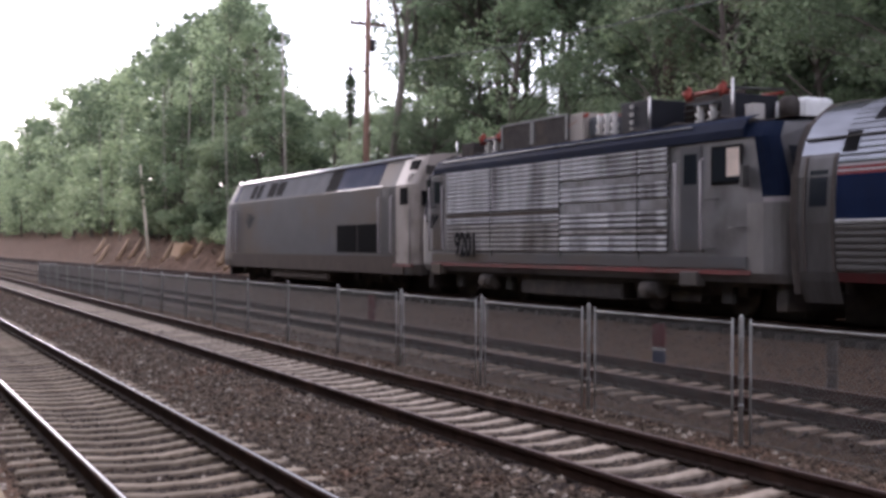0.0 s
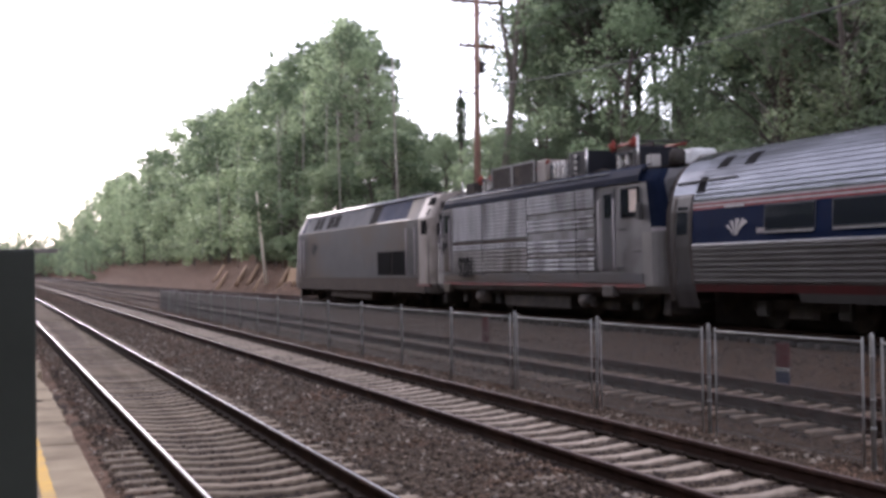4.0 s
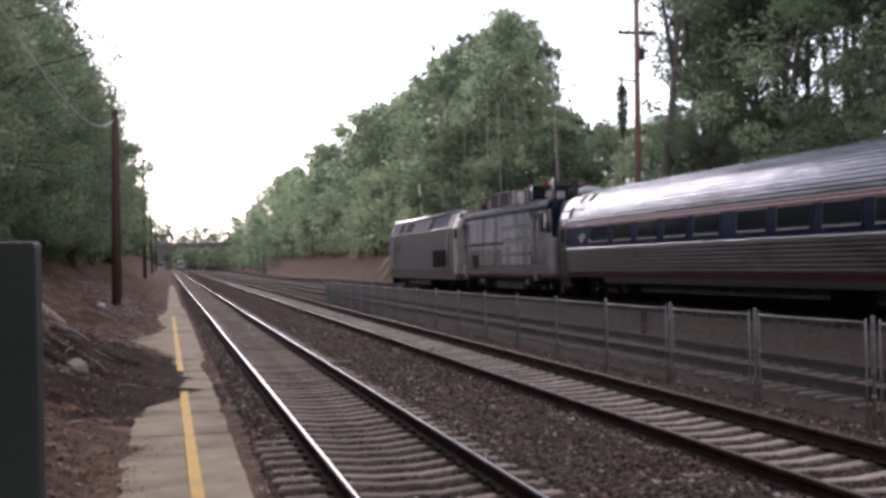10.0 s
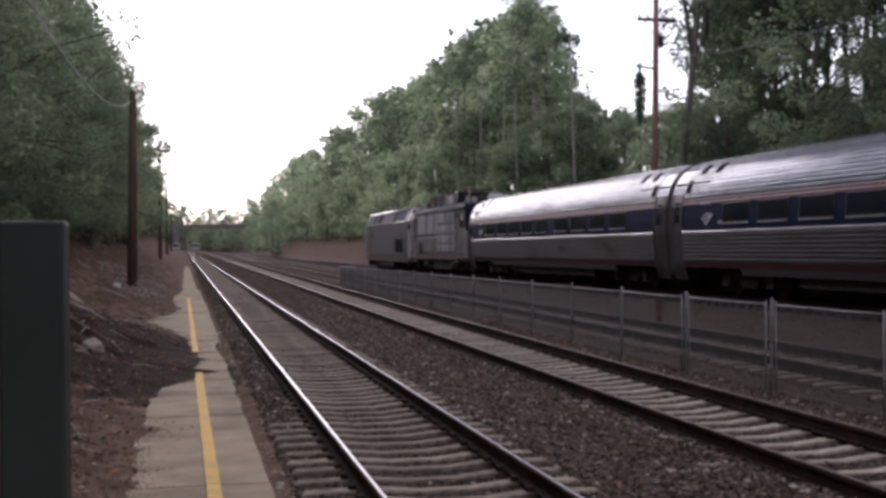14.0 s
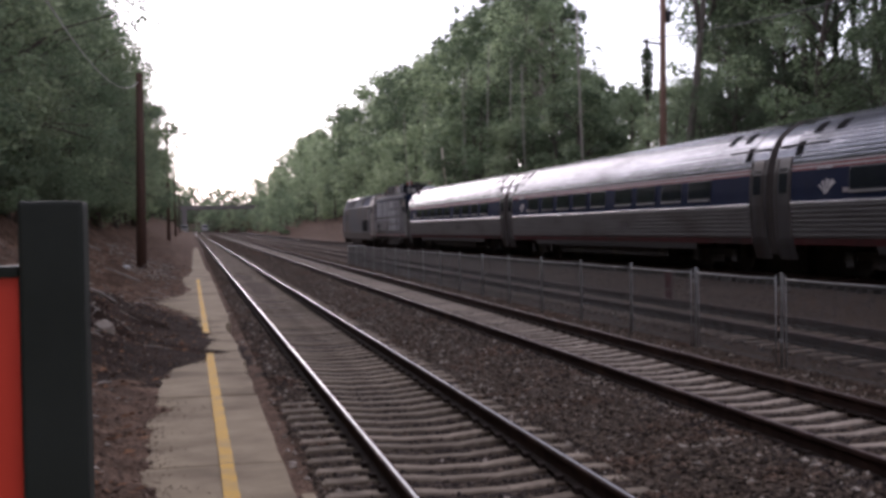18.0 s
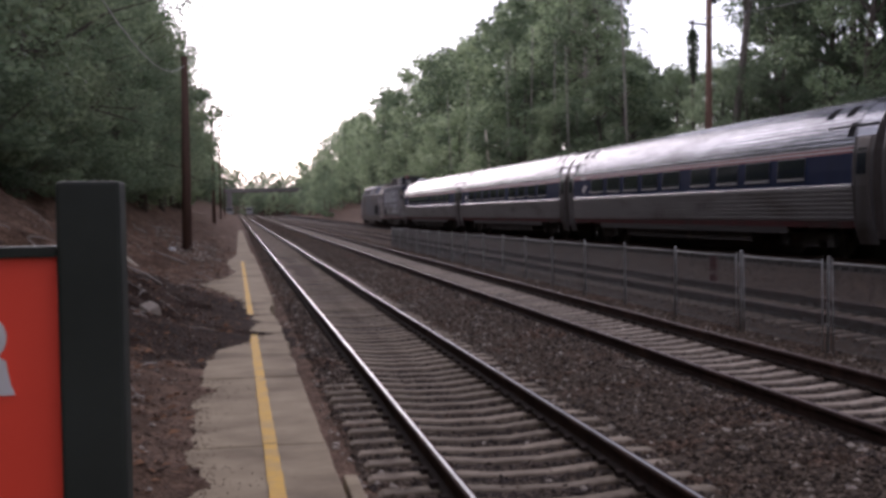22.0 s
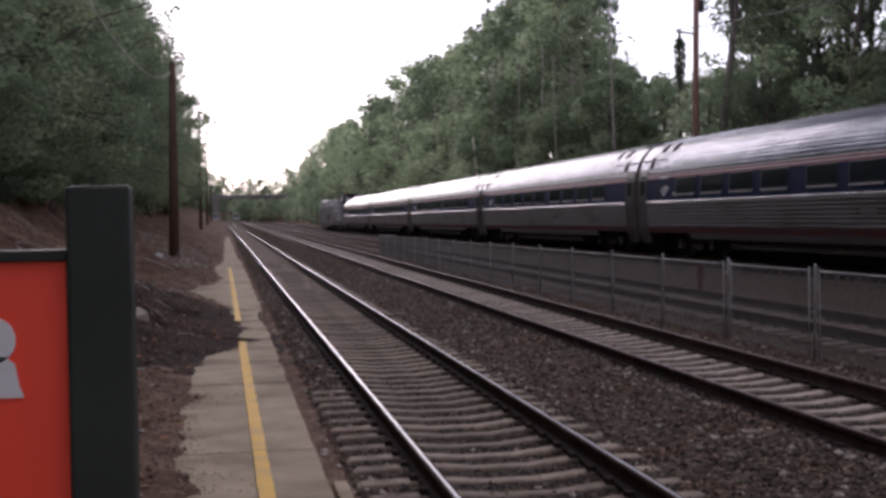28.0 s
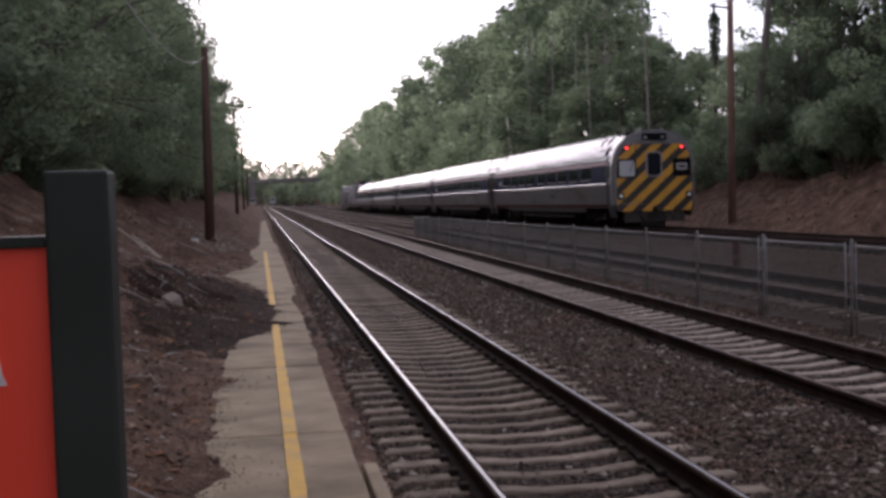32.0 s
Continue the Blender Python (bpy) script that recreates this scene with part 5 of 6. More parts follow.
    part("corner_window", B(-1.6, -1.55, 16.28, 16.82, 2.66, 3.16, bevel=0.01), M["seal"], c, "small dark corner window")
    lv = part("corner_louvre", B(-0.03, 0.03, -0.27, 0.27, -0.14, 0.14, bevel=0.01), M["seal"], c, "small dark louvre")
    lv.matrix_basis = pose(-1.315, 16.3, 3.84, 0, 24.3, 0)
    part("end_door", B(-0.4, 0.4, 15.74, 15.8, 1.0, 3.1, bevel=0.02), M["dark_grey"], c)
    part("windscreen", B(-1.0, 1.0, 35.5, 35.52, 2.7, 3.5), M["glass"], c)
    part("fuel_tank", B(-1.45, 1.45, 23.3, 29.6, 0.18, 0.8, bevel=0.1), M["dirty_sill"], c)
    part("underframe", B(-1.3, 1.3, 16.0, 36.0, 0.5, 0.8), M["black"], c)
    # black filler block, darkens the shaded space under the engine
    part("dark_underfloor_block", B(-0.5, 0.5, 16.2, 35.6, 0.02, 0.5), M["black"], c)
    part("exhaust_hood", B(-0.8, 0.8, 18.0, 20.0, 4.14, 4.3, bevel=0.04), M["black"], c)
    part("roof_fan", T([(0, 24, 4.14), (0, 24, 4.26)], 0.7, 20), M["dark_grey"], c)
    part("roof_fan", T([(0, 26, 4.14), (0, 26, 4.26)], 0.7, 20), M["dark_grey"], c)
    for k in range(3):
        part("horn", T([(-0.2 + 0.2 * k, 30, 4.22), (-0.2 + 0.2 * k, 30.4, 4.26)], [0.03, 0.07], 8), M["sill_metal"], c)
    truck(c, 19.8, base=2.8)
    truck(c, 32.6, base=2.8)
    part("coupler", T([(0, 16.2, 0.78), (0, 15.5, 0.78)], 0.11, 8), M["black"], c)
    part("snowplough", B(-1.3, 1.3, 35.6, 35.9, 0.15, 0.6, bevel=0.03), M["black"], c)
    return c


M["blue_grey"] = mat("faded_blue", (0.018, 0.028, 0.062), (0.014, 0.021, 0.047), 1.5, 0.7, 0.0, spec=0.015, wear=(0.04, 0.05, 0.08), wscale=0.5)
M["silver_light"] = mat("light_silver", (0.1, 0.104, 0.114), (0.075, 0.078, 0.086), 1.5, 0.7, 0.0, spec=0.015, wear=(0.12, 0.117, 0.117))
M["emblem_grey"] = mat("faded_emblem", (0.045, 0.045, 0.052), None, 4, 0.7, spec=0.02)
M["dirty_sill"] = mat("dirty_sill", (0.075, 0.056, 0.045), (0.048, 0.036, 0.029), 2, 0.75, spec=0.08, wear=(0.06, 0.045, 0.036))

TRAIN = [diesel_loco(), electric_loco()]
for k, text in enumerate(("stainless coach with navy window band behind the locomotives", "ribbed stainless coach with navy band and red pinstripes", "ribbed stainless coach with navy band and red pinstripes", "ribbed stainless coach with navy band and red pinstripes")):
    TRAIN.append(coach(text, 5))
TRAIN.append(coach("stainless cab car, yellow-black striped end, red tail lights lit", 4, cab=True))
OFFSET = [0, 0, 0, -26, -52, -78, -104]
# coaches stretched sideways to fit the cab end in the camera's view; near side stays flush with the locomotives
WIDE, SHIFT = 1.07, 0.115
for thing in TRAIN[2:]:
    for ob in thing.children_recursive:
        running = ob.name.startswith(("truck", "wheelset", "axle_box"))
        for v in ob.data.vertices:
            v.co.x = v.co.x - SHIFT if running else v.co.x * WIDE


def train_y(t):
    """Place of the first coach's front along the track."""
    return 15.9117 + t * (1.46056 + t * (0.146426 + t * (-0.00232771 + t * 3.92238e-05)))


# ---- fence, sign, markers, poles ----
def fence_top(y):
    return 1.30 - 0.0062 * y


def make_fence():
    X = 8.412
    fence = empty("chain_link_fence", "galvanised chain-link fence with steel posts between the tracks", "fence", kind="structure")
    posts = [31.16 - 3.025 * k for k in range(-11, 14)]
    posts = [y for y in posts if -9 < y < 66]
    rng = random.Random(2)
    for y in posts:
        top = fence_top(y) + 0.0
        g = ground_z(X, y)
        lean = rng.uniform(-0.02, 0.02)
        po = part("post", T([(X, y, g - 0.1), (X + lean, y, top - 0.06), (X + lean, y, top - 0.03), (X + lean, y, top)], [0.027, 0.027, 0.026, 0.01], 10), M["galv"], fence)
        for z in (0.25, 0.7, 1.0):
            part("band", T([(X, y, top - z - 0.02), (X, y, top - z + 0.02)], 0.032, 10), M["galv"], po)
    for a, b in zip(posts, posts[1:]):
        lo, hi = min(a, b) + 0.03, max(a, b) - 0.03
        ends = []      # slim gate posts close to the posts of the older runs
        if lo < 19.2:
            lo += 0.12
            ends.append(lo)
        if hi < 19.2:
            hi -= 0.12
            ends.append(hi)
        if lo > 62:
            continue
        n = 6
        sag = rng.uniform(0.0, 0.008)
        mid = (lo + hi) / 2
        top = lambda y: fence_top(y) - 0.1 - sag * (1 - ((y - mid) / (hi - mid)) ** 2)
        bay = part("top_rail", T([(X, lo + (hi - lo) * k / n, top(lo + (hi - lo) * k / n)) for k in range(n + 1)], 0.014, 8), M["galv"], fence)
        for y in ends:
            part("end_post", T([(X, y, ground_z(X, y) + 0.0), (X, y, top(y) + 0.05)], 0.014, 8), M["galv"], bay)
        gz = ground_z(X, mid) + 0.05
        part("tension_wire", T([(X, lo, gz + 0.05), (X, hi, gz + 0.03)], 0.004, 4), M["mesh_wire"], bay)
        # woven wire: two families of slanting wires
        verts, faces = [], []
        pitch, w = 0.065, 0.002
        H = top(mid) - gz
        k = lo - H
        while k < hi:
            for d in (1, -1):
                y0, z0, y1, z1 = k, 0.0, k + H, H
                if y0 < lo:
                    z0, y0 = lo - k, lo
                if y1 > hi:
                    z1, y1 = hi - k, hi
                if z1 <= z0:
                    continue
                if d < 0:
                    z0, z1 = H - z0, H - z1
                o = len(verts)
                xo = X + d * 0.003
                for yy, zz in ((y0, gz + z0), (y1, gz + z1)):
                    verts += [(xo - w, yy, zz), (xo + w, yy, zz + w), (xo + w, yy, zz - w)]
                faces += [(o, o + 1, o + 4, o + 3), (o + 1, o + 2, o + 5, o + 4), (o + 2, o, o + 3, o + 5)]
            k += pitch
        tagged(part("mesh", (verts, [], faces), M["mesh_wire"], bay), kind="stuff")
    # short return at the far end
    ye = max(posts)
    part("end_panel_rail", T([(X, ye, fence_top(ye) - 0.1), (X + 0.9, ye + 0.1, fence_top(ye) - 0.1)], 0.021, 8), M["galv"], fence)


def make_sign():
    """The station name board: a red panel in a dark green frame on square posts."""
    sg = empty("station_sign", "red station name board with white letter in dark green square posts", "sign")
    X1, Y, top = -0.119, 1.873, 2.059
    for x in (X1 - 0.1, X1 - 1.85):
        part("post", B(x + 0.003, x + 0.095, Y, Y + 0.1, 0.05, top, bevel=0.006), M["sign_green"], sg)
    a, b = X1 - 1.75, X1 - 0.1
    part("top_bar", B(a, b, Y + 0.02, Y + 0.08, top - 0.112, top - 0.095, bevel=0.003), M["sign_green"], sg)
    part("bottom_bar", B(a, b, Y + 0.02, Y + 0.08, top - 0.86, top - 0.835, bevel=0.003), M["sign_green"], sg)
    part("panel", B(a, b - 0.002, Y + 0.035, Y + 0.06, top - 0.835, top - 0.112), M["sign_red"], sg, "red enamelled panel")
    bm = bmesh.new()
    z0, h, x1, yf, yb = top - 0.315, 0.126, b - 0.07, Y + 0.029, Y + 0.036
    box(bm, x1 - 0.1, x1 - 0.068, yf, yb, z0, z0 + h)
    box(bm, x1 - 0.116, x1 - 0.1, yf, yb, z0, z0 + 0.014)
    box(bm, x1 - 0.116, x1 - 0.1, yf, yb, z0 + h - 0.014, z0 + h)
    ring = []
    for k in range(13):
        a = math.pi / 2 - math.pi * k / 12
        ring.append([(x1 - 0.042 + r * math.cos(a) * q, z0 + 0.086 + r * math.sin(a)) for r, q in ((0.036, 1.0), (0.012, 0.9))])
    ring = [[(x1 - 0.068, z0 + h), (x1 - 0.068, z0 + 0.098)]] + ring + [[(x1 - 0.068, z0 + 0.05), (x1 - 0.068, z0 + 0.074)]]
    loft(bm, [[(o[0], yf, o[1]), (i[0], yf, i[1]), (i[0], yb, i[1]), (o[0], yb, o[1])] for o, i in ring])
    loft(bm, [[(x - w, yf, z), (x + w, yf, z), (x + w, yb, z), (x - w, yb, z)] for x, z, w in ((x1 - 0.038, z0 + 0.062, 0.014), (x1 - 0.024, z0 + 0.05, 0.016), (x1 - 0.018, z0 + 0.016, 0.016), (x1 - 0.014, z0, 0.018))])
    part("letter", bm, M["sign_white"], sg, "white letter R")


def make_markers():
    for x, y, q in ((11.9, 16.18, 0), (11.9, 28.6, 0), (12.0, 12.3, 1)):
        g = ground_z(x, y)
        mk = empty("track_marker", "short red marker post with a blue foot and white stripe" if not q else "short grey marker post beside the track", "marker post", "marker posts")
        mk.matrix_basis = pose(x, y, g, 0, 0, 12)
        w = 0.13 if not q else 0.08
        part("upper_panel", B(-0.02, 0.02, -w, w, 0.34, 0.72, bevel=0.006), M["marker_red"] if not q else M["rubber"], mk)
        part("lower_panel", B(-0.02, 0.02, -w, w, -0.05, 0.26, bevel=0.006), (M["marker_blue"] if y < 20 else M["marker_red"]) if not q else M["rubber"], mk)
        part("stripe", B(-0.022, 0.022, -w, w, 0.275, 0.315), (M["galv"] if y < 20 else M["marker_red"]) if not q else M["rubber"], mk)


def utility_pole(x, y, h, r, material, arms, label, lean=0.0, base=None):
    g = ground_z(x, y) if base is None else base
    p = empty("utility_pole", label, "pole", "line poles")
    p.matrix_basis = pose(x, y, g - 0.2, 0, lean, 0)
    part("shaft", T([(0, 0, 0), (0, 0, h * 0.5), (0, 0, h)], [r, r * 0.85, r * 0.62], 12), material, p)
    for z, w in arms:
        arm = part("crossarm", B(-w, w, -0.06, 0.06, z - 0.07, z + 0.07, bevel=0.01), M["pole_wood"], p)
        part("brace", T([(-w * 0.6, 0.07, z - 0.05), (0, 0.12, z - 0.7)], 0.02, 5), M["dark_grey"], p)
        part("brace", T([(w * 0.6, 0.07, z - 0.05), (0, 0.12, z - 0.7)], 0.02, 5), M["dark_grey"], p)
        for k in (-0.9, -0.45, 0.45, 0.9):
            part("insulator", T([(w * k, 0, z + 0.07), (w * k, 0, z + 0.14), (w * k, 0, z + 0.24)], [0.03, 0.06, 0.03], 8), M["white_box"], arm)
    return p


def cable(a, b, sag, r=0.012, label="thin black cable slung between poles"):
    a, b = Vector(a), Vector(b)
    pts = [a.lerp(b, k / 14) - Vector((0, 0, sag * 4 * (k / 14) * (1 - k / 14))) for k in range(15)]
    tagged(part("cable", T(pts, r, 5), M["wire_pale"] if "pale" in label else M["wire"]), label, "cable", "overhead cables")


def make_poles():
    right = utility_pole(20.3, 49.3, 15.2, 0.165, M["pole_red"], [(13.5, 1.2), (11.5, 0.85)], "tall red-brown wooden utility pole with crossarms on the bank", 0.6)
    part("transformer", T([(0.24, 0, 10.3), (0.24, 0, 10.34), (0.24, 0, 10.8), (0.24, 0, 10.84)], [0.1, 0.13, 0.13, 0.1], 12), M["dark_grey"], right)
    part("bracket", T([(0.12, 0.0, 9.35), (-1.0, -0.2, 9.42)], 0.05, 6), M["dark_grey"], right)
    utility_pole(20.3, -9, 15, 0.19, M["pole_red"], [(13.6, 1.3), (12.4, 1.2)], "wooden utility pole with crossarms on the bank")
    g = ground_z(-1.72, 45.5)
    utility_pole(-1.72, 45.5, 7.35, 0.19, M["pole_wood"], [], "dark creosoted wooden pole on the earth bank", 0.5)
    for y, h in ((108, 11.2), (160, 10.5), (225, 10.5)):
        utility_pole(-1.75, y, h, 0.16, M["pole_wood"], [(h - 0.8, 0.7)], "slim dark line pole beside the tracks", 0, 0.2)
    # this cable's glare is in its pale colour
    cable((-1.7, 45.5, 7.35), (-1.7, -14, 7.35), 2.42, 0.013, "pale sagging cable slung from the pole")
    utility_pole(-1.72, -14, 7.35, 0.19, M["pole_wood"], [], "dark creosoted wooden pole on the earth bank", 0.5)
    cable((-1.7, 45.5, g + 6.9), (-1.75, 108, 10.3), 0.8)
    for x, z in ((19.15, 12.9), (21.45, 12.9), (19.6, 11.6)):
        cable((x, 49.3, z + 0.1), (x, -9, z + 0.2), 1.3, 0.01)
    cable((19.4, 49.1, 9.75), (19.4, -9, 9.75), 1.6, 0.022, "thick sagging cable along the bank")


# ---- trees ----
def leaf_cloud(rs, centres, radii, per, size):
    """Leaf quads in many uneven clumps; returns vertices and faces."""
    n = len(centres) * per
    c = np.repeat(centres, per, 0)
    r = np.repeat(radii, per)
    d = rs.normal(size=(n, 3))
    d /= np.linalg.norm(d, axis=1)[:, None]
    p = c + d * (r * rs.uniform(0.25, 1.0, n) ** 0.5)[:, None] * np.array([1, 1, 0.72])
    a = rs.normal(size=(n, 3))
    a /= np.linalg.norm(a, axis=1)[:, None]
    a[:, 2] *= 0.6
    b = np.cross(a, rs.normal(size=(n, 3)))
    b /= np.linalg.norm(b, axis=1)[:, None]
    s = size * rs.uniform(0.55, 1.35, n)
    a, b = a * s[:, None], b * s[:, None] * 0.62
    v = np.stack([p - a, p + b * 0.9 - a * 0.1, p + a, p - b], 1).reshape(-1, 3)
    f = np.arange(n * 4).reshape(-1, 4)
    return v, f


def tree_variant(seed, h, spread, bark, leaves, per=135, size=0.19, low=0.35, clumps=34, lean=0.0, girth=1.0):
    """A tapered trunk with limbs and a crown of many leaf clumps with gaps. Returns the thing."""
    rng, rs = random.Random(seed), np.random.RandomState(seed)
    t = empty("tree", "tall leafy green deciduous tree in the woods", "tree", "woods along the line")
    bm = bmesh.new()
    tx, ty = rng.uniform(-0.6, 0.6) + lean * h, rng.uniform(-0.6, 0.6)
    trunk = [(0, 0, -0.4), (tx * 0.2, ty * 0.1, h * 0.25), (tx * 0.5 + 0.2, ty * 0.5, h * 0.5), (tx, ty, h * 0.86)]
    r = (0.012 * h + 0.06) * girth
    tube(bm, trunk, [r * 1.25, r, r * 0.72, r * 0.2], 9)
    cs, rad = [], []
    for k in range(clumps):
        z = h * (low + (0.97 - low) * (k + rng.random()) / clumps)
        u = (z / h - low) / (1 - low)
        reach = spread * (0.45 + 0.75 * math.sin(math.pi * min(1, 0.18 + 0.8 * u))) * rng.uniform(0.35, 1.0)
        reach *= 1.0 if u < 0.75 else 1.0 - (u - 0.75) * 2.4
        a = rng.uniform(0, 2 * math.pi)
        f = min(1, z / h / 0.86)
        bx, by = tx * f, ty * f
        e = Vector((bx + reach * math.cos(a), by + reach * math.sin(a), z))
        if reach > spread * 0.35:
            zb = max(h * 0.2, z - reach * rng.uniform(0.4, 0.8))
            fb = zb / h / 0.86
            tube(bm, [(tx * fb, ty * fb, zb), tuple(Vector((tx * fb, ty * fb, zb)).lerp(e, 0.55) + Vector((0, 0, 0.3))), tuple(e)], [r * 0.34, r * 0.2, 0.02], 5)
        cs.append(tuple(e))
        rad.append(rng.uniform(0.75, 1.5) * (0.5 + spread * 0.16))
    part("trunk", bm, M[bark], t)
    v, f = leaf_cloud(rs, np.array(cs), np.array(rad), per, size)
    part("crown", (v.tolist(), [], f.tolist()), M[leaves], t)
    return t


def shrub_variant(seed, h, w, leaves, per=150, size=0.13, clumps=16):
    rng, rs = random.Random(seed), np.random.RandomState(seed)
    t = empty("shrub", "dense leafy shrub on the bank", "shrub", "undergrowth on the banks")
    bm = bmesh.new()
    cs, rad = [], []
    for k in range(clumps):
        a, d = rng.uniform(0, 6.28), w * rng.uniform(0.1, 1) ** 0.7
        e = (d * math.cos(a), d * math.sin(a), h * rng.uniform(0.15, 1) * (1 - 0.35 * d / w))
        tube(bm, [(d * 0.2 * math.cos(a), d * 0.2 * math.sin(a), -0.2), (d * 0.5 * math.cos(a), d * 0.5 * math.sin(a), e[2] * 0.6), e], [0.04, 0.03, 0.01], 4)
        cs.append(e)
        rad.append(rng.uniform(0.45, 0.9) * (0.35 + 0.28 * w))
    part("stem", bm, M["bark"], t)
    v, f = leaf_cloud(rs, np.array(cs), np.array(rad), per, size)
    part("foliage", (v.tolist(), [], f.tolist()), M[leaves], t)
    return t


# bearing and elevation seen from the camera; tree heights are fitted to it
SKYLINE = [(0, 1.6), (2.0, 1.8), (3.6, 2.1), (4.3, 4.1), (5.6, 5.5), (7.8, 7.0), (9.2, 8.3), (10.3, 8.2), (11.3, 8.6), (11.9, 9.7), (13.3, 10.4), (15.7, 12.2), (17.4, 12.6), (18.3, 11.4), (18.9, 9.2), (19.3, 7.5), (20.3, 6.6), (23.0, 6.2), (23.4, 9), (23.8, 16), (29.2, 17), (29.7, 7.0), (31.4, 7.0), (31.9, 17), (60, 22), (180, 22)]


def make_woods():
    rng = random.Random(21)
    tall = [tree_variant(s, 20.0, sp, "bark" if s % 3 else "pale_bark", lv, low=lo) for s, sp, lv, lo in ((1, 4.2, "leaf_a", 0.3), (2, 3.6, "leaf_b", 0.38), (3, 4.6, "leaf_a", 0.25), (4, 3.2, "leaf_b", 0.45), (5, 4.0, "leaf_c", 0.3))]
    small = [tree_variant(s, 10.0, sp, "bark", lv, per=140, size=0.165, low=0.12, clumps=26) for s, sp, lv in ((11, 3.0, "leaf_a"), (12, 2.6, "leaf_c"), (13, 3.3, "leaf_b"))]
    fine = [tree_variant(s, 10.0, sp, "bark", lv, per=300, size=0.085, low=0.08, clumps=30) for s, sp, lv in ((14, 3.1, "leaf_a"), (15, 2.8, "leaf_c"), (16, 3.3, "leaf_b"))]
    fine_shrubs = [shrub_variant(s, hh, w, lv, per=270, size=0.075) for s, hh, w, lv in ((34, 2.6, 1.9, "leaf_b"), (35, 2.1, 2.2, "leaf_a"))]
    dense = tree_variant(6, 20.0, 4.9, "bark", "leaf_b", per=150, low=0.1, clumps=52)
    dense.matrix_basis = pose(28.8, 60.5, ground_z(28.8, 60.5) - 0.2)
    dense.scale = (0.6, 0.6, 0.85)
    high = tree_variant(8, 20.0, 4.6, "bark", "leaf_b", per=150, low=0.46, clumps=54, girth=0.5)
    high.name = "high_crowned_tree"
    tagged(high, "tall dark tree with a high crown over a gap", "tree", "woods along the line")
    high.matrix_basis = pose(27.6, 50.0, ground_z(27.6, 50.0) - 0.2)
    shrubs = [shrub_variant(s, hh, w, lv) for s, hh, w, lv in ((31, 2.6, 1.9, "leaf_a"), (32, 2.0, 2.2, "leaf_c"), (33, 3.2, 1.8, "leaf_b"))]
    used = set()

    def put(v, x, y, s, z=None, sz=None):
        m = Matrix.Translation((x, y, ground_z(x, y) - 0.15 if z is None else z)) @ Matrix.Rotation(rng.uniform(0, 6.28), 4, "Z")
        if v.name not in used:
            used.add(v.name)
            v.matrix_basis = m
            ob = v
        else:
            ob = copy_thing(v, m)
        ob.scale = (s, s, sz or s)

    far = []

    def put_far(v, x, y, s, sz=None, z=None):
        far.append((v, x, y, ground_z(x, y) - 0.3 if z is None else z, s, sz or s, rng.uniform(0, 6.28)))

    # far side of the line
    y = -34.0
    while y < 400:
        step = 3.3 if y < 110 else 5.5 if y < 220 else 11
        y += step * rng.uniform(0.7, 1.3)
        for row, (xa, xb) in enumerate(((23.5, 26), (27, 32), (33, 41))):
            x = rng.uniform(xa, xb)
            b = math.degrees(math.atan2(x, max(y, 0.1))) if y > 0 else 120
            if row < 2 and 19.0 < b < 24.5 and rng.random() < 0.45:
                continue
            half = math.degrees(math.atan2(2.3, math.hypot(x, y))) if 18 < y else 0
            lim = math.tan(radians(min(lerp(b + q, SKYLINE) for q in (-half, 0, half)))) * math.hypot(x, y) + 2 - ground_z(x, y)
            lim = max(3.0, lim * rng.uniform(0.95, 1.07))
            h = min(lim, rng.uniform(6, 11) if row == 0 else rng.uniform(18, 24))
            # trees beyond y = 70 take brighter leaves: haze put into the colour
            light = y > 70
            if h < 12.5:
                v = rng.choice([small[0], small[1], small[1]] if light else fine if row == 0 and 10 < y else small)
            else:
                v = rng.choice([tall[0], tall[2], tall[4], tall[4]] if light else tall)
            base = 20.0 if v in tall else 10.0
            s = h / base
            w = max(s, 0.55) if base > 15 else max(0.4, s * 1.1)
            if y > 105 or y < -8 or (row == 2 and y > 72):
                put_far(v, x, y, w, s)
            else:
                put(v, x, y, w, sz=s)
    y = -8.0
    while y < 110:
        y += rng.uniform(1.2, 2.4) * (1 if y < 80 else 2)
        put(rng.choice([fine_shrubs[0], fine_shrubs[0], fine_shrubs[1]] if 15 < y < 75 else shrubs), rng.uniform(22.6, 25.0), y, rng.uniform(0.8, 1.4))
    # near side bank
    y = -20.0
    while y < 104:
        y += rng.uniform(2.8, 4.2)
        for xa, xb, ha, hb in ((-6.6, -5.4, 7.5, 10.5), (-9.5, -7.5, 10, 13), (-14.5, -11.5, 11, 14)):
            if y > 50:
                xa, xb = xa + 1.5, xb + 1.5
            h = rng.uniform(ha, hb)
            # brighter leaves favoured on this bank to hold the sun's glare
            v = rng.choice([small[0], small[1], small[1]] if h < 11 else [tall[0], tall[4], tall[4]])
            s = h / (10.0 if v in small else 20.0)
            if 14 < y < 80 and xa > -9:
                put(rng.choice(fine), rng.uniform(xa, xb), y + rng.uniform(-1, 1), max(h / 10, 0.8), sz=h / 10)
            elif y < 4 or xa < -13:
                put_far(v, rng.uniform(xa, xb), y, max(s, 0.6), s)
            else:
                put(v, rng.uniform(xa, xb), y + rng.uniform(-1, 1), max(s, 0.6), sz=s)
    y = 3.0
    while y < 110:
        y += rng.uniform(0.9, 1.7) * (1 if y < 60 else 1.8)
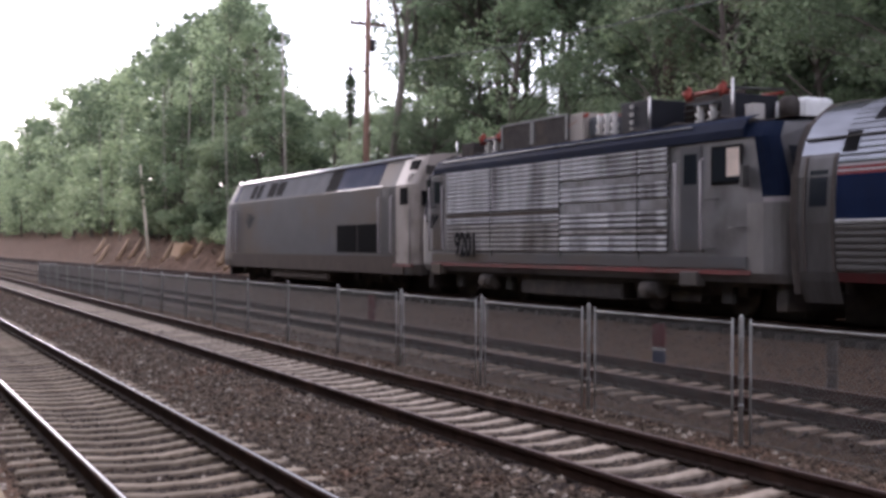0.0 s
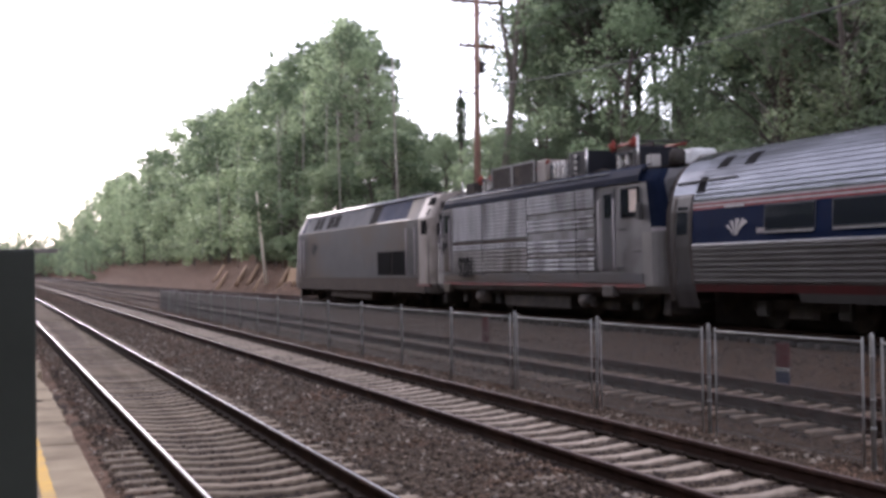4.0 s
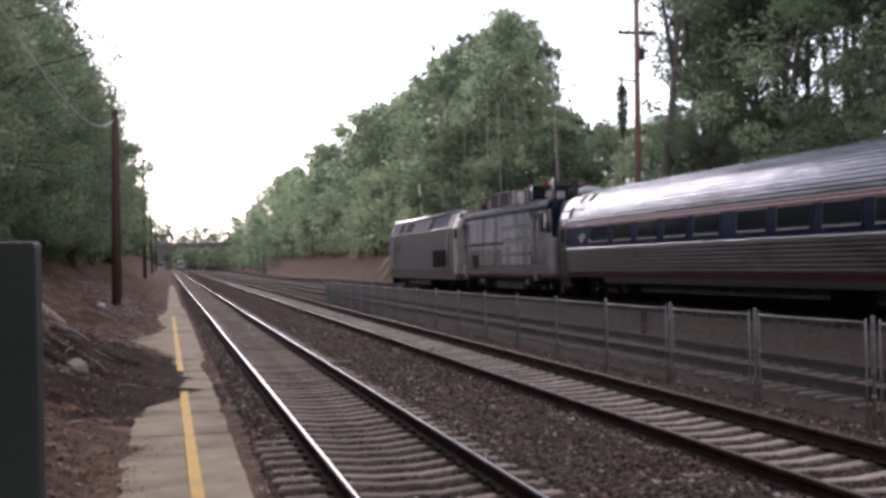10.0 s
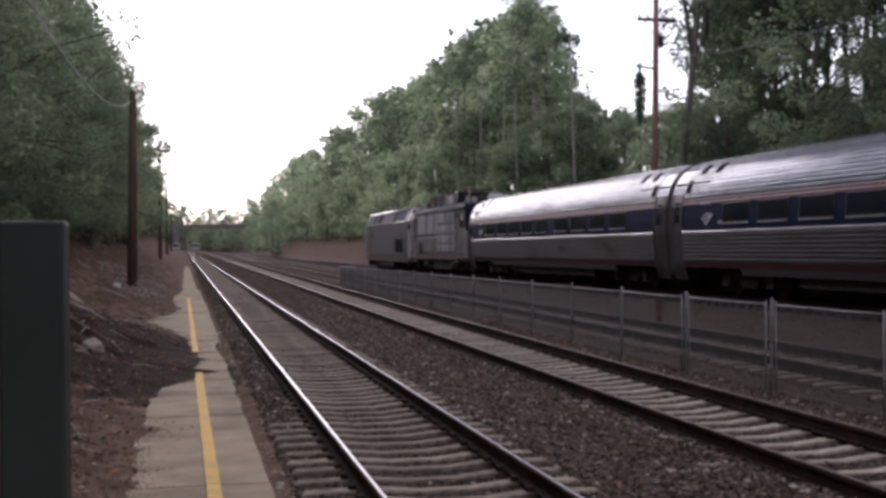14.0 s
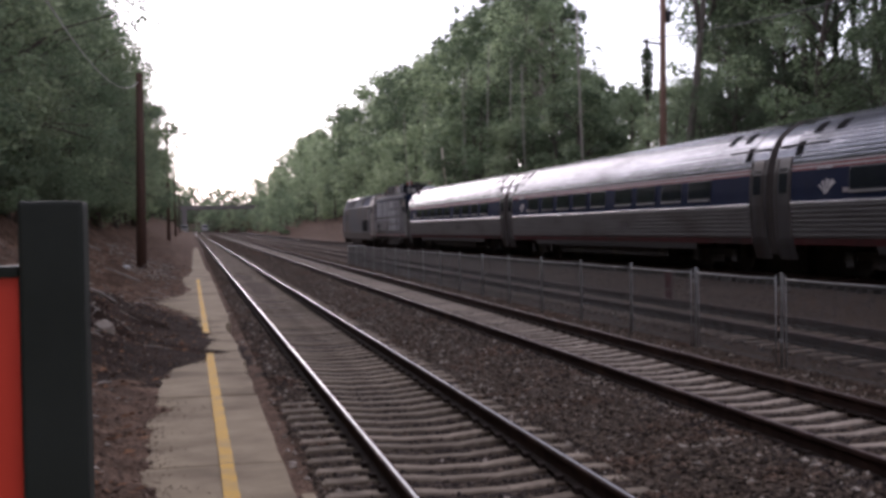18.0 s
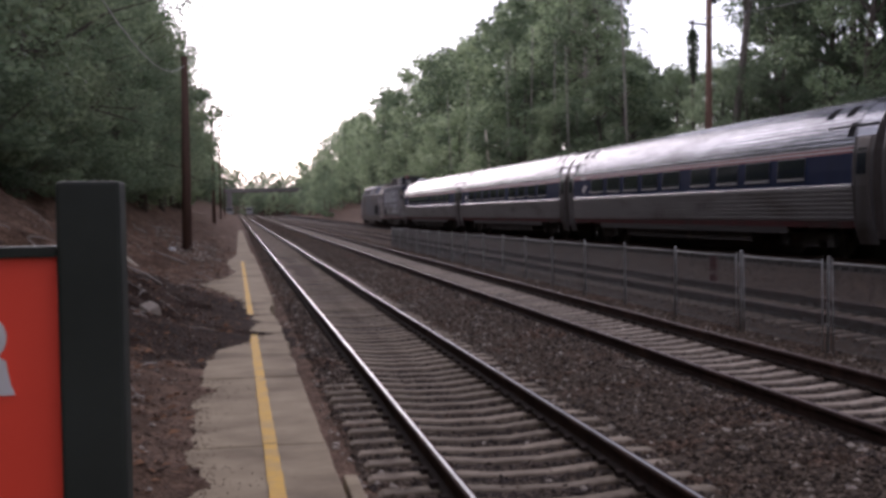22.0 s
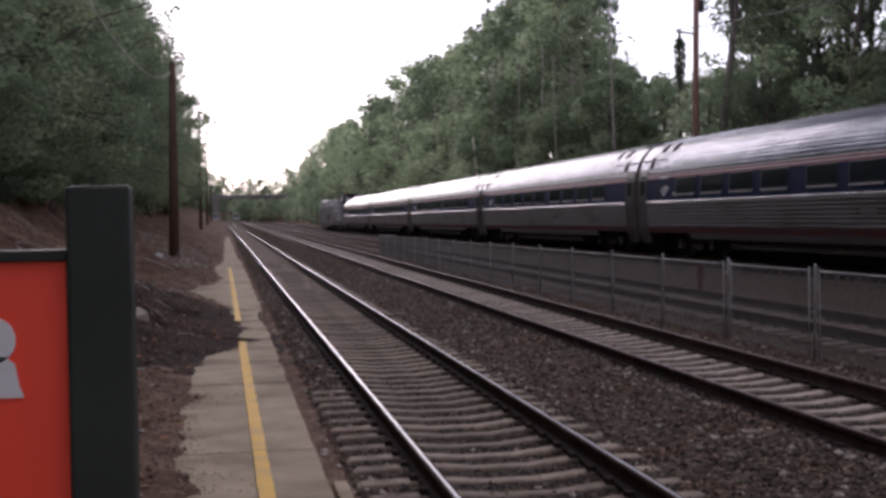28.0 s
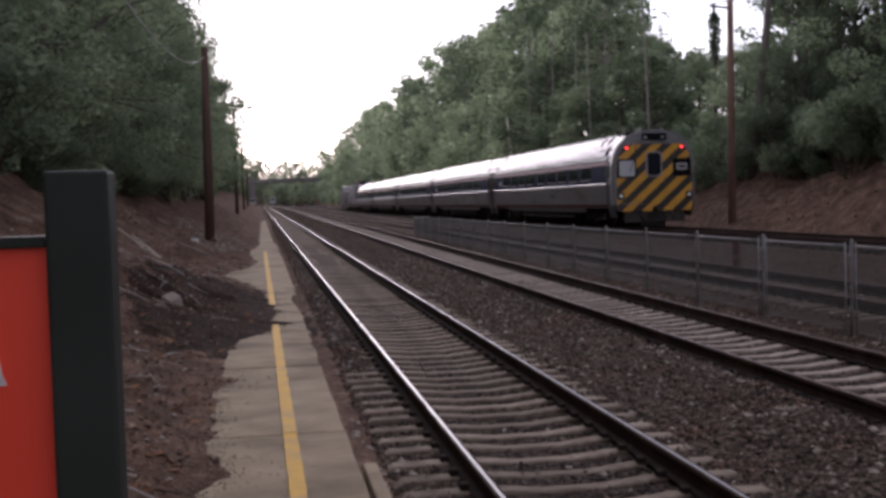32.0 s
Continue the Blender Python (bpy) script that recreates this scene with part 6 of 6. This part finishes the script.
        put(rng.choice(fine_shrubs if 14 < y < 70 else shrubs), rng.uniform(-6.3, -4.7), y, rng.uniform(0.6, 1.1))
    y = 112.0
    while y < 330:
        y += rng.uniform(6, 11)
        h = rng.uniform(9, 12.5)
        put_far(rng.choice(small), rng.uniform(-8, -6), y, h / 10)
        put_far(rng.choice(small), rng.uniform(-14, -10), y, h / 9)
    # extra rows, mostly hidden, added to darken what the coaches mirror
    y = 96.0
    while y < 330:
        y += rng.uniform(3.5, 5.5)
        put_far(rng.choice(tall), rng.uniform(-20, -12), y, rng.uniform(0.62, 0.78))
        put_far(rng.choice(small), rng.uniform(-9, -6.5), y, rng.uniform(0.8, 1.05))
    # woods that close the view along the line
    for k in range(300):
        put_far(rng.choice(small), -70 + (k % 100) * 1.7 + rng.uniform(-1.5, 1.5), 396 + 28 * (k // 100) + rng.uniform(0, 20), rng.uniform(0.55, 0.8) + 0.12 * (k // 100))
    for k in range(9):
        put_far(rng.choice(small), 20 + rng.uniform(0, 3), 255 + k * 17, rng.uniform(0.7, 1.1))
    # deeper woods behind the far bank
    deep = random.Random(99)
    for k in range(44):
        x, y = deep.uniform(43, 54), -6 + 3.1 * k
        b = math.degrees(math.atan2(x, max(y, 0.1)))
        lim = math.tan(radians(min(lerp(b + q, SKYLINE) for q in (-2.5, 0, 2.5)))) * math.hypot(x, y) + 2 - ground_z(x, y)
        s = max(3.0, min(22, lim * 0.93)) / 20.0
        far.append((tall[k % 5], x, y, ground_z(x, y) - 0.3, max(s, 0.6), s, deep.uniform(0, 6.28)))
    # dark close trees placed to fill and frame a sky gap in the camera's view
    thick = random.Random(41)
    for x, y, h in ((27.0, 54.5, 17), (27.6, 52.0, 18), (30.9, 44.6, 18), (33, 47.5, 19), (34.4, 52.6, 19), (29.4, 55.6, 18), (36.5, 49, 20), (36, 45, 20), (30.5, 38, 18), (35, 38, 20), (28, 33, 16), (33, 30, 19), (29, 26, 17), (38, 41, 21), (38, 33, 21), (31, 21, 18), (36, 24, 20)):
        m = Matrix.Translation((x, y, ground_z(x, y) - 0.2)) @ Matrix.Rotation(thick.uniform(0, 6.28), 4, "Z")
        ob = copy_thing(dense, m)
        w = 0.5 if 42 < y and x < 35 else 0.7 if 42 < y else h / 20
        ob.scale = (w, w, h / 20)
    # high crowns set to close the gap from above in the camera's view
    for x, y, a in ((31.9, 50.6, 130), (30.8, 55, 40), (34.0, 52, 250), (32.6, 56, 310), (29.4, 47.5, 200), (35.2, 58.5, 75)):
        copy_thing(high, pose(x, y, ground_z(x, y) - 0.2, 0, 0, a))
    # unseen tall woods up the near bank, added to darken the coaches' reflections
    y = -44.0
    while y < 34:
        y += rng.uniform(3.0, 4.6)
        for xa, xb in ((-12, -9), (-18, -14), (-25, -20)):
            put_far(rng.choice(tall), rng.uniform(xa, xb) - max(0, y - 20) * 0.15, y, rng.uniform(0.8, 1.05))
    # unseen trees behind the camera, kept low to let sky light in
    for k in range(14):
        put_far(rng.choice(tall), -40 + k * 6.0, -62 + rng.uniform(-6, 6), rng.uniform(0.3, 0.45))
    rs = np.random.RandomState(77)
    for q in ("leaf_a", "leaf_b", "leaf_c"):
        vs, stems = [], bmesh.new()
        for v, x, y, z, s, sz, a in far:
            crown = [o for o in v.children if o.name.startswith("crown")][0].data
            if crown.materials[0] is not M[q]:
                continue
            co = np.zeros(len(crown.vertices) * 3)
            crown.vertices.foreach_get("co", co)
            quads = co.reshape(-1, 4, 3)
            quads = quads[rs.permutation(len(quads))[:len(quads) // 4]]
            mid = quads.mean(1, keepdims=True)
            quads = mid + (quads - mid) * 1.8
            ca, sa = math.cos(a), math.sin(a)
            vs.append(np.stack([(quads[..., 0] * ca - quads[..., 1] * sa) * s + x, (quads[..., 0] * sa + quads[..., 1] * ca) * s + y, quads[..., 2] * sz + z], -1).reshape(-1, 3))
            h = max(0.8, float(quads[..., 2].max()) * sz)
            tube(stems, [(x, y, z - 0.3), (x, y, z + h * 0.8)], [0.012 * h + 0.06, 0.05], 5)
        allv = np.concatenate(vs)
        wd = part("distant_woods", (allv.tolist(), [], np.arange(len(allv)).reshape(-1, 4).tolist()), M[q])
        tagged(wd, "distant green woods lining the railway cutting", "woods", kind="stuff")
        tagged(part("distant_trunks", stems, M["bark"], wd), kind="stuff")


def bare_trunk(x, y, h, r, dx, material, label, fork=False, dy=0.0):
    g = ground_z(x, y)
    t = empty("dead_trunk", label, "tree trunk", "bare trunks in the woods")
    t.matrix_basis = pose(x, y, g - 0.3)
    part("trunk", T([(0, 0, 0), (dx * 0.45, dy * 0.4, h * 0.4), (dx * 0.8, 0.1 + dy * 0.75, h * 0.75), (dx, dy, h)], [r, r * 0.85, r * 0.65, r * 0.4], 8), material, t)
    if fork:
        part("limb", T([(dx * 0.55, 0, h * 0.5), (dx * 0.3, 0.2, h * 0.72), (dx * 0.4, 0.2, h)], [r * 0.6, r * 0.45, r * 0.2], 7), material, t)
        part("limb", T([(dx * 0.8, 0, h * 0.72), (dx * 1.5, -0.2, h * 0.9), (dx * 1.7, -0.2, h * 1.05)], [r * 0.5, r * 0.35, r * 0.15], 7), material, t)
    return t


def make_snags():
    bare_trunk(21.0, 95.6, 7.9, 0.16, -0.1, M["bleached"], "pale leaning snag on the brow of the bank", dy=2.9)
    bare_trunk(22.9, 67.5, 13.2, 0.085, -0.35, M["pale_bark"], "tall pale bare trunk at the edge of the woods")
    fk = bare_trunk(22.6, 52.6, 17, 0.2, 1.9, M["grey_bark"], "forked grey leaning trunk at the edge of the woods", True)
    part("limb", T([(1.05, 0.1, 8.6), (1.75, 0.0, 9.9), (1.7, 0.1, 11.6), (2.1, 0.1, 13.0)], [0.12, 0.1, 0.07, 0.03], 7), M["grey_bark"], fk)
    part("limb", T([(1.3, 0.1, 10.6), (0.7, 0.2, 11.5), (-0.2, 0.2, 12.0)], [0.07, 0.05, 0.02], 6), M["grey_bark"], fk)
    rk = random.Random(15)
    cs = [(rk.uniform(1.5, 3.2), rk.uniform(-0.9, 0.9), rk.uniform(10.4, 17)) for k in range(20)] + [(rk.uniform(-1.6, 0.4), rk.uniform(-0.6, 0.6), rk.uniform(11.7, 13.4)) for k in range(7)]
    v, f = leaf_cloud(np.random.RandomState(8), np.array(cs), np.array([rk.uniform(0.5, 1.0) for q in cs]), 55, 0.1)
    part("crown", (v.tolist(), [], f.tolist()), M["leaf_b"], fk, "sparse leafy sprays")
    bare_trunk(25.3, 33.9, 17, 0.27, 0.5, M["brown_bark"], "thick brown trunk of a close pair in dark woods")
    bare_trunk(25.9, 33.9, 17, 0.24, 0.9, M["brown_bark"], "brown trunk of a close pair in dark woods")
    for x, y, h, d in ((23.2, 93, 14, 0.5), (22.7, 97, 13, -0.3), (23.0, 101, 14, 0.8), (22.9, 80, 11, -0.2), (23.3, 86, 12, 0.3), (23.1, 118, 13, 0.2), (23.4, 128, 12, -0.4)):
        bare_trunk(x, y, h, 0.065, d, M["pale_bark"], "slender pale trunk among the trees")
    g = ground_z(27.5, 69)
    iv = empty("ivy_pole", "slim dead pole with a clump of ivy round its top", "tree trunk", "bare trunks in the woods")
    iv.matrix_basis = pose(27.5, 69, g)
    h = 12.9 - g
    part("trunk", T([(0, 0, -0.3), (0, 0, h)], [0.16, 0.09], 8), M["bark"], iv)
    rs = np.random.RandomState(5)
    v, f = leaf_cloud(rs, np.array([(0, 0, h - 0.7 - 0.3 * k) for k in range(9)]), np.array([0.25, 0.35, 0.4, 0.42, 0.42, 0.4, 0.38, 0.35, 0.3]), 70, 0.13)
    part("ivy", (v.tolist(), [], f.tolist()), M["leaf_b"], iv)
    # fresh clay face, fallen logs
    x, y = 20.9, 88.0
    bm = B(-0.5, 0.5, -1.5, 1.5, 0, 2.1, bevel=0.25)
    ck = part("clay_face", bm, M["clay"])
    tagged(ck, "fresh tan clay face cut into the bank", "earth bank", kind="structure")
    ck.matrix_basis = pose(x + 0.4, y, ground_z(x, y) - 0.9, 0, 18, 0)
    rng = random.Random(6)
    for k in range(11):
        yy = 66 + k * 5.2 + rng.uniform(-1.5, 1.5)
        xx = rng.uniform(20.2, 21.8)
        lg = part("fallen_log", T([(0, 0, 0.05), (0.9, 1.4, 1.05), (1.5, 2.6, 1.75)], [0.2, 0.17, 0.1], 8), M["log_tan"])
        tagged(lg, "bare fallen log lying on the earth bank", "log", "fallen logs")
        lg.matrix_basis = pose(xx - 0.4, yy, ground_z(xx - 0.4, yy))
    for k in range(9):
        yy, xx = 8 + k * 5 + rng.uniform(-2, 2), rng.uniform(-3.2, -1.2)
        br = part("fallen_branch", T([(0, 0, 0.03), (0.5, 0.3, 0.12), (1.0, 0.3, 0.2)], [0.03, 0.025, 0.01], 6), M["pale_bark"])
        tagged(br, "dry fallen branch on the earth bank", "branch", "fallen branches")
        br.matrix_basis = pose(xx, yy, ground_z(xx, yy), 0, -15, rng.uniform(0, 360))
    for a, b, r in (((-2.15, 27.0), (-3.25, 29.7), 0.035), ((-1.9, 26.2), (-3.0, 30.5), 0.03)):
        za, zb = ground_z(*a), ground_z(*b)
        br = part("leaning_stick", T([(*a, za), ((a[0] + b[0]) / 2, (a[1] + b[1]) / 2, (za + zb) / 2 + 0.22), (*b, zb + 0.4)], [r, r * 0.9, r * 0.6], 6), M["bleached"])
        tagged(br, "long bleached stick lying up the earth bank", "branch", "fallen branches")
    rs = np.random.RandomState(12)
    bm = bmesh.new()
    for k in range(260):
        xx, yy, a, q = rs.uniform(-4.0, -0.5), 6 + 46 * rs.uniform() ** 1.5, rs.uniform(0, 6.28), rs.uniform(0.1, 0.45)
        z = ground_z(xx, yy)
        ex, ey = xx + q * math.cos(a), yy + q * math.sin(a)
        tube(bm, [(xx, yy, z + 0.012), ((xx + ex) / 2 + rs.uniform(-0.04, 0.04), (yy + ey) / 2, (z + ground_z(ex, ey)) / 2 + 0.03), (ex, ey, ground_z(ex, ey) + 0.015)], [0.011, 0.009, 0.005], 4)
    tagged(part("twigs", bm, M["pale_bark"]), "dry twigs strewn over the earth bank", "twigs", kind="stuff")
    rs = np.random.RandomState(27)
    vs = []
    for k in range(5200):
        yy = 5 + 50 * rs.uniform() ** 1.8
        xx = spill_edge(yy) - 3.6 * rs.uniform() ** 0.8 - 0.02
        if rs.uniform() > 0.25 + 0.9 * max(0.0, noise.noise((xx * 0.9, yy * 0.5, 11)) + 0.25):
            continue
        z = ground_z(xx, yy) + 0.012
        a, q, w = rs.uniform(0, 6.28), rs.uniform(0.03, 0.075), rs.uniform(0.018, 0.035)
        ca, sa, t1, t2 = math.cos(a), math.sin(a), rs.uniform(0, 0.03), rs.uniform(0, 0.025)
        vs += [(xx - q * ca, yy - q * sa, z), (xx - w * sa, yy + w * ca, z + t1), (xx + q * ca, yy + q * sa, z + t2), (xx + w * sa, yy - w * ca, z)]
    tagged(part("leaf_litter", (vs, [], [tuple(range(o, o + 4)) for o in range(0, len(vs), 4)]), M["litter_leaf"]), "dead reddish-brown leaves strewn over the earth bank", "leaves", kind="stuff")
    x, y = -1.2, 18.2
    bl = B(-0.1, 0.1, -0.15, 0.15, -0.1, 0.17, bevel=0.03)
    st = part("stone_block", bl, M["pale_stone"])
    tagged(st, "pale broken concrete block on the earth bank", "stone")
    st.matrix_basis = pose(x, y, ground_z(x, y), 14, -18, 25)
    x, y = -2.0, 40.0
    st = part("rubbish_bag", B(-0.12, 0.12, -0.1, 0.1, -0.02, 0.14, bevel=0.05), M["white_paint"])
    tagged(st, "small white scrap of litter on the bank", "litter")
    st.matrix_basis = pose(x, y, ground_z(x, y), 0, 0, 20)


def make_far():
    """Road bridge across the line and what shows under it."""
    br = empty("road_bridge", "distant weathered road bridge over the tracks with a railing", "bridge")
    br.matrix_basis = pose(8, 385, 0)
    part("deck", B(-46, 46, -3, 3, 7.2, 8.4, bevel=0.1), M["bridge"], br)
    for x in (-9.5, 13.5):
        part("pier", B(x - 0.8, x + 0.8, -2.6, 2.6, -0.5, 7.2, bevel=0.1), M["bridge"], br)
    for x in (-46, 26):
        part("abutment", B(x, x + 20, -3, 3, -0.5, 7.2, bevel=0.2), M["bridge"], br)
    rl = part("railing", B(-46, 46, -3.05, -2.95, 9.4, 9.5), M["bridge"], br)
    for k in range(24):
        x = -45 + k * 3.9
        part("baluster", B(x - 0.06, x + 0.06, -3.05, -2.95, 8.4, 9.4), M["bridge"], rl)
    for x, w in ((2.2, 2.0), (7.75, 1.8)):
        v = empty("parked_van", "small white van parked far down the line", "van", "distant vans")
        v.matrix_basis = pose(x - 3.5, 345, 0.2)
        part("body", B(-w / 2, w / 2, -2.3, 2.3, 0.4, 2.3, bevel=0.2), M["van_white"], v)
        part("windscreen", B(-w / 2 + 0.15, w / 2 - 0.15, -2.32, -2.28, 1.35, 2.05), M["glass"], v)
        for sx in (-1, 1):
            for sy in (-1.5, 1.5):
                part("wheel", T([(sx * w / 2 - 0.1, sy, 0.35), (sx * w / 2 + 0.1, sy, 0.35)], 0.35, 12), M["black"], v)


make_fence()
make_sign()
make_markers()
make_poles()
make_snags()
make_far()
make_woods()
make_stones()
make_tracks()


# ---- what moves ----
def motions():
    X, Z = TRACKS[3]
    for thing, off in zip(TRAIN, OFFSET):
        dx = SHIFT if thing in TRAIN[2:] else 0.0
        walk(thing, [(t, pose(X + dx, train_y(t) + off, Z - 0.005 * (train_y(t) + off - 22), -0.2865)) for t in [0.5 * k for k in range(65)]])


motions()
